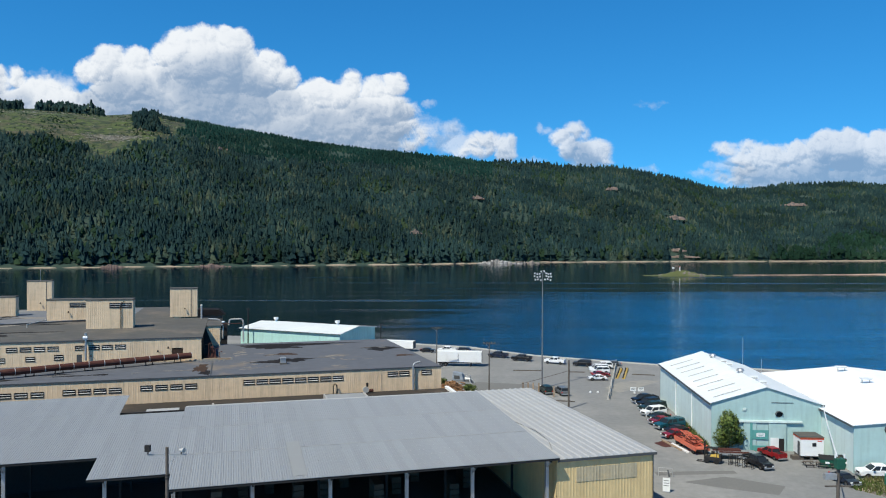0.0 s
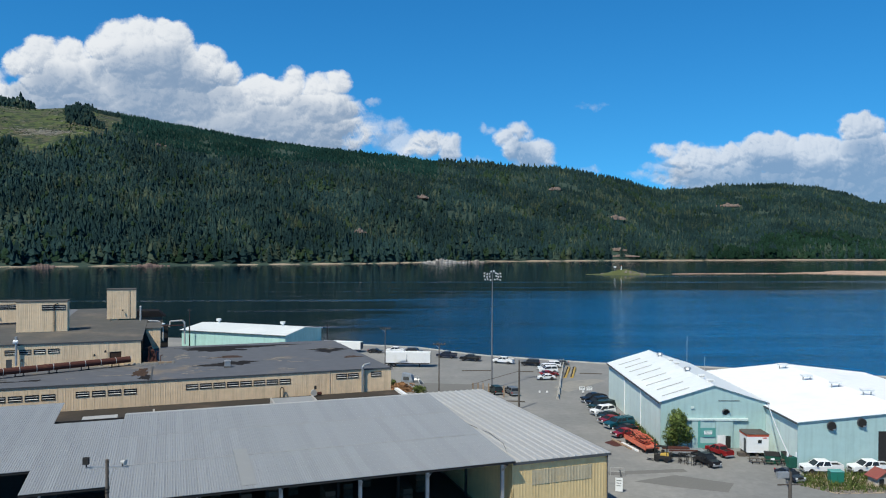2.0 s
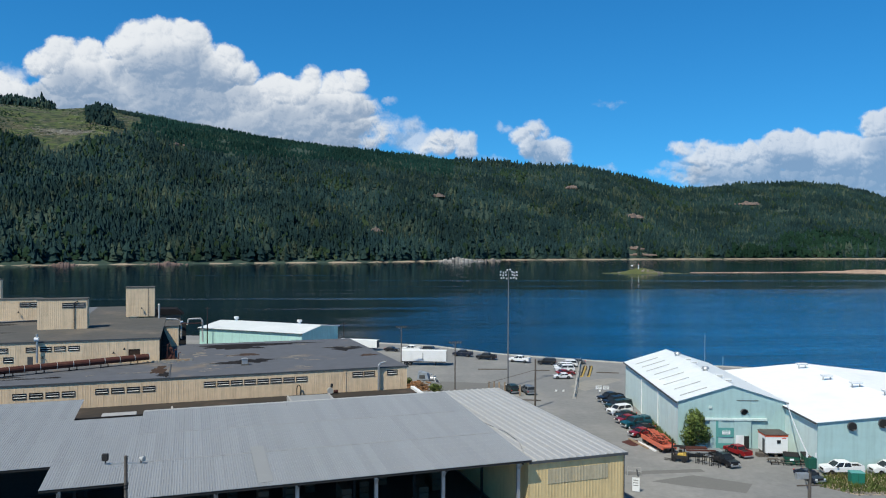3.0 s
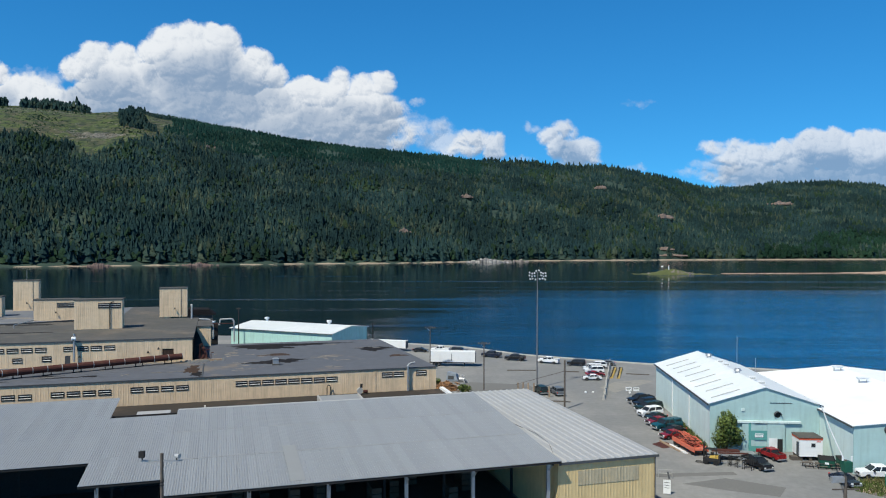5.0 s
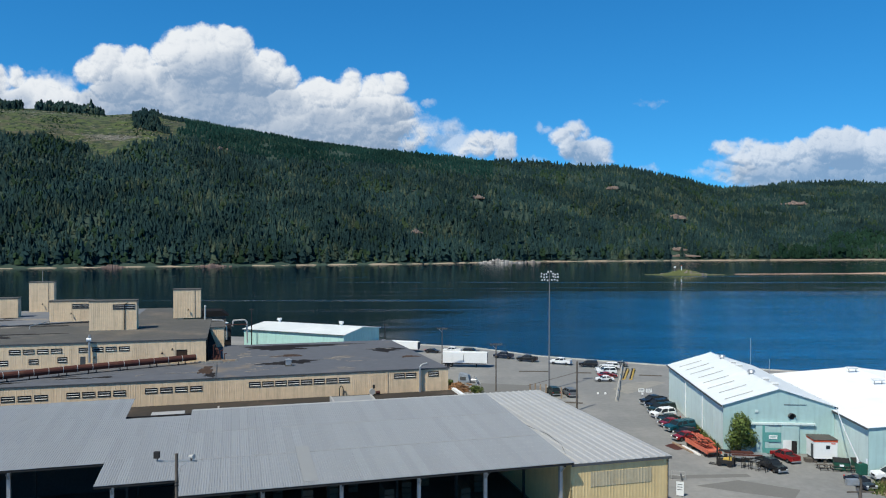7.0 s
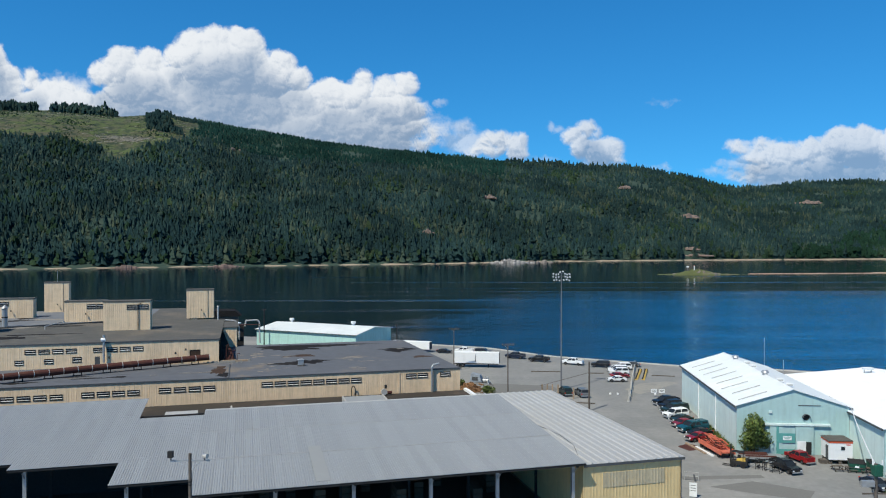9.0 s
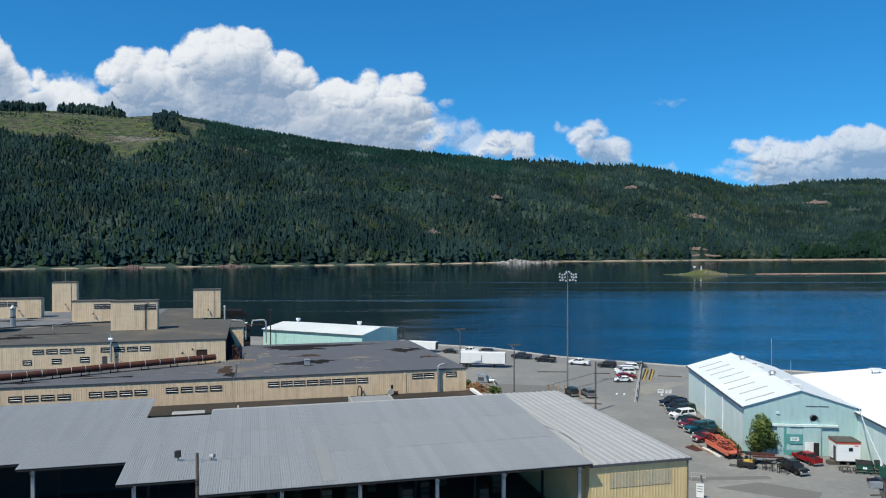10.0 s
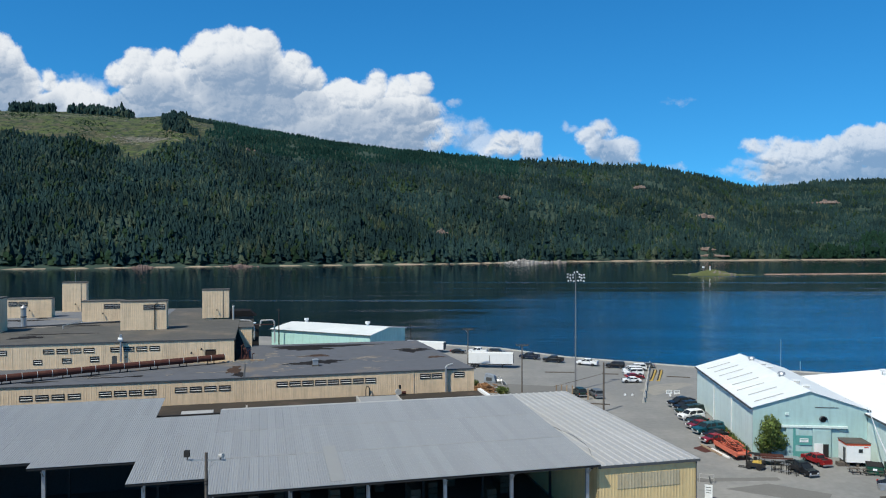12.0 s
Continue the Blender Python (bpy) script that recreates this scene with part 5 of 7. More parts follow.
part("ladder_frame", G().path([(-1.9, -0.3, 0), (-1.9, -0.3, 3.2), (-0.6, -0.3, 3.2)], 0.07).path([(-0.6, -0.3, 3.2), (-0.6, -0.3, 0)], 0.07).path([(0.2, 0.2, 0), (0.2, 0.2, 2.4)], 0.07), M["dark"], rack)
part("kerb", G().box(-1.8, 3.6, -1.8, -1.3, 0.0, 0.35), M["timber"], rack, "pale weathered kerb")
part("machine_housing", G().box(0.3, 2.6, 43, 45, -8.2, 3.0), M["dark"], rack, "dark steel machine housing")
part("walkway", G().box(-4.2, 6.8, 41.2, 41.6, 3.0, 3.15), M["rust"], rack, "rusty pipe walkway")
rubble = G()
for k in range(90):
    x, y = random.gauss(-0.8, 2.2), random.gauss(-1.6, 0.8)
    d0 = random.uniform(0.1, 0.32)
    rubble.solid([(x - d0, y - d0, 0), (x + d0, y - d0 * 0.6, 0), (x + d0 * 0.8, y + d0, 0), (x - d0 * 0.7, y + d0 * 0.8, 0)], [(x - d0 * 0.7, y - d0 * 0.7, d0), (x + d0 * 0.6, y - d0 * 0.5, d0 * 1.2), (x + d0 * 0.6, y + d0 * 0.7, d0), (x - d0 * 0.5, y + d0 * 0.6, d0 * 0.8)])
part("rubble", rubble, M["slab"], rack, "pale broken rubble round the pipe end")["kind"] = "stuff"
for x, top in ((-0.9, 3.4), (0.5, 2.2), (1.3, 1.5)):
    part("rusty_upright", G().path([(x, -0.9, 0), (x, -0.9, top), (x + 0.5, -0.7, top + 0.1)], 0.09, 6), M["rust"], rack)
roof_stack = thing("roof_stack", "small pale vent stack beside the tall roof tower", "stack", FB @ pose(-6.9, 205.0, LZ))
part("pipe", G().tube((0, 0, 0), (0, 0, 3.4), 0.22, k=12), M["galv_roof"], roof_stack)
part("cap", G().tube((0, 0, 3.4), (0, 0, 3.7), 0.34, 0.2, 12), M["galv_roof"], roof_stack)
flue = thing("wall_flue", "galvanised flue with a cowl fixed to the hall front", "flue", FB @ pose(-27.8, 164.9, LZ - 4))
part("pipe", G().tube((0, 0, 0), (0, 0, 5.6), 0.22), M["steel"], flue)
part("cowl", G().tube((-0.5, 0, 4.6), (0.3, 0, 4.6), 0.4), M["white"], flue)

conduit = thing("exhaust_duct", "bent pale grey duct rising beside the mill wall", "duct", FB @ pose(36.0, 145.5, 3.7))
part("duct", G().path([(0, 0, 0), (0, 0, 4.9), (0.4, 0, 5.4), (1.5, 0, 5.6)], 0.2, 12), M["steel"], conduit)
part("joint", G().tube((0, 0, 2.0), (0, 0, 2.2), 0.25, k=12), M["steel"], conduit)
part("joint", G().tube((0, 0, 3.6), (0, 0, 3.8), 0.25, k=12), M["steel"], conduit)

# ---- mint warehouse by the water ----
mint = thing("mint_warehouse", "mint green warehouse with a white low gable roof", "building", pose(-52.5, 229.5, 0, 0, 0, -26))
ML, MW, ME, MR = 35.2, 20.5, 6.9, 8.1
part("front_wall", wall(G(), pose(0, 0, 0), ML, 0, ME, 0.2), M["mint"], mint)
part("back_wall", wall(G(), pose(ML, MW, 0, 0, 0, 180), ML, 0, ME, 0.2), M["mint"], mint)
for x in (0.2, ML - 0.2):
    part("gable_wall", G().solid([(x - 0.1, 0.2, 0), (x + 0.1, 0.2, 0), (x + 0.1, MW - 0.2, 0), (x - 0.1, MW - 0.2, 0)], [(x - 0.1, 0.2, ME), (x + 0.1, 0.2, ME), (x + 0.1, MW - 0.2, ME), (x - 0.1, MW - 0.2, ME)])
         .solid([(x - 0.1, 0.2, ME), (x + 0.1, 0.2, ME), (x + 0.1, MW - 0.2, ME), (x - 0.1, MW - 0.2, ME)], [(x - 0.1, MW / 2 - 0.1, MR - 0.1), (x + 0.1, MW / 2 - 0.1, MR - 0.1), (x + 0.1, MW / 2 + 0.1, MR - 0.1), (x - 0.1, MW / 2 + 0.1, MR - 0.1)]), M["mint"], mint)
for y0, y1 in ((-0.4, MW / 2), (MW + 0.4, MW / 2)):
    part("roof_slope", G().solid([(-0.4, y0, ME - 0.05), (ML + 0.4, y0, ME - 0.05), (ML + 0.4, y1, MR), (-0.4, y1, MR)], [(-0.4, y0, ME + 0.1), (ML + 0.4, y0, ME + 0.1), (ML + 0.4, y1, MR + 0.15), (-0.4, y1, MR + 0.15)]), M["mint_roof"], mint)
for x in (5.5, 28.0):
    part("ridge_vent", G().tube((x, MW / 2, MR), (x, MW / 2, MR + 0.8), 0.4).tube((x, MW / 2, MR + 0.8), (x, MW / 2, MR + 1.4), 0.75), M["white"], mint, "white round ridge vent")
part("gutter", G().box(-0.4, ML + 0.4, -0.52, -0.41, ME - 0.15, ME + 0.02), M["trim"], mint)
annex = thing("mint_annex", "narrow mint green box annex beside the pipes", "building", pose(-55.2, 212, 0))
part("wall", G().box(-1.5, 1.5, 0, 3, 0, 10.4), M["mint"], annex)
part("roof", G().box(-1.6, 1.6, -0.1, 3.1, 10.4, 10.6), M["white_roof"], annex)


# ---- the blue warehouses ----
def gable_house(name, label, at, width, length, eave, ridge, wall_front, wall_side, roof_mat, holes=(), rib=0.0, ridge_at=0.5, eave2=None):
    """Gable front towards -y, ridge along y."""
    eave2 = eave if eave2 is None else eave2
    ob = thing(name, label, "building", at)
    low = min(eave, eave2) - 0.1
    part("front_wall", wall(G(), pose(0, 0, 0), width, 0, low, 0.2, holes, rib=rib), wall_front, ob)
    mid = width * ridge_at
    for y, nm in ((0.0, "front_gable"), (length - 0.2, "back_gable")):
        part(nm, G().side([(0, low), (width, low), (width, eave2 - 0.05), (mid, ridge - 0.05), (0, eave - 0.05)], y, y + 0.2), wall_front, ob)
    part("back_wall", wall(G(), pose(width, length, 0, 0, 0, 180), width, 0, low, 0.2), wall_front, ob)
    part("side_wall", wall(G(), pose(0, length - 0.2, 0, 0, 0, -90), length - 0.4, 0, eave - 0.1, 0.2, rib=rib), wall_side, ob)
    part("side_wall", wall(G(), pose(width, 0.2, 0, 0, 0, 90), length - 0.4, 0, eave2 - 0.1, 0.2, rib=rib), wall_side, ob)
    for x0, z0, s in ((-0.35, eave - 0.06, 1), (width + 0.35, eave2 - 0.06, -1)):
        n = max(6, round(length / 3.0))
        for k in range(n):
            y0, y1 = -0.3 + (length + 0.6) * k / n, -0.3 + (length + 0.6) * (k + 1) / n - 0.015
            ring = [(x0, y0), (mid, y0), (mid, y1), (x0, y1)] if s > 0 else [(mid, y0), (x0, y0), (x0, y1), (mid, y1)]
            dz = random.uniform(-0.008, 0.008)
            hz = {x0: z0 + dz, mid: ridge + dz}
            part("roof_panel", G().solid([(x, y, hz[x]) for x, y in ring], [(x, y, hz[x] + 0.1) for x, y in ring]), roof_mat, ob)
        part("eave_gutter", G().box(min(x0, x0 - 0.12 * s), max(x0, x0 - 0.12 * s), -0.3, length + 0.3, z0 - 0.22, z0 + 0.05), M["trim"], ob, "dark eave gutter")
    part("ridge_cap", G().solid([(mid - 0.35, -0.3, ridge + 0.05), (mid + 0.35, -0.3, ridge + 0.05), (mid + 0.35, length + 0.3, ridge + 0.05), (mid - 0.35, length + 0.3, ridge + 0.05)],
                                [(mid - 0.05, -0.3, ridge + 0.16), (mid + 0.05, -0.3, ridge + 0.16), (mid + 0.05, length + 0.3, ridge + 0.16), (mid - 0.05, length + 0.3, ridge + 0.16)]), roof_mat, ob)
    return ob


BH = [(5.2, 11.6, 0.0, 4.7)]
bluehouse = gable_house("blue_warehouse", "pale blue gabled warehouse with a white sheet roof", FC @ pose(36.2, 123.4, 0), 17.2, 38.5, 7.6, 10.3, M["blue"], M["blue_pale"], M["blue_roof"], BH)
for k in range(1, 7):
    part("wall_seam", G().box(-0.012, -0.002, 38.5 * k / 7 - 0.04, 38.5 * k / 7 + 0.04, 0, 7.3), M["blue_pale"], bluehouse)
for k in range(1, 9):
    part("wall_seam", G().box(17.2 * k / 9 - 0.04, 17.2 * k / 9 + 0.04, -0.025, -0.002, 4.96 if 4.2 < 17.2 * k / 9 < 14.2 else 0.0, 7.4), M["blue"], bluehouse)
part("sliding_door", G().box(5.0, 7.0, -0.30, -0.12, 0.1, 4.6), M["blue"], bluehouse)
part("sliding_door", G().box(7.05, 8.9, -0.22, -0.06, 0.1, 4.6), M["blue"], bluehouse)
part("sliding_door", G().box(8.95, 11.7, -0.30, -0.12, 0.1, 4.6), M["blue"], bluehouse)
part("door_leaf", G().box(6.4, 8.9, -0.36, -0.305, 1.9, 3.4), M["green_door"], bluehouse, "faded green door panel")
part("door_leaf", G().box(6.4, 8.9, -0.36, -0.305, 0.05, 0.9), M["green_door"], bluehouse, "faded green door panel")
part("door_post", G().box(6.0, 6.38, -0.37, -0.31, 0.05, 4.6), M["green_door"], bluehouse, "green door edge")
board = part("sign_board", G().box(7.0, 8.3, -0.40, -0.365, 2.35, 2.95), M["white"], bluehouse, "small white sign with unreadable lettering")
for k, (x0, x1) in enumerate(((7.1, 8.2), (7.2, 8.05))):
    part("sign_line", G().box(x0, x1, -0.41, -0.402, 2.75 - 0.22 * k, 2.83 - 0.22 * k), M["green_door"], board)
part("door_rail", G().box(4.2, 14.2, -0.42, -0.02, 4.62, 4.95), M["blue_pale"], bluehouse, "door track with a pale cover")
# dark strip put in for the shade below the door rail
part("rail_shadow_gap", G().box(4.3, 14.1, -0.30, -0.06, 4.53, 4.6), M["trim"], bluehouse, "dark strip for the shade under the door track")
# no opening is cut: a black panel carries the doorway's shade
part("man_door", G().box(10.55, 11.35, -0.36, -0.305, 0.1, 2.1), M["black"], bluehouse, "black panel standing for the dark of a doorway")
part("notice_panel", G().box(9.2, 10.5, -0.36, -0.305, 0.4, 2.2), M["white"], bluehouse, "white notice panel")
fan_hood = G()
for k in range(10):
    q0, q1 = math.pi * k / 10, math.pi * (k + 1) / 10
    fan_hood.solid([(10.6 + 0.6 * math.cos(q0), -0.45, 5.9 + 0.6 * math.sin(q0)), (10.6 + 0.6 * math.cos(q0), -0.02, 5.9 + 0.6 * math.sin(q0)), (10.6 + 0.6 * math.cos(q1), -0.02, 5.9 + 0.6 * math.sin(q1)), (10.6 + 0.6 * math.cos(q1), -0.45, 5.9 + 0.6 * math.sin(q1))],
                   [(10.6 + 0.5 * math.cos(q0), -0.45, 5.9 + 0.5 * math.sin(q0)), (10.6 + 0.5 * math.cos(q0), -0.02, 5.9 + 0.5 * math.sin(q0)), (10.6 + 0.5 * math.cos(q1), -0.02, 5.9 + 0.5 * math.sin(q1)), (10.6 + 0.5 * math.cos(q1), -0.45, 5.9 + 0.5 * math.sin(q1))])
part("fan_hood", fan_hood, M["trim"], bluehouse, "dark round wall fan hood")
part("fan", G().tube((10.6, -0.06, 5.95), (10.6, 0.06, 5.95), 0.5, k=18), M["black"], bluehouse, "dark wall fan")
part("gable_slot", G().box(9.4, 12.9, -0.06, -0.02, 7.75, 7.85), M["trim"], bluehouse, "dark horizontal slot in the gable")
part("wall_lamp", G().box(4.9, 5.4, -0.16, -0.03, 6.5, 6.9), M["blue_pale"], bluehouse)
for x, y0 in ((2.4, 2.0), (2.8, 6.6), (2.2, 11.2), (2.6, 15.6), (2.9, 20.2), (2.5, 24.6), (2.7, 28.8), (2.4, 33.0)):
    z = 7.6 + (x + 2.1) / 8.6 * 2.7
    part("skylight_strip", G().solid([(x - 1.6, y0, z - 0.99 * 0.5 - 0.52 + 0.06), (x + 2.9, y0, z + 0.72 + 0.06 - 0.3), (x + 2.9, y0 + 0.11, z + 0.72 + 0.06 - 0.3), (x - 1.6, y0 + 0.11, z - 0.99 * 0.5 - 0.52 + 0.06)],
                                     [(x - 1.6, y0, z - 1.015 + 0.17), (x + 2.9, y0, z + 0.42 + 0.17), (x + 2.9, y0 + 0.11, z + 0.42 + 0.17), (x - 1.6, y0 + 0.11, z - 1.015 + 0.17)]), M["strip"], bluehouse, "narrow grey roof light strip")
for y in (30.4, 13.1):
    part("roof_vent", G().tube((8.6, y, 10.2), (8.6, y, 10.7), 0.42).tube((8.6, y, 10.7), (8.6, y, 11.1), 0.7, 0.5), M["steel"], bluehouse, "round galvanised ridge vent")
for y in (25.1, 21.4, 7.5, 3.2):
    box = part("ridge_box", G().box(8.5, 9.7, y - 0.4, y + 0.4, 10.25, 10.75), M["white"], bluehouse, "sheet metal box vent near the ridge")
    part("louvre_face", G().box(8.6, 9.6, y - 0.43, y - 0.405, 10.36, 10.6), M["strip"], box)
for y in (12, 24):
    part("wall_pipe", G().tube((-0.12, y, 0), (-0.12, y, 7.3), 0.09), M["white"], bluehouse, "white downpipe")

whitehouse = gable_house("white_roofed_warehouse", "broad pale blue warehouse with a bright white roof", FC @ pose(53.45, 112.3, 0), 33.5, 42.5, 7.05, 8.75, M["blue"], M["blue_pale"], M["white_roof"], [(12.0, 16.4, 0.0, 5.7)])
part("roller_door", G().box(12.0, 16.4, 0.04, 0.12, 0, 5.7), M["dark"], whitehouse, "dark roller door")
for x, z in ((4.9, 6.5), (9.4, 7.0)):
    hood = part("fan_hood", G().tube((x, -0.3, z), (x, -0.06, z), 0.68, k=20), M["trim"], whitehouse, "dark round wall fan housing")
    part("fan_blade", G().tube((x, -0.32, z), (x, -0.305, z), 0.6, k=16), M["black"], hood)
    part("fan_flap", G().box(x + 0.1, x + 0.6, -0.5, -0.32, z - 0.5, z - 0.42), M["steel"], hood)
for x, y in ((14.7, 37.6), (13.8, 25.9), (15.2, 18.5), (16.6, 11.2)):
    z = 8.75 - abs(x - 16.75) / 16.75 * 1.7
    v = part("roof_vent", G().box(x - 0.9, x + 0.9, y - 0.5, y + 0.5, z + 0.75, z + 1.0), M["white"], whitehouse, "white box roof vent on short legs")
    part("leg", G().box(x - 0.7, x - 0.58, y - 0.1, y + 0.1, z, z + 0.75), M["strip"], v)
    part("leg", G().box(x + 0.58, x + 0.7, y - 0.1, y + 0.1, z, z + 0.75), M["strip"], v)
    part("cap", G().box(x - 1.0, x + 1.0, y - 0.6, y + 0.6, z + 1.0, z + 1.1), M["white"], v)

hut = thing("dock_hut", "low hut with a dark sloping roof beside the hall", "hut", FB @ pose(-9.5, 236, 0))
part("wall", G().box(0, 7.5, 0, 6, 0, 11.0), M["felt"], hut)
part("roof", G().solid([(-0.4, -0.4, 11.0), (8.4, -0.4, 11.0), (8.4, 6.4, 11.0), (-0.4, 6.4, 11.0)], [(-0.4, -0.4, 12.8), (6.4, -0.4, 12.6), (6.4, 6.4, 12.6), (-0.4, 6.4, 12.8)]), M["tar_patch"], hut, "dark sloping roof")


# ---- vehicles: nose towards +x, standing on z = 0 ----
def arch_profile(points, wheels, r):
    """A side profile from nose to tail along the top, closed along the sill with round wheel arches."""
    ring = list(points)
    sill = points[-1][1]
    for x in sorted(wheels):
        ring += [(x + r * math.cos(q), max(sill, 0.36 + r * math.sin(q))) for q in (math.pi * (1 - k / 8) for k in range(9))]
    return ring


SHAPES = {}


def vehicle_shapes(kind):
    """Body and cabin outlines: length, half width, wheels, body profile, cabin base and top rings, height of roof."""
    if kind == "pickup":
        body = [(2.83, 0.46), (2.88, 0.72), (2.86, 1.00), (2.70, 1.14), (1.50, 1.22), (-1.05, 1.24), (-1.10, 1.20), (-2.86, 1.20), (-2.88, 0.50)]
        return dict(half=0.99, wheels=(-1.75, 1.85), body=body, low=(1.52, -1.08), high=(0.72, -0.92), belt=1.21, roof=1.92, bed=(-2.80, -1.14))
    if kind == "suv":
        body = [(2.42, 0.42), (2.48, 0.70), (2.44, 0.98), (2.28, 1.08), (1.25, 1.15), (-2.36, 1.18), (-2.46, 0.95), (-2.47, 0.70), (-2.42, 0.46)]
        return dict(half=0.97, wheels=(-1.5, 1.5), body=body, low=(1.28, -2.34), high=(0.55, -2.05), belt=1.16, roof=1.84, bed=None)
    if kind == "van":
        body = [(2.5, 0.40), (2.52, 0.75), (2.3, 1.00), (1.65, 1.08), (-2.45, 1.10), (-2.5, 0.80), (-2.45, 0.42)]
        return dict(half=0.97, wheels=(-1.55, 1.6), body=body, low=(1.65, -2.45), high=(0.8, -2.3), belt=1.08, roof=1.85, bed=None)
    body = [(2.25, 0.38), (2.28, 0.62), (2.10, 0.80), (1.00, 0.92), (-1.55, 0.95), (-2.20, 0.90), (-2.28, 0.60), (-2.25, 0.40)]
    return dict(half=0.88, wheels=(-1.35, 1.35), body=body, low=(1.00, -1.75), high=(0.25, -1.05), belt=0.93, roof=1.42, bed=None)


def shared(key, make):
    if key not in SHAPES:
        SHAPES[key] = make()
    return SHAPES[key]


def vehicle(kind, colour, label, category, at, group="", canopy=False):
    s = vehicle_shapes(kind)
    h, paint_mat = s["half"], PAINT[colour]
    car = thing({"pickup": "pickup_truck", "suv": "suv", "van": "van", "sedan": "car"}[kind], label, category, at, group)

    def body_mesh():
        g = G()
        ring = arch_profile(s["body"], s["wheels"], 0.46)
        n = len(ring)
        mid = [(x, z) for x, z in ring]
        layers = [(-h, 0.985), (-h * 0.96, 1.0), (h * 0.96, 1.0), (h, 0.985)]
        base = len(g.v)
        for y, f in layers:
            g.v += [(x * f, y, z if z < 0.75 else 0.75 + (z - 0.75) * (0.9 if f < 1 else 1.0)) for x, z in mid]
        for a in range(3):
            for j in range(n):
                k = (j + 1) % n
                g.f.append((base + a * n + j, base + a * n + k, base + (a + 1) * n + k, base + (a + 1) * n + j))
        g.f.append(tuple(range(base, base + n)))
        g.f.append(tuple(range(base + 4 * n - 1, base + 3 * n - 1, -1)))
        return mesh_of("body", g, paint_mat)

    part("body", shared((kind, colour, "body"), body_mesh), paint_mat, car, bevel=0.03)
    x0, x1, u0, u1 = *s["low"], *s["high"]
    bz, rz = s["belt"] - 0.02, s["roof"]

    def cabin_mesh():
        g = G()
        g.solid([(x1, -h * 0.93, bz), (x0, -h * 0.93, bz), (x0, h * 0.93, bz), (x1, h * 0.93, bz)],
                [(u1, -h * 0.78, rz - 0.1), (u0, -h * 0.78, rz - 0.1), (u0, h * 0.78, rz - 0.1), (u1, h * 0.78, rz - 0.1)])
        return mesh_of("window_glass", g, M["glass"])

    part("window_glass", shared((kind, "glass"), cabin_mesh), M["glass"], car, "dark glass")

    def roof_mesh():
        g = G()
        g.solid([(u1 - 0.06, -h * 0.80, rz - 0.11), (u0 + 0.08, -h * 0.80, rz - 0.11), (u0 + 0.08, h * 0.80, rz - 0.11), (u1 - 0.06, h * 0.80, rz - 0.11)],
                [(u1 + 0.1, -h * 0.70, rz), (u0 - 0.12, -h * 0.70, rz), (u0 - 0.12, h * 0.70, rz), (u1 + 0.1, h * 0.70, rz)])
        return mesh_of("cabin_roof", g, paint_mat)

    def pillar_mesh(y, bx, tx):
        g = G()
        g.solid([(bx - 0.07, y * h * 0.95 - 0.03, bz), (bx + 0.07, y * h * 0.95 - 0.03, bz), (bx + 0.07, y * h * 0.95 + 0.03, bz), (bx - 0.07, y * h * 0.95 + 0.03, bz)],
                        [(tx - 0.06, y * h * 0.79 - 0.03, rz - 0.1), (tx + 0.06, y * h * 0.79 - 0.03, rz - 0.1), (tx + 0.06, y * h * 0.79 + 0.03, rz - 0.1), (tx - 0.06, y * h * 0.79 + 0.03, rz - 0.1)])
        return mesh_of("window_pillar", g, paint_mat)

    part("cabin_roof", shared((kind, colour, "roof"), roof_mesh), paint_mat, car)
    for y in (-1, 1):
        for bx, tx in ((x0, u0), (x1, u1), ((x0 + x1) / 2, (u0 + u1) / 2)):
            part("window_pillar", shared((kind, colour, "pillar", y, bx), lambda: pillar_mesh(y, bx, tx)), paint_mat, car)
    if s["bed"]:
        b0, b1 = s["bed"]
        if canopy:
            part("bed_canopy", G().solid([(b0, -h * 0.95, 1.21), (b1, -h * 0.95, 1.21), (b1, h * 0.95, 1.21), (b0, h * 0.95, 1.21)], [(b0 + 0.15, -h * 0.8, 1.9), (b1, -h * 0.8, 1.9), (b1, h * 0.8, 1.9), (b0 + 0.15, h * 0.8, 1.9)]), paint_mat, car)
            part("canopy_window", G().box(b0 + 0.4, b1 - 0.25, -h * 0.91, h * 0.91, 1.42, 1.72), M["glass"], car)
        else:
            part("bed", shared(("pickup", "bed"), lambda: mesh_of("bed", G().box(b0, b1, -h * 0.82, h * 0.82, 1.18, 1.215), M["black"])), M["black"], car, "dark load bed")
            for y in (-1, 1):
                part("bed_side", shared(("pickup", colour, "side", y), lambda: mesh_of("bed_side", G().box(b0, b1, y * h * 0.90 - 0.08, y * h * 0.90 + 0.08, 1.20, 1.40), paint_mat)), paint_mat, car)
            part("tailgate", shared(("pickup", colour, "gate"), lambda: mesh_of("tailgate", G().box(b0 - 0.06, b0 + 0.04, -h * 0.9, h * 0.9, 1.20, 1.40), paint_mat)), paint_mat, car)
    nose, tail = s["body"][1][0], s["body"][-2][0]
    for y in (-1, 1):
        part("headlight", shared((kind, "lamp", y), lambda: mesh_of("headlight", G().box(nose - 0.12, nose + 0.015, y * h * 0.74 - 0.16, y * h * 0.74 + 0.16, 0.66, 0.84), M["lamp"])), M["lamp"], car, "clear headlight")
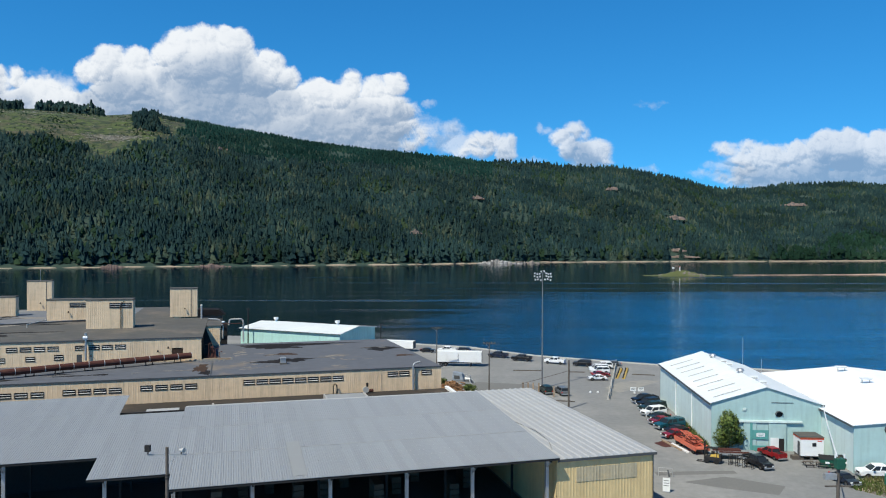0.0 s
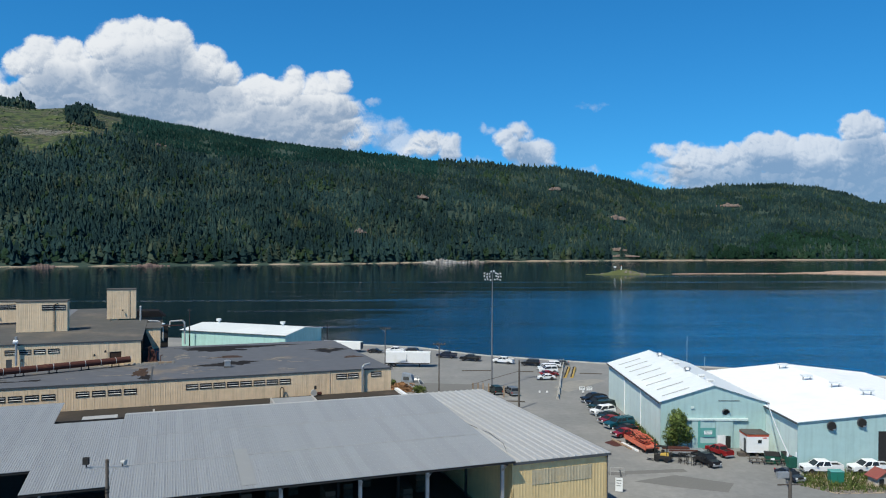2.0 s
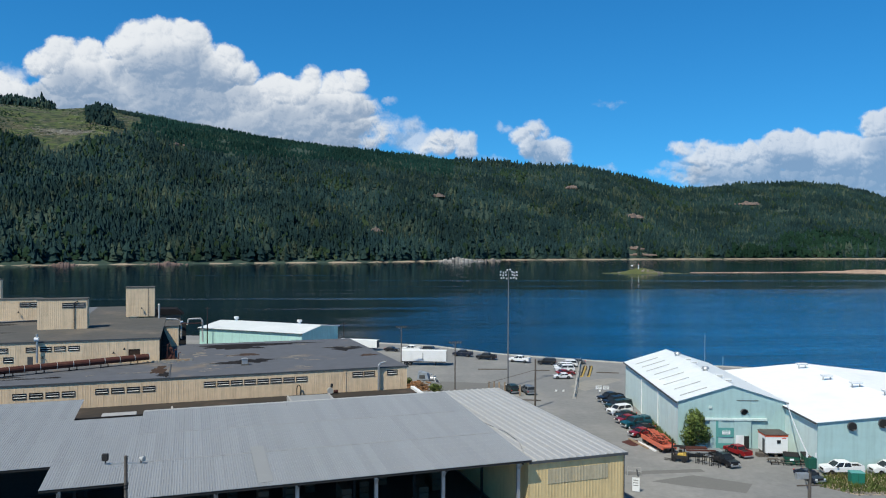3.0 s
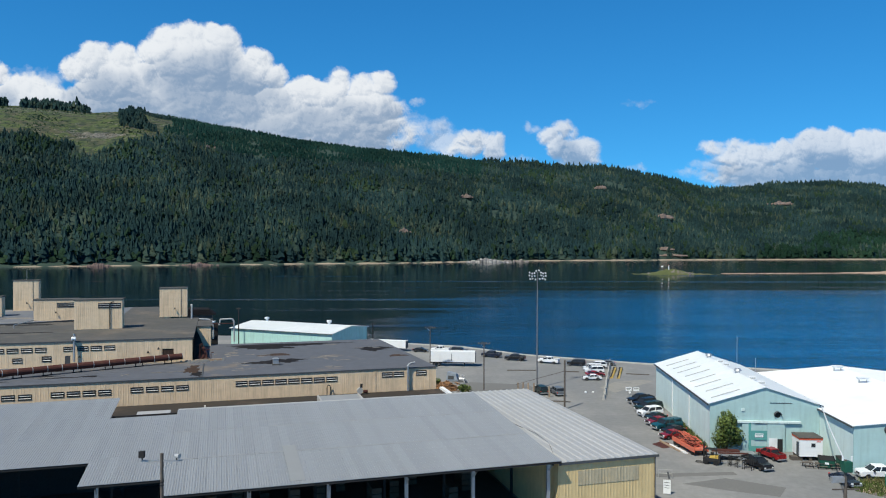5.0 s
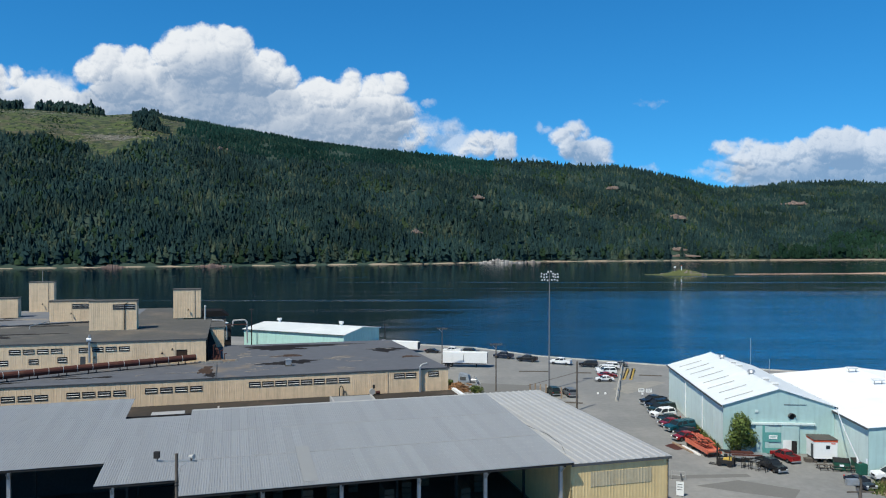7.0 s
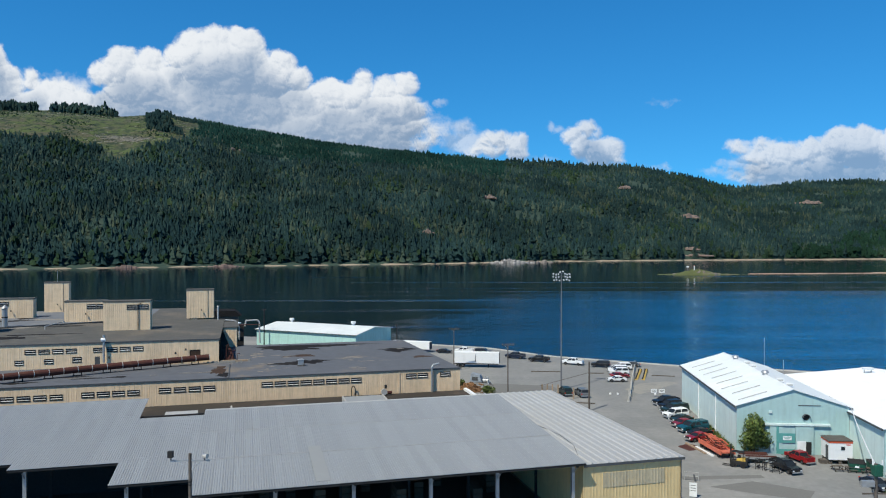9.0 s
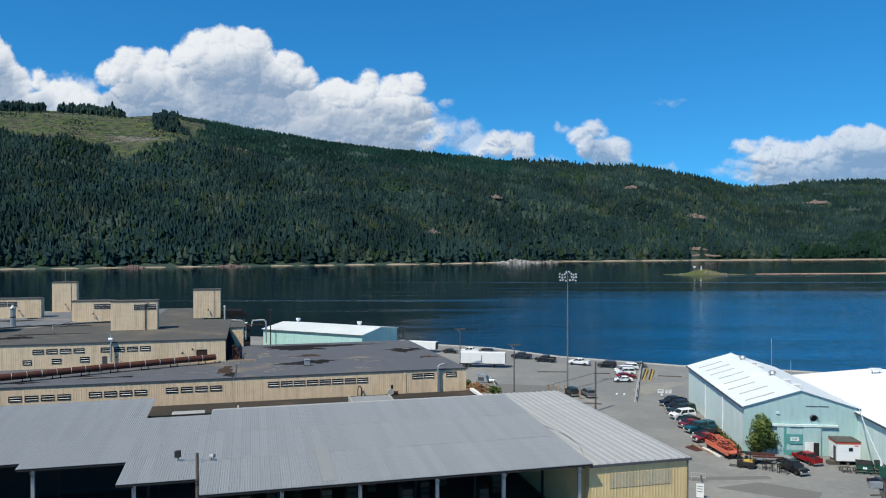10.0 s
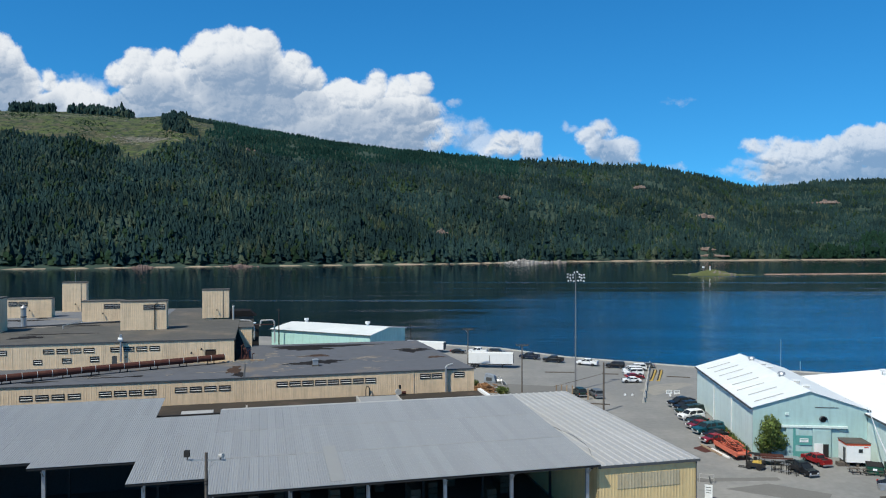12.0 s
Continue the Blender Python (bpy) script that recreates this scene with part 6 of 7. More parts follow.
        part("tail_light", shared((kind, "tail", y), lambda: mesh_of("tail_light", G().box(tail - 0.02, tail + 0.1, y * h * 0.84 - 0.1, y * h * 0.84 + 0.1, 0.75, 1.0), M["red"])), M["red"], car, "red tail light")
        part("mirror", shared((kind, "mirror", y), lambda: mesh_of("mirror", G().box(x0 - 0.55, x0 - 0.35, y * (h + 0.13) - 0.11, y * (h + 0.13) + 0.11, bz + 0.02, bz + 0.24), M["black"])), M["black"], car)
    part("grille", shared((kind, "grille"), lambda: mesh_of("grille", G().box(nose - 0.1, nose + 0.012, -h * 0.52, h * 0.52, 0.64, 0.90), M["black"])), M["black"], car, "dark grille")
    for x, nm in ((nose - 0.02, "front_bumper"), (tail + 0.02, "rear_bumper")):
        part(nm, shared((kind, nm), lambda: mesh_of(nm, G().box(x - 0.1, x + 0.1, -h * 0.94, h * 0.94, 0.40, 0.60), M["steel"])), M["steel"], car, "chrome bumper" if kind == "pickup" else "")
    for wx in s["wheels"]:
        for y in (-1, 1):
            wheel = part("wheel", shared("tyre", lambda: mesh_of("tyre", G().tube((0, -0.12, 0), (0, 0.12, 0), 0.37, k=18), M["tyre"])), M["tyre"], car, at=pose(wx, y * (h - 0.13), 0.37))
            part("rim", shared("rim", lambda: mesh_of("rim", G().tube((0, -0.13, 0), (0, 0.13, 0), 0.2, 0.2, 12), M["rim"])), M["rim"], wheel)
    return car


ROW = "vehicles parked along the water"
for kind, colour, label, cat, x, y, turn in (
        ("sedan", "black", "black car parked by the water beyond the trailer", "car", 4.5, 226, -15),
        ("pickup", "white", "white pickup parked behind the white trailer", "pickup", 10.4, 225.4, 165),
        ("suv", "black", "black SUV parked behind the white trailer", "car", 16.0, 223.4, -17),
        ("pickup", "navy", "dark blue pickup parked along the water", "pickup", 24.7, 215.3, 157),
        ("pickup", "black", "black pickup parked along the water", "pickup", 30.7, 209.4, 157),
        ("pickup", "white", "white crew cab pickup parked along the water", "pickup", 39.2, 204.2, 152),
        ("suv", "black", "black SUV parked along the water", "car", 45.9, 200.2, 160)):
    vehicle(kind, colour, label, cat, pose(x, y, 0, 0, 0, turn), ROW)
GROUP = "vehicles grouped in the middle of the yard"
for kind, colour, label, cat, x, y, turn in (
        ("suv", "white", "white SUV in the yard group", "car", 50.6, 196.2, 176), ("sedan", "grey", "dark grey car at the back of the yard group", "car", 54.2, 200.5, 170),
        ("van", "white", "white minivan in the yard group", "van", 48.4, 192.3, 176), ("suv", "white", "white SUV with dark windows in the yard group", "car", 47.9, 188.9, 178),
        ("sedan", "red", "bright red car beside white cars", "car", 47.0, 184.2, 2), ("sedan", "white", "small white car in front of the red one", "car", 45.0, 179.6, 180)):
    vehicle(kind, colour, label, cat, pose(x, y, 0, 0, 0, turn), GROUP)
vehicle("suv", "grey", "dark grey SUV by the gate posts", "car", pose(33.2, 163.0, 0, 0, 0, 98))
vehicle("suv", "green", "dark SUV behind the gate posts", "car", pose(29.9, 164.5, 0, 0, 0, 98))
WALL = "vehicles parked along the blue warehouse"
for kind, colour, label, cat, x, y, canopy in (
        ("pickup", "black", "black pickup nosed out from the blue warehouse", "pickup", 48.9, 154.0, False), ("suv", "black", "black SUV nosed out from the blue warehouse", "car", 48.6, 150.4, False),
        ("pickup", "green", "black-green pickup with a canopy by the warehouse", "pickup", 48.2, 146.6, True), ("suv", "white", "large white SUV by the blue warehouse", "car", 47.2, 142.8, False),
        ("sedan", "green", "dark green car by the blue warehouse", "car", 47.0, 139.2, False), ("sedan", "maroon", "maroon car by the blue warehouse", "car", 46.3, 136.0, False),
        ("pickup", "teal", "teal pickup with a canopy by the blue warehouse", "pickup", 46.9, 132.6, True), ("sedan", "black", "dark car tucked behind the red one", "car", 46.9, 129.3, False),
        ("sedan", "red", "red car by the blue warehouse", "car", 45.6, 126.4, False)):
    vehicle(kind, colour, label, cat, pose(x, y, 0, 0, 0, 200), WALL, canopy)
vehicle("pickup", "black", "black pickup in front of the steel racks", "pickup", pose(52.5, 109.6, 0, 0, 0, -76) @ Matrix.Diagonal((0.88, 0.88, 0.9, 1)))
vehicle("pickup", "red", "red pickup beside the site office", "pickup", pose(56.9, 114.2, 0, 0, 0, 104) @ Matrix.Diagonal((0.84, 0.86, 0.86, 1)))
vehicle("pickup", "white", "white crew cab pickup by the warehouse wall", "pickup", FC @ pose(56.1, 110.6, 0, 0, 0, 180))
vehicle("pickup", "white", "white pickup with a sunroof by the warehouse wall", "pickup", FC @ pose(63.2, 110.7, 0, 0, 0, 182))
vehicle("sedan", "navy", "dark blue car beside the utility pole", "car", pose(61.2, 101.6, 0, 0, 0, -82))


def box_trailer(at, length, label):
    t = thing("box_trailer", label, "trailer", at, group="white box trailers")
    part("box", G().box(0, length, -1.25, 1.25, 1.15, 4.0), M["white"], t, bevel=0.04)
    # thin dark strip painted in for a light pole's shadow on the side
    part("side_door_frame", G().box(length * 0.48, length * 0.49, -1.28, -1.25, 1.5, 3.4), M["trim"], t)
    part("rear_door", G().box(length + 0.002, length + 0.06, -1.2, 1.2, 1.2, 3.95), M["trim"], t, "dark trailer end")
    part("chassis", G().box(0.3, length - 0.3, -0.9, 0.9, 0.85, 1.14), M["dark"], t)
    part("landing_leg", G().box(length - 3.0, length - 2.8, -0.9, -0.7, 0.0, 0.84), M["dark"], t)
    part("landing_leg", G().box(length - 3.0, length - 2.8, 0.7, 0.9, 0.0, 0.84), M["dark"], t)
    for x in (1.3, 2.5):
        for y in (-1.05, 1.05):
            wheel = part("wheel", G().tube((x, y - 0.18, 0.5), (x, y + 0.18, 0.5), 0.5, k=18), M["tyre"], t)
            part("rim", G().tube((x, y - 0.19, 0.5), (x, y + 0.19, 0.5), 0.27, k=12), M["rim"], wheel)
    return t


box_trailer(pose(6.6, 201.9, 0, 0, 0, -8), 12.2, "long white box trailer standing in the yard")
box_trailer(pose(-11.2, 231.5, 0, 0, 0, -18) @ Matrix.Diagonal((1, 1, 0.78, 1)), 12.2, "white box trailer behind the mill roof")


# ---- poles and lights ----
def pole(name, label, x, y, top, r0, r1, material):
    p = thing(name, label, "pole", pose(x, y, 0))
    part("shaft", G().tube((0, 0, 0), (0, 0, top), r0, r1, 12), material, p)
    return p


mast = pole("high_mast_light", "tall steel mast with three rows of white floodlights", 29.95, 169.9, 26.6, 0.2, 0.08, M["mast"])
HEAD = ((25.0, (-1.6, -1.05, -0.35, 0.4, 1.05, 1.65)), (25.7, (-1.8, -1.2, -0.55, 0.75, 1.25, 1.8)), (26.35, (-1.75, -1.15, -0.6, 0.65, 1.15, 1.7)), (26.85, (-0.25, 0.2)))
for z, lamps in HEAD:
    part("lamp_bar", G().box(min(lamps) - 0.1, max(lamps) + 0.1, -0.03, 0.03, z - 0.03, z + 0.03), M["mast"], mast)
    for k, x in enumerate(lamps):
        dz, y = 0.10 * ((k * 7 + int(z * 10)) % 3 - 1), -0.12 - 0.10 * (k % 2)
        part("floodlight", G().tube((x, y + 0.12, z + dz + 0.05), (x + 0.13 * (1 if x > 0 else -1), y - 0.22, z + dz - 0.12), 0.08, 0.19, 10), M["white"], mast, "white floodlight")
for z in (6, 12, 18):
    part("sleeve", G().tube((0, 0, z), (0, 0, z + 0.3), 0.28 - z * 0.006, k=12), M["mast"], mast)
part("base", G().tube((0, 0, 0), (0, 0, 0.6), 0.6, k=14), M["concrete"], mast)
for x, y, top, turn in ((17.05, 162.5, 11.6, 12), (6.4, 195.0, 11.2, 12)):
    lp = pole("yard_light_pole", "dark wooden yard pole with a crossarm of floodlights", x, y, top, 0.15, 0.11, M["wood_pole"])
    lp["group"] = "yard light poles"
    part("crossarm", G().box(-1.3, 1.3, -0.07, 0.07, top - 0.45, top - 0.3), M["wood_pole"], lp)
    for q in (-1.2, -0.5, 0.5, 1.2):
        part("floodlight", G().solid([(q - 0.15, -0.35, top - 0.28), (q + 0.15, -0.35, top - 0.28), (q + 0.15, -0.25, top + 0.0), (q - 0.15, -0.25, top + 0.0)], [(q - 0.1, 0.0, top - 0.24), (q + 0.1, 0.0, top - 0.24), (q + 0.1, 0.04, top - 0.05), (q - 0.1, 0.04, top - 0.05)]), M["wood_pole"], lp, "dark floodlight")
    part("brace", G().tube((-0.8, 0, top - 0.4), (0, -0.1, top - 1.2), 0.03), M["steel"], lp)
np2 = pole("timber_pole", "short weathered timber pole in the yard", 31.85, 148.9, 9.8, 0.2, 0.16, M["wood_pole"])
part("strut", G().tube((-0.1, 0, 7.6), (-7.5, 15.5, 2.0), 0.05), M["wood_pole"], np2, "long sagging stay")
near = pole("flood_pole", "grey timber pole with a crossarm and two floodlights", -22.3, 70.4, 14.1, 0.19, 0.15, M["wood_pole"])
part("crossarm", G().box(-1.85, 1.85, -0.06, 0.06, 13.35, 13.48), M["steel"], near)
part("brace", G().tube((0.15, -0.1, 12.6), (1.0, -0.08, 13.38), 0.03), M["steel"], near)
part("brace", G().tube((-0.15, -0.1, 12.9), (-1.5, -0.08, 13.38), 0.02), M["steel"], near)
fl = part("floodlight", G().box(-2.0, -1.52, -0.35, 0.05, 13.75, 14.35), M["dark"], near, "dark square floodlight")
part("yoke", G().box(-1.8, -1.72, -0.1, 0.0, 13.48, 13.75), M["dark"], fl)
fr = part("floodlight", G().tube((1.2, 0.0, 13.85), (1.65, -0.2, 13.85), 0.14, 0.24, 14), M["galv_roof"], near, "white round floodlight")
part("yoke", G().box(1.3, 1.4, -0.1, 0.0, 13.48, 13.75), M["dark"], fr)
for z in (11.4, 11.1):
    part("clamp", G().tube((0, 0, z), (0, 0, z + 0.12), 0.2, k=12), M["dark"], near)

post = pole("utility_pole", "grey timber utility pole with a green transformer on top", 42.2, 70.0, 12.9, 0.2, 0.15, M["wood_pole"])
part("transformer", G().box(-0.3, 0.5, -0.4, 0.35, 11.75, 12.8), M["dumpster"], post, "dark green transformer box", bevel=0.08)
part("meter_box", G().box(-1.45, -0.25, -0.3, 0.1, 10.75, 11.35), M["steel"], post, "grey switch box", bevel=0.04)
part("insulator", G().tube((0.6, 0, 12.8), (0.6, 0, 13.2), 0.08), M["white"], post)
part("insulator", G().tube((-0.3, 0, 12.8), (-0.3, 0, 13.2), 0.08), M["white"], post)
part("crossarm", G().box(-1.3, 1.3, -0.06, 0.06, 10.0, 10.12), M["wood_pole"], post)
part("service_cable", G().path([(24.1, 46.6, 7.5), (18.0, 34.9, 8.6), (12.0, 23.3, 9.8), (6.0, 11.6, 11.1), (0.0, 0.0, 12.6)], 0.07, 8), M["white"], post, "thick pale service cable to the warehouse corner")
for top, x, y in ((9.7, 83.2, 185), (4.2, 88.0, 185)):
    pole("shore_mast", "thin white mast at the water's edge", x, y, top, 0.08, 0.05, M["steel"])
for x, y, top in ((-10.2, 236, 7.8), (-49.5, 226, 13.5)):
    dp = pole("dock_pole", "dark timber pole beside the mint warehouse", x, y, top, 0.2, 0.15, M["dark"])
    part("crossarm", G().box(-0.7, 0.7, -0.05, 0.05, top - 0.5, top - 0.38), M["wood_pole"], dp)


# ---- yard furniture ----
a, b = Vector((42.0, 156.8, 0)), Vector((56.6, 205.5, 0))
barrier_mesh = mesh_of("concrete_barrier", G().side([(-0.34, 0), (0.34, 0), (0.34, 0.12), (0.16, 0.4), (0.10, 0.95), (-0.10, 0.95), (-0.16, 0.4), (-0.34, 0.12)], -1.75, 1.75), M["concrete"])
for k in range(13):
    c = a.lerp(b, (k + 0.5) / 13)
    ob = new("concrete_barrier", barrier_mesh)
    ob.matrix_basis = pose(c.x + random.uniform(-0.1, 0.1), c.y, 0, 0, 0, -16.7 + random.uniform(-2, 2))
    tagged(ob, "grey concrete road barrier in a long row", "barrier", "row of concrete barriers")
for x0, y0, x1, y1 in ((50.3, 181.6, 54.8, 194.2), (51.9, 181.2, 56.3, 194.0)):
    d = Vector((x1 - x0, y1 - y0, 0))
    r = thing("loading_ramp_beam", "yellow steel ramp beam lying on the yard", "ramp", pose(x0, y0, 0, 0, 0, math.degrees(math.atan2(d.y, d.x))), group="pair of yellow ramps")
    part("beam", G().solid([(0, -0.42, 0), (d.length, -0.42, 0), (d.length, 0.42, 0), (0, 0.42, 0)], [(0, -0.36, 0.1), (d.length, -0.36, 0.6), (d.length, 0.36, 0.6), (0, 0.36, 0.1)]), M["yellow_paint"], r)
    part("tread", G().solid([(0.4, 0.02, 0.14), (d.length - 0.3, 0.02, 0.605), (d.length - 0.3, 0.34, 0.605), (0.4, 0.34, 0.14)], [(0.4, 0.02, 0.16), (d.length - 0.3, 0.02, 0.63), (d.length - 0.3, 0.34, 0.63), (0.4, 0.34, 0.16)]), M["black"], r, "black tread strip")
    part("foot", G().box(d.length - 0.5, d.length - 0.2, -0.45, 0.45, 0, 0.6), M["dark"], r)
for x, y in ((48.6, 161.5), (50.2, 161.2)):
    s = thing("yard_sign", "small white sign board on a post with unreadable bars", "sign", pose(x, y, 0), group="small yard signs")
    part("post", G().tube((0, 0, 0), (0, 0, 1.4), 0.05), M["steel"], s)
    bd = part("board", G().box(-0.65, 0.65, -0.08, -0.04, 1.0, 1.8), M["white"], s)
    part("line", G().box(-0.5, 0.5, -0.09, -0.082, 1.5, 1.6), M["trim"], bd)
    part("line", G().box(-0.4, 0.35, -0.09, -0.082, 1.25, 1.33), M["trim"], bd)
for x, y in ((39.9, 164.6), (41.5, 164.4), (49.6, 163.8), (52.8, 201), (53.8, 202)):
    s = thing("bollard", "short white bollard on the yard", "bollard", pose(x, y, 0), group="white bollards")
    part("post", G().tube((0, 0, 0), (0, 0, 0.32), 0.24, k=12), M["white"], s)
    part("cap", G().tube((0, 0, 0.32), (0, 0, 0.4), 0.16, 0.06, 12), M["white"], s)
for x, y in ((24.8, 164.5), (25.9, 164.3), (27.0, 164.1), (30.9, 160.2), (28.2, 163.8)):
    s = thing("gate_post", "pale timber gate post", "post", pose(x, y, 0), group="gate posts")
    part("post", G().box(-0.14, 0.14, -0.14, 0.14, 0, 2.3), M["timber"], s)
    part("cap", G().box(-0.17, 0.17, -0.17, 0.17, 2.3, 2.36), M["timber"], s)
for x, y, turn, ln in ((32.2, 155.6, -14, 4.6), (58.4, 186.4, -15, 5.6), (42.4, 190.5, -6, 4.0), (30.0, 193.0, -4, 7.5)):
    s = thing("timber_baulk", "grey-brown timber baulk lying on the yard", "timber", pose(x, y, 0, 0, 0, turn), group="loose timber baulks")
    part("baulk", G().box(-ln / 2, ln / 2, -0.14, 0.14, 0, 0.2), M["wood_pole"], s, bevel=0.02)

# scrap heap by the mill corner
heap = thing("scrap_heap", "heap of broken brown timber and scrap by the mill corner", "scrap heap", pose(9.3, 170.6, 0))
hg = G()
for k in range(150):
    x, y = random.gauss(0, 1.3), random.gauss(0, 2.0)
    z = max(0.05, 1.5 - 0.5 * abs(x) - 0.3 * abs(y)) * random.random()
    d = Vector((random.uniform(-1, 1), random.uniform(-1, 1), random.uniform(-0.3, 0.3))).normalized() * random.uniform(0.4, 1.2)
    hg.tube((x - d.x, y - d.y, z + 0.15), (x + d.x, y + d.y, z + 0.15 + d.z), random.uniform(0.06, 0.16), k=5)
part("scrap", hg, M["debris"], heap)["kind"] = "stuff"
part("mound", G().tube((0, 0, 0), (0, 0, 0.7), 2.4, 0.7, 12), M["debris"], heap)
junk_paint = surface("dull_blue_grey_paint", (0.24, 0.28, 0.33), (0.17, 0.18, 0.20), big=0.6, var=0.25)
junk = thing("scrap_machine", "grey-blue scrapped machine frame in the yard", "machine", pose(11.9, 177.0, 0, 0, 0, -20))
part("hood", G().solid([(-2.2, -1.0, 0.6), (0.8, -1.0, 0.6), (0.8, 1.0, 0.6), (-2.2, 1.0, 0.6)], [(-1.9, -0.8, 2.6), (0.2, -0.8, 2.2), (0.2, 0.8, 2.2), (-1.9, 0.8, 2.6)]), junk_paint, junk, bevel=0.05)
part("panel", G().box(-1.6, -0.2, -1.04, -1.005, 1.0, 1.8), M["trim"], junk, "dark panel")
part("skid", G().box(-2.6, 2.4, -1.1, -0.9, 0, 0.5).box(-2.6, 2.4, 0.9, 1.1, 0, 0.5), M["steel"], junk)
part("tank", G().tube((0.9, 0.0, 0.9), (2.2, 0.0, 0.9), 0.55, k=14), M["steel"], junk, "grey tank")
part("arm", G().tube((1.6, 0, 1.9), (3.4, -0.6, 0.2), 0.1).tube((1.2, -0.5, 2.0), (2.8, -1.4, 0.1), 0.1).tube((0.6, -0.7, 2.3), (2.4, -0.6, 1.9), 0.08), M["steel"], junk)

# trailers, racks and the site office in front of the blue warehouse
flat = thing("orange_flatbed", "orange-red flatbed trailer loaded with steel frames", "trailer", pose(46.0, 119.3, 0, 0, 0, -84) @ Matrix.Diagonal((1.12, 1.0, 1.05, 1)))
part("deck", G().box(-3.4, 3.4, -1.2, 1.2, 0.85, 1.05), M["orange"], flat)
for y in (-1.15, 1.15):
    part("rail", G().box(-3.4, 3.4, y - 0.07, y + 0.07, 0.6, 1.25), M["orange"], flat)
for k in range(12):
    ln, q = random.uniform(1.8, 4.6), random.gauss(0, 12)
    fg = G().box(-ln / 2, ln / 2, -0.5, -0.4, 0, 0.12).box(-ln / 2, ln / 2, 0.4, 0.5, 0, 0.12)
    for m in range(4):
        x = -ln / 2 + ln * m / 3.3
        fg.box(x, x + 0.1, -0.4, 0.4, 0.01, 0.11)
    part("steel_frame", fg, M["orange"] if k % 3 else M["rust"], flat, at=pose(random.uniform(-1.4, 1.4), random.uniform(-0.5, 0.5), 1.08 + 0.1 * k, random.gauss(0, 4), random.gauss(0, 3), q))
for x in (-2.7, -1.6, 2.4):
    for y in (-1.0, 1.0):
        part("wheel", G().tube((x, y - 0.13, 0.42), (x, y + 0.13, 0.42), 0.42, k=14), M["tyre"], flat)
for k, (x, y, ln) in enumerate(((43.4, 121.4, 6.4), (44.2, 119.6, 5.4))):
    s = thing("white_plank", "pale painted plank lying on the asphalt", "plank", pose(x, y, 0, 0, 0, -81), group="loose planks")
    part("plank", G().box(-ln / 2, ln / 2, -0.17, 0.17, 0, 0.2), M["white"] if k else M["timber"], s)
stain = G()
ring = [(42.6 + (1.5 + 0.3 * math.sin(3 * q)) * math.cos(q), 122.2 + (1.9 + 0.4 * math.sin(2 * q)) * math.sin(q)) for q in (2 * math.pi * k / 20 for k in range(20))]
tagged(new("oil_stain", mesh_of("oil_stain", stain.prism(ring, 0.003, 0.008), M["rust"])), "reddish brown spill on the asphalt", "stain", kind="structure")
patch_ring = [(38.6, 102.6), (45.6, 104.8), (52.2, 100.4), (49.6, 96.9), (44, 99.5)]
tagged(new("asphalt_patch", mesh_of("asphalt_patch", G().prism(patch_ring, 0.003, 0.008), M["tar"])), "darker repaired strip of asphalt", "asphalt patch", kind="structure")
tagged(new("asphalt_patch", mesh_of("asphalt_patch", G().prism([(36, 107.2), (48, 107.6), (48, 106.2), (36, 105.6)], 0.003, 0.008), M["tar"])), "darker repaired strip of asphalt", "asphalt patch", kind="structure")
tagged(new("concrete_pad", mesh_of("concrete_pad", G().prism([(46.5, 164.5), (59.5, 177.6), (57, 179.5), (50, 177), (44.5, 170)], 0.003, 0.008), M["slab"])), "paler concrete slab in the yard", "concrete pad", kind="structure")

tagged(new("asphalt_patch", mesh_of("asphalt_patch", G().prism([(13.3, 166.0), (28.4, 167.6), (29.2, 171.0), (28.6, 174.4), (20, 176.4), (14.2, 177.8)], 0.003, 0.008), M["tar"])), "darker stretch of asphalt by the gate", "asphalt patch", kind="structure")
rail = thing("yard_railing", "thin white pipe railing beside the yellow store", "railing", pose(36.1, 105.4, 0, 0, 0, -15))
for x in (0.0, 1.9):
    part("post", G().tube((x, 0, 0), (x, 0, 1.25), 0.035), M["galv_roof"], rail)
for z in (0.65, 1.22):
    part("bar", G().tube((0, 0, z), (1.9, 0, z), 0.03), M["galv_roof"], rail)
part("leaning_board", G().solid([(1.35, -0.25, 0), (1.6, -0.25, 0), (1.6, -0.2, 0), (1.35, -0.2, 0)], [(1.2, -0.06, 0.95), (1.4, -0.06, 0.95), (1.4, -0.03, 0.95), (1.2, -0.03, 0.95)]), M["trim"], rail, "dark board leaning on the railing")
notice = thing("notice_board", "white notice board with unreadable bars beside the yellow store", "sign", pose(34.9, 98.4, 0, 0, 0, -20))
part("post", G().tube((0, 0.03, 0), (0, 0.03, 0.6), 0.05), M["steel"], notice)
face = part("board", G().box(-0.48, 0.48, -0.05, -0.025, 0.1, 1.95), M["white"], notice)
for z in (1.55, 1.2, 0.85):
    part("line", G().box(-0.34, 0.3, -0.06, -0.052, z, z + 0.08), M["trim"], face)

lift = thing("forklift", "yellow and black forklift truck", "forklift", pose(46.3, 111.7, 0, 0, 0, 150) @ Matrix.Diagonal((0.9, 0.9, 0.9, 1)))
part("chassis", G().box(-1.3, 0.9, -0.65, 0.65, 0.45, 1.1), M["dark"], lift, bevel=0.06)
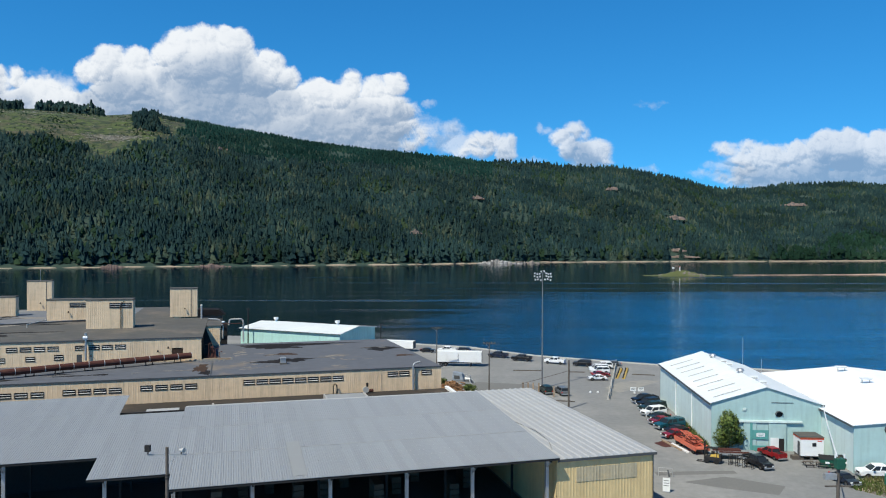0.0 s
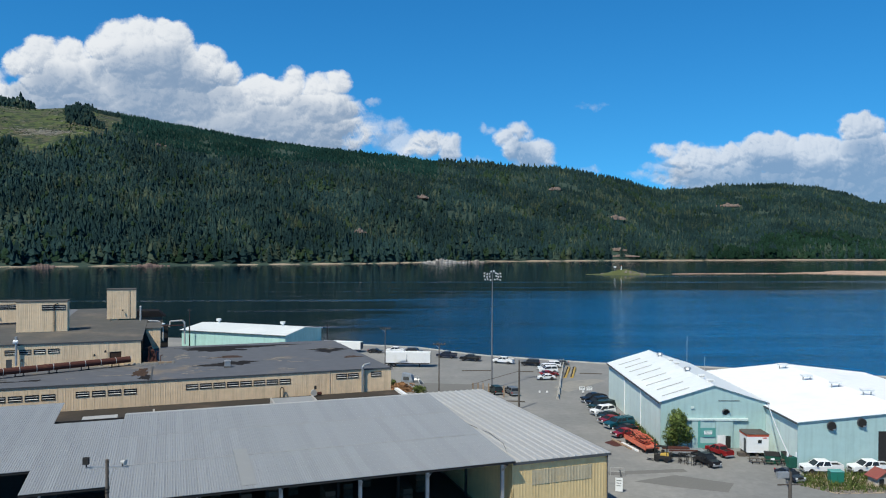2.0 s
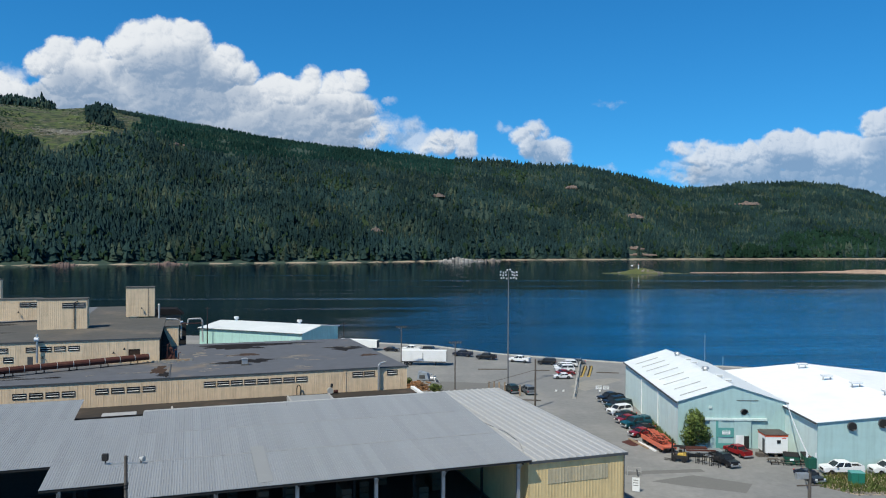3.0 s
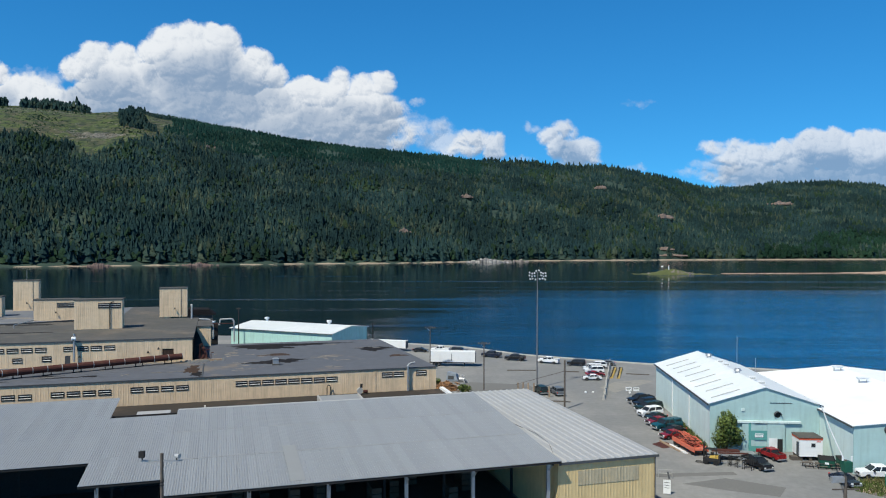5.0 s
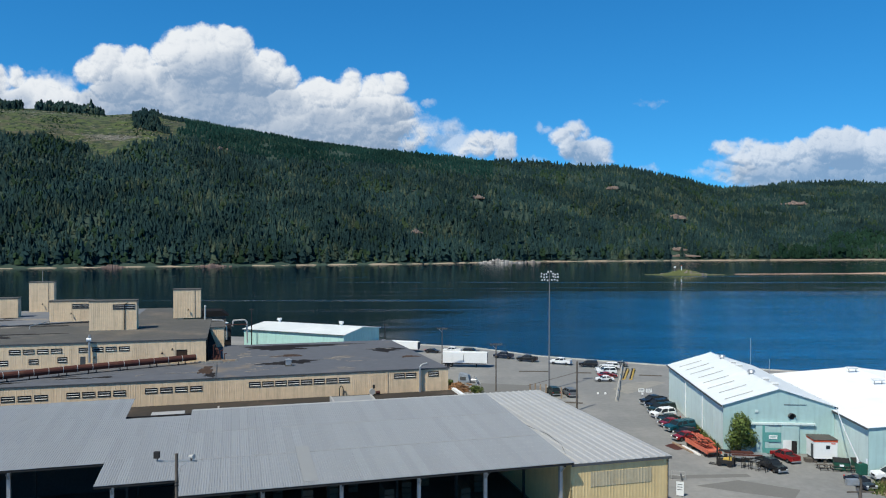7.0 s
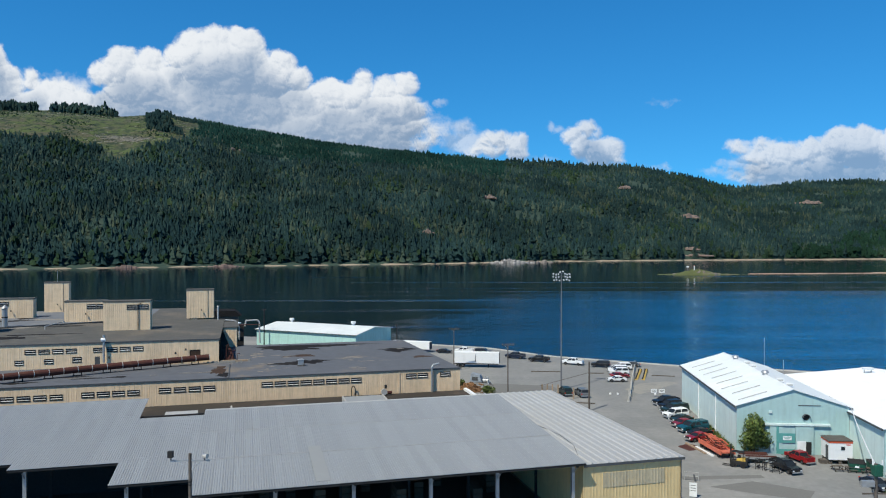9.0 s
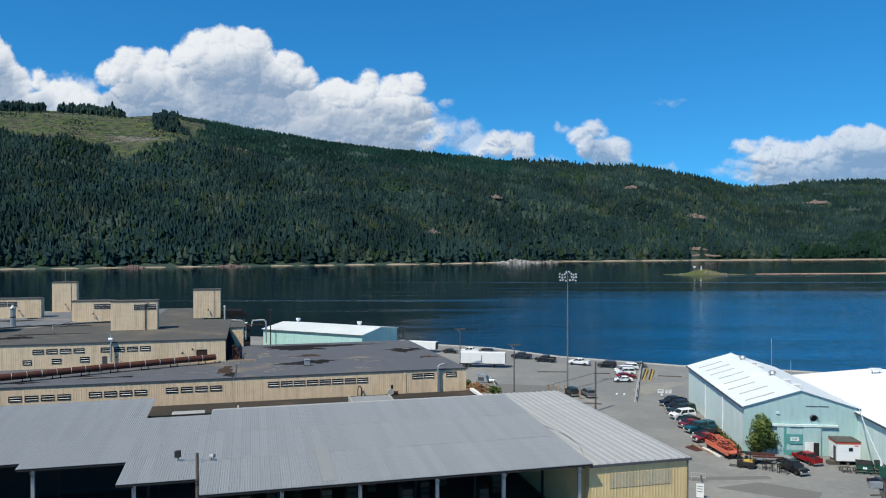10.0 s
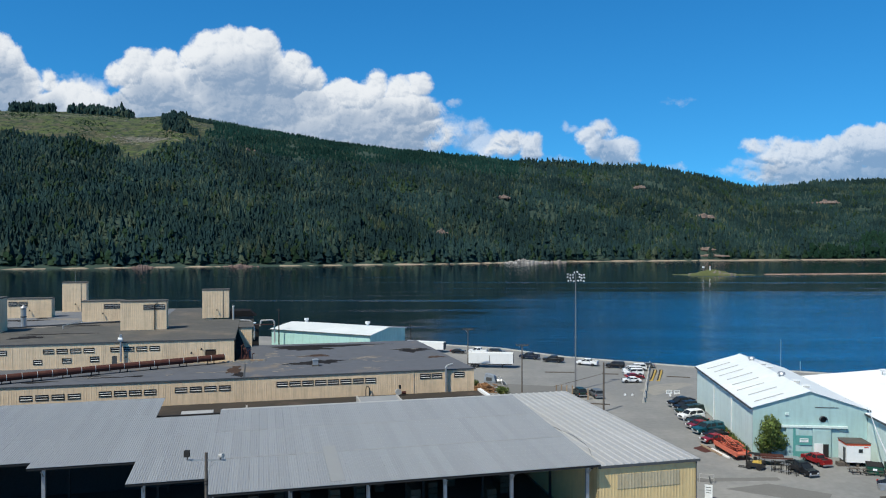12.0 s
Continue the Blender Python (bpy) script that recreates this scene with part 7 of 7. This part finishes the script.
part("hood", G().solid([(-1.35, -0.6, 1.1), (0.2, -0.6, 1.1), (0.2, 0.6, 1.1), (-1.35, 0.6, 1.1)], [(-1.2, -0.5, 1.6), (0.0, -0.5, 1.5), (0.0, 0.5, 1.5), (-1.2, 0.5, 1.6)]), M["yellow_paint"], lift, "yellow engine hood", bevel=0.06)
part("counterweight", G().box(-1.6, -1.3, -0.65, 0.65, 0.4, 1.5), M["dark"], lift)
for x in (-0.9, 0.7):
    for y in (-0.55, 0.55):
        part("guard_post", G().tube((x, y, 1.1), (x, y, 2.5), 0.05), M["black"], lift)
        part("wheel", G().tube((x, y - 0.16 + 0.1 * (y > 0), 0.42), (x, y + 0.12 + 0.1 * (y > 0), 0.42), 0.42, k=14), M["tyre"], lift)
part("overhead_guard", G().box(-1.0, 0.85, -0.62, 0.62, 2.5, 2.58), M["black"], lift)
for y in (-0.4, 0.4):
    part("lift_mast", G().box(1.0, 1.15, y - 0.08, y + 0.08, 0.1, 3.6), M["black"], lift)
    part("fork", G().box(1.15, 2.4, y - 0.07, y + 0.07, 0.1, 0.17), M["dark"], lift)
part("seat", G().box(-0.5, 0.0, -0.3, 0.3, 1.5, 1.9), M["black"], lift)

deck = thing("flat_deck_trailer", "long grey and red flat deck trailer", "trailer", pose(50.9, 114.0, 0, 0, 0, -9) @ Matrix.Diagonal((0.66, 1, 0.9, 1)))
part("deck", G().box(-4.8, 4.8, -1.3, 1.3, 0.9, 1.1), M["steel"], deck)
part("red_frame", G().box(-4.8, 1.5, 0.2, 1.2, 1.1, 1.35), M["rust"], deck, "rusty steel load")
part("red_beam", G().box(-3.8, 3.0, -0.9, -0.6, 1.1, 1.3), M["rust"], deck)
for x in (-3.8, 3.4):
    for y in (-1.1, 1.1):
        part("wheel", G().tube((x, y - 0.14, 0.45), (x, y + 0.14, 0.45), 0.45, k=14), M["tyre"], deck)
for k in range(4):
    s = thing("steel_rack", "dark welded steel rack with open shelves", "rack", pose(48.4 + 0.75 * k, 110.9 - 0.75 * k, 0, 0, 0, -44 + random.uniform(-5, 5)), group="steel racks in the yard")
    for x in (-0.7, 0.7):
        part("upright", G().box(x - 0.035, x + 0.035, -0.34, -0.27, 0, 1.6).box(x - 0.035, x + 0.035, 0.27, 0.34, 0, 1.6), M["dark"], s)
    for z in (0.4, 1.4):
        part("shelf_rail", G().box(-0.75, 0.75, -0.32, -0.26, z, z + 0.07).box(-0.75, 0.75, 0.26, 0.32, z, z + 0.07), M["dark"] if k % 2 else M["steel"], s)

office = thing("site_office", "white site office cabin with a red band and black roof", "cabin", FC @ pose(48.3, 118.3, 0))
part("wall", G().box(0, 3.4, 0, 3.0, 0.7, 3.25), M["white"], office)
part("red_band", G().box(-0.04, 3.44, -0.04, 3.04, 3.25, 3.62), M["band_red"], office, "orange-red fascia band")
part("roof", G().solid([(-0.15, -0.15, 3.62), (3.55, -0.15, 3.62), (3.55, 3.15, 3.62), (-0.15, 3.15, 3.62)], [(0.1, 0.1, 3.74), (3.3, 0.1, 3.74), (3.3, 2.9, 3.74), (0.1, 2.9, 3.74)]), M["felt"], office, "black felt roof")
wn = part("window", G().box(1.7, 2.3, -0.05, -0.002, 2.2, 2.75), M["trim"], office)
part("pane", G().box(1.78, 2.22, -0.06, -0.052, 2.28, 2.67), M["glass"], wn)
part("side_door", G().box(-0.05, -0.002, 0.4, 1.2, 0.75, 2.8), M["trim"], office, "grey side door")
part("notice", G().box(2.5, 3.1, -0.03, -0.002, 2.95, 3.1), M["red"], office)
for x in (0.3, 1.7, 3.1):
    part("pier", G().box(x - 0.2, x + 0.2, 0.2, 2.8, 0, 0.7), M["wood_pole"], office)
part("step", G().box(-1.1, -0.06, 0.3, 1.3, 0, 0.55), M["wood_pole"], office, "timber entrance step")
for k in range(3):
    s = thing("picnic_table", "weathered dark timber picnic table beside the cabin", "table", FC @ pose(48.2 + 1.75 * k, 115.2 - 0.35 * k, 0, 0, 0, random.uniform(-8, 8)), group="picnic tables by the cabin")
    part("tabletop", G().box(-0.75, 0.75, -0.36, 0.36, 0.70, 0.76), M["wood_pole"], s)
    for y in (-0.72, 0.72):
        part("bench", G().box(-0.75, 0.75, y - 0.13, y + 0.13, 0.42, 0.47), M["wood_pole"], s)
    for x in (-0.55, 0.55):
        part("leg", G().tube((x, -0.62, 0), (x, -0.25, 0.7), 0.05, k=6), M["dark"], s)
        part("leg", G().tube((x, 0.62, 0), (x, 0.25, 0.7), 0.05, k=6), M["dark"], s)
        part("crossbar", G().box(x - 0.03, x + 0.03, -0.78, 0.78, 0.36, 0.42), M["dark"], s)
for x, y, turn in ((62.8, 109.0, -20), (65.6, 108.9, -8)):
    s = thing("dumpster", "dark green steel dumpster with a sloped lid", "dumpster", pose(x, y, 0, 0, 0, turn), group="green dumpsters")
    part("bin", G().solid([(-1.0, -0.6, 0.15), (1.0, -0.6, 0.15), (1.0, 0.7, 0.15), (-1.0, 0.7, 0.15)], [(-1.1, -0.75, 1.3), (1.1, -0.75, 1.3), (1.1, 0.75, 1.6), (-1.1, 0.75, 1.6)]), M["dumpster"], s)
    part("lid", G().solid([(-1.12, -0.78, 1.305), (1.12, -0.78, 1.305), (1.12, 0.78, 1.61), (-1.12, 0.78, 1.61)], [(-1.1, -0.76, 1.36), (1.1, -0.76, 1.36), (1.1, 0.76, 1.66), (-1.1, 0.76, 1.66)]), M["black"], s)
    part("label_plate", G().box(-0.35, 0.2, -0.76, -0.72, 0.7, 1.0), M["white"], s, "white label plate")
    for q in (-0.8, 0.8):
        part("caster", G().box(q - 0.08, q + 0.08, -0.5, -0.3, 0, 0.15), M["black"], s)

cab = thing("utility_cabinet", "bright green utility cabinet on the weedy verge", "cabinet", pose(66.6, 99.2, 0, 0, 0, -10))
part("cabinet", G().box(-0.9, 0.9, -0.6, 0.6, 0.15, 1.75), M["green_box"], cab, bevel=0.05)
part("lid", G().solid([(-0.95, -0.65, 1.75), (0.95, -0.65, 1.75), (0.95, 0.65, 1.75), (-0.95, 0.65, 1.75)], [(-0.85, -0.55, 1.86), (0.85, -0.55, 1.86), (0.85, 0.55, 1.86), (-0.85, 0.55, 1.86)]), M["green_door"], cab)
part("plinth", G().box(-1.0, 1.0, -0.7, 0.7, 0, 0.15), M["concrete"], cab)
part("door_seam", G().box(-0.02, 0.02, -0.615, -0.602, 0.25, 1.7), M["dumpster"], cab)

kiosk = thing("gate_kiosk", "small shelter with a red gabled roof and striped board", "shelter", pose(72.3, 97.7, 0, 0, 0, 8) @ Matrix.Diagonal((0.85, 0.85, 0.9, 1)))
part("wall", G().box(-1.5, 1.9, -0.9, 1.2, 0, 1.5), surface("sun_bleached_boards", (0.52, 0.46, 0.38), (0.42, 0.36, 0.3), big=0.8, var=0.2, streak=0.3), kiosk, "bleached board walls")
part("gable", G().side([(-1.5, 1.5), (1.9, 1.5), (0.2, 2.45)], -0.9, 1.2), M["timber"], kiosk)
for s in (-1, 1):
    part("roof_slope", G().solid([(0.2, -1.2, 2.5), (0.2 + s * 2.1, -1.2, 1.35), (0.2 + s * 2.1, 1.5, 1.35), (0.2, 1.5, 2.5)], [(0.2, -1.2, 2.6), (0.2 + s * 2.1, -1.2, 1.45), (0.2 + s * 2.1, 1.5, 1.45), (0.2, 1.5, 2.6)]), M["red_roof"], kiosk, "faded red roof slope")
# black slab on the solid wall stands for the shaded inside
part("opening", G().box(-1.2, -0.3, -0.92, -0.905, 0.2, 1.3), M["black"], kiosk)
bd = part("striped_board", G().box(0.5, 2.6, -1.35, -1.3, 0.2, 0.9), M["white"], kiosk)
for k in range(4):
    part("stripe", G().side([(0.55 + 0.5 * k, 0.22), (0.8 + 0.5 * k, 0.22), (1.05 + 0.5 * k, 0.88), (0.8 + 0.5 * k, 0.88)], -1.36, -1.352), M["yellow_paint"], bd)
part("board_post", G().box(0.6, 0.7, -1.3, -1.2, 0, 0.9), M["timber"], kiosk)

# blower and pipe fittings on the link roof
blower = thing("roof_blower", "round pale dust blower with a dark outlet", "blower", FB @ pose(26.2, 144.6, 3.7))
part("casing", G().tube((0, -0.3, 0.7), (0, 0.3, 0.7), 0.58, k=20), M["galv_roof"], blower)
part("outlet", G().tube((0.3, 0, 1.3), (0.3, 0, 2.0), 0.24, k=10), M["dark"], blower)
part("motor", G().tube((0.7, 0, 0.5), (1.5, 0, 0.5), 0.3, k=12), M["rust"], blower)
part("frame", G().box(-0.8, 1.5, -0.45, 0.45, 0, 0.15), M["dark"], blower)
hoop = thing("pipe_hoop", "dark bent pipe hoop on the mill wall", "pipe", FB @ pose(20.3, 145.5, 3.7))
part("hoop", G().path([(-0.35, 0, 0), (-0.35, 0, 1.4), (-0.15, 0, 1.9), (0.15, 0, 1.9), (0.35, 0, 1.4), (0.35, 0, 0)], 0.09), M["dark"], hoop)
for a, b, z in ((-12.0, 164.9, 11.3), (-14.0, 164.9, 10.6), (-26.8, 164.9, 10.2), (-58.0, 164.9, 9.2)):
    s = thing("wall_lamp", "small dark bracket lamp on the hall wall", "lamp", FB @ pose(a, b, z), group="bracket lamps on the hall")
    part("bracket", G().tube((0, 0.5, 0), (0, -0.2, 0.15), 0.06), M["dark"], s)
    part("shade", G().tube((0, -0.2, 0.15), (0, -0.3, -0.25), 0.1, 0.24), M["dark"], s)


# ---- plants ----
def leafy_tree(name, label, at, height, wide, n, seed, material):
    r = random.Random(seed)
    t = thing(name, label, "tree", at)
    trunk = G().tube((0, 0, 0), (0.1, 0, height * 0.35), 0.16, 0.11, 8)
    for k in range(6):
        q = 2 * math.pi * k / 6 + r.uniform(-0.3, 0.3)
        trunk.tube((0.1, 0, height * r.uniform(0.15, 0.35)), (wide * 0.3 * math.cos(q), wide * 0.3 * math.sin(q), height * r.uniform(0.5, 0.85)), 0.07, 0.02, 6)
    part("trunk", trunk, M["bark"], t)
    g = G()
    lobes = [(Vector((r.gauss(0, 0.28) * wide * 0.6, r.gauss(0, 0.28) * wide * 0.6, height * r.uniform(0.18, 0.84))), wide * r.uniform(0.16, 0.30)) for k in range(26)]
    for k in range(n):
        c, rad = r.choice(lobes)
        d = Vector((r.gauss(0, 1), r.gauss(0, 1), r.gauss(0, 1))).normalized()
        p = c + d * rad * r.uniform(0.75, 1.08)
        s = r.uniform(0.10, 0.24)
        u = d.cross(Vector((r.uniform(-1, 1), r.uniform(-1, 1), r.uniform(-1, 1)))).normalized() * s
        v = (d + Vector((0, 0, -0.6))).cross(u).normalized() * s * 0.7
        g.quad(p - u, p - v, p + u, p + v)
    me = mesh_of("crown", g, material, fix=False)
    part("crown", me, material, t)
    return t


leafy_tree("broadleaf_tree", "dense green bushy tree at the blue warehouse corner", pose(51.5, 118.0, 0), 6.7, 4.6, 5200, 5, M["leaf"])
leafy_tree("bush", "green bush beside the scrap heap", pose(13.0, 165.8, 0), 1.5, 2.8, 1000, 6, M["weed"])
leafy_tree("bush", "green bush by the mill corner", pose(7.2, 175.0, 0), 1.5, 2.4, 700, 7, M["weed"])


def weeds(name, label, region, n, high, seed):
    r = random.Random(seed)
    g = G()
    for k in range(n):
        x, y = region(r)
        h, q = high * r.uniform(0.4, 1.2), r.uniform(0, math.pi)
        w0, lean_x, lean_y = r.uniform(0.05, 0.14), r.gauss(0, 0.25) * h, r.gauss(0, 0.25) * h
        cx, cy = w0 * math.cos(q), w0 * math.sin(q)
        g.quad((x - cx, y - cy, 0), (x + cx, y + cy, 0), (x + lean_x + cx * 0.6, y + lean_y + cy * 0.6, h * 0.6), (x + lean_x * 1.5, y + lean_y * 1.5, h))
    tagged(new(name, mesh_of(name, g, M["weed"], fix=False)), label, "weeds", kind="stuff")


def verge_place(r):
    while True:
        x, y = r.uniform(61, 86), r.uniform(93.5, 103)
        low = np.interp(x, (61, 64, 70, 78, 86), (98.5, 95.2, 94.8, 95.5, 96.5))
        top = np.interp(x, (61, 63, 66, 86), (99.5, 102.4, 103, 103))
        if low < y < top:
            return x, y


weeds("verge_weeds", "overgrown yellow-green weeds on the yard verge", verge_place, 4200, 0.7, 11)
weeds("wall_weeds", "thin weeds along the foot of the blue warehouse", lambda r: tuple((FC @ Vector((36.0 - abs(r.gauss(0, 0.25)), r.uniform(124, 143), 0)))[:2]), 900, 0.9, 12)
tagged(new("verge_soil", mesh_of("verge_soil", G().prism([(61.2, 99), (64, 95), (70, 94.6), (86, 96), (86, 103.2), (65, 103.2), (62, 101.5)], 0.004, 0.06), M["sand"])), "gravelly soil under the weeds", "soil", kind="structure")
vs = G()
for k in range(110):
    x = random.uniform(62.5, 72)
    y = float(np.interp(x, (62.5, 64, 70, 72), (97.0, 95.3, 94.9, 95.1))) + random.gauss(0.35, 0.3)
    r0 = random.uniform(0.12, 0.3)
    g0 = [(x + r0 * random.uniform(0.7, 1.1) * math.cos(q), y + r0 * random.uniform(0.7, 1.1) * math.sin(q)) for q in (2 * math.pi * j / 6 for j in range(6))]
    vs.solid([(px, py, 0.0) for px, py in g0], [(x + (px - x) * 0.6, y + (py - y) * 0.6, r0 * random.uniform(0.7, 1.2)) for px, py in g0])
tagged(new("verge_stones", mesh_of("verge_stones", vs, M["rock"])), "pale stones edging the weedy verge", "stones", kind="stuff")
rg = G()
for k in range(1700):
    x = random.uniform(-40, 140)
    y = float(lot_edge(x)) + random.uniform(0.3, 5.0)
    over = max(0.0, y - float(lot_edge(x)))
    r0, z = random.uniform(0.1, 0.3), -0.55 * over
    g0 = [(x + r0 * random.uniform(0.7, 1.1) * math.cos(q), y + r0 * random.uniform(0.7, 1.1) * math.sin(q)) for q in (2 * math.pi * j / 6 for j in range(6))]
    rg.solid([(px, py, z - 0.3) for px, py in g0], [(x + (px - x) * 0.55, y + (py - y) * 0.55, z + r0 * random.uniform(0.4, 0.8)) for px, py in g0])
tagged(new("shore_riprap", mesh_of("shore_riprap", rg, M["rock"])), "pale riprap stones along the yard's edge", "stones", kind="stuff")

# ---- far shore details ----
bx = np.arange(-1500, 1900, 9.0)
beach = G()
rr = np.random.RandomState(9)
for i, x in enumerate(bx):
    y = float(np.interp(x, SHORE_X, SHORE_Y)) - 12 * float(ripples(x, np.interp(x, SHORE_X, SHORE_Y), 90, 5))
    wid = 4.0 + 4 * max(0.0, float(ripples(x, 0.0, 60, 14)) + 0.2) + rr.uniform(0, 1)
    beach.v += [(x, y - wid - 4, -3.4), (x, y - 2, -2.5), (x, y + 6, -1.6 + rr.uniform(-0.2, 0.2)), (x, y + 11, -2.2)]
    if i:
        a = 4 * i
        beach.f += [(a - 4 + k, a + k, a + k + 1, a - 3 + k) for k in range(3)]
tagged(new("far_beach", mesh_of("far_beach", beach, M["sand"])), "narrow pale tidal beach along the far shore", "beach", kind="structure")


def rocks(name, label, x, y, z, sx, sy, sz, seed, material, n=14, fine=1.0):
    r = random.Random(seed)
    g = G()
    for k in range(n):
        cx, cy = x + r.gauss(0, 0.42) * sx, y + r.gauss(0, 0.35) * sy
        w0, h0 = sx * fine * r.uniform(0.14, 0.32), sz * r.uniform(0.35, 1.0) * max(0.25, 1 - abs(cx - x) / sx)
        ring = [(cx + w0 * r.uniform(0.6, 1.1) * math.cos(q), cy + w0 * 0.7 * r.uniform(0.6, 1.1) * math.sin(q)) for q in (2 * math.pi * j / 7 for j in range(7))]
        mid = [(cx + (px - cx) * 0.75, cy + (py - cy) * 0.75) for px, py in ring]
        top = [(cx + (px - cx) * 0.4, cy + (py - cy) * 0.4) for px, py in ring]
        g.solid([(px, py, z - 1) for px, py in ring], [(px, py, z + h0 * r.uniform(0.5, 0.7)) for px, py in mid])
        g.solid([(px, py, z + h0 * 0.5) for px, py in mid], [(px, py, z + h0 * r.uniform(0.8, 1.0)) for px, py in top])
    ob = new(name, mesh_of(name, g, material))
    return tagged(ob, label, "rocks", kind="stuff") if label else ob


rocks("shore_rocks", "pale bare rock bluff on the far shore", 130, 1212, -3, 40, 14, 8, 1, M["pale_rock"], 90, 0.32)
rocks("shore_rocks", "pinkish rock bluff on the far shore", -402, 1004, -3, 22, 8, 5.5, 2, M["shore_pink"], 40, 0.5)
rocks("shore_rocks", "low rock ledge on the far shore", -284, 1050, -3, 26, 8, 4.5, 3, M["shore_pink"], 40, 0.5)
for seed, (x, y, sx, sz) in enumerate(OUTCROPS):
    rocks("hill_outcrop", "bare pinkish rock outcrop among the trees", x, y, float(hill_height(np.array(x), np.array(y))) + 1, sx, 24, sz + 3, seed + 4, M["hill_rock"], 30)
for x, y, seed in ((640, 1405, 21), (700, 1418, 22), (760, 1428, 23), (580, 1392, 24), (170, 1225, 25), (190, 1232, 26)):
    rocks("shore_rocks", "pale boulders along the far beach", x, y, -2.5, 16, 6, 5, seed, M["rock"], 10)

isle = G()
xs, ys = np.linspace(-58, 62, 41), np.linspace(-13, 13, 11)
for iy, yy in enumerate(ys):
    for ix, xx in enumerate(xs):
        f = max(0.0, 1 - (yy / 13) ** 2) * max(0.0, 1 - abs(xx / 60) ** 2.5)
        hump = 4.6 * math.exp(-((xx + 4) / 17) ** 2) * (1 + 0.25 * math.sin(xx * 1.7 + yy)) + 1.25 + 0.4 * math.sin(xx * 0.7) + 0.3 * math.sin(yy * 1.3 + xx)
        isle.v.append((xx, yy + 4 * math.sin(xx * 0.05), -0.6 + hump * f))
for iy in range(10):
    for ix in range(40):
        q = iy * 41 + ix
        isle.f.append((q, q + 1, q + 42, q + 41))
isl = thing("islet", "low grassy islet with a rocky hump in the inlet", "islet", pose(290, 800, -3, 0, 0, -6))
part("land", mesh_of("land", isle, M["island_grass"], smooth=True), M["island_grass"], isl)
rock_part = rocks("rocks", "", -3, -3, 0.9, 26, 7, 4.6, 31, M["rock"], 40, 0.4)
rock_part.parent = isl
bc = thing("beacon", "small white navigation beacon on the islet", "beacon", pose(283, 798, 2.0, 0, 0, 0))
part("tower", G().tube((0, 0, 0), (0, 0, 4.2), 0.7, 0.5, 12), M["white"], bc)
part("gallery", G().tube((0, 0, 4.2), (0, 0, 4.4), 0.9, k=12), M["white"], bc)
part("lantern", G().tube((0, 0, 4.4), (0, 0, 5.2), 0.4, 0.25, 10), M["red"], bc)

marker = thing("day_marker", "small white day marker board on the islet", "marker", pose(276.5, 800, 1.6))
part("post", G().tube((0, 0, -1.0), (0, 0, 3.2), 0.15, k=8), M["steel"], marker)
part("board", G().box(-1.3, 1.3, -0.1, 0.1, 3.0, 4.4), M["white"], marker)
bg0 = G()
rb = random.Random(4)
for k in range(4600):
    x = rb.uniform(352, 515) if k < 450 else rb.uniform(500, 790)
    if k < 450:
        y = float(np.interp(x, (352, 515), (812, 828))) + rb.uniform(0, 2.8)
    else:
        y = float(np.interp(x, (500, 565, 640, 790), (832, 790, 775, 770))) + rb.uniform(0, float(np.interp(x, (500, 545, 600, 790), (4, 50, 115, 130))))
    ln = rb.uniform(5, 11)
    bg0.tube((x - ln / 2, y, -2.95), (x + ln / 2, y + rb.uniform(-0.4, 0.4), -2.95), rb.uniform(0.25, 0.5), k=6)
tagged(new("log_boom", mesh_of("log_boom", bg0, M["logs"], fix=False)), "pale floating logs gathered in long booms", "log boom", kind="stuff")
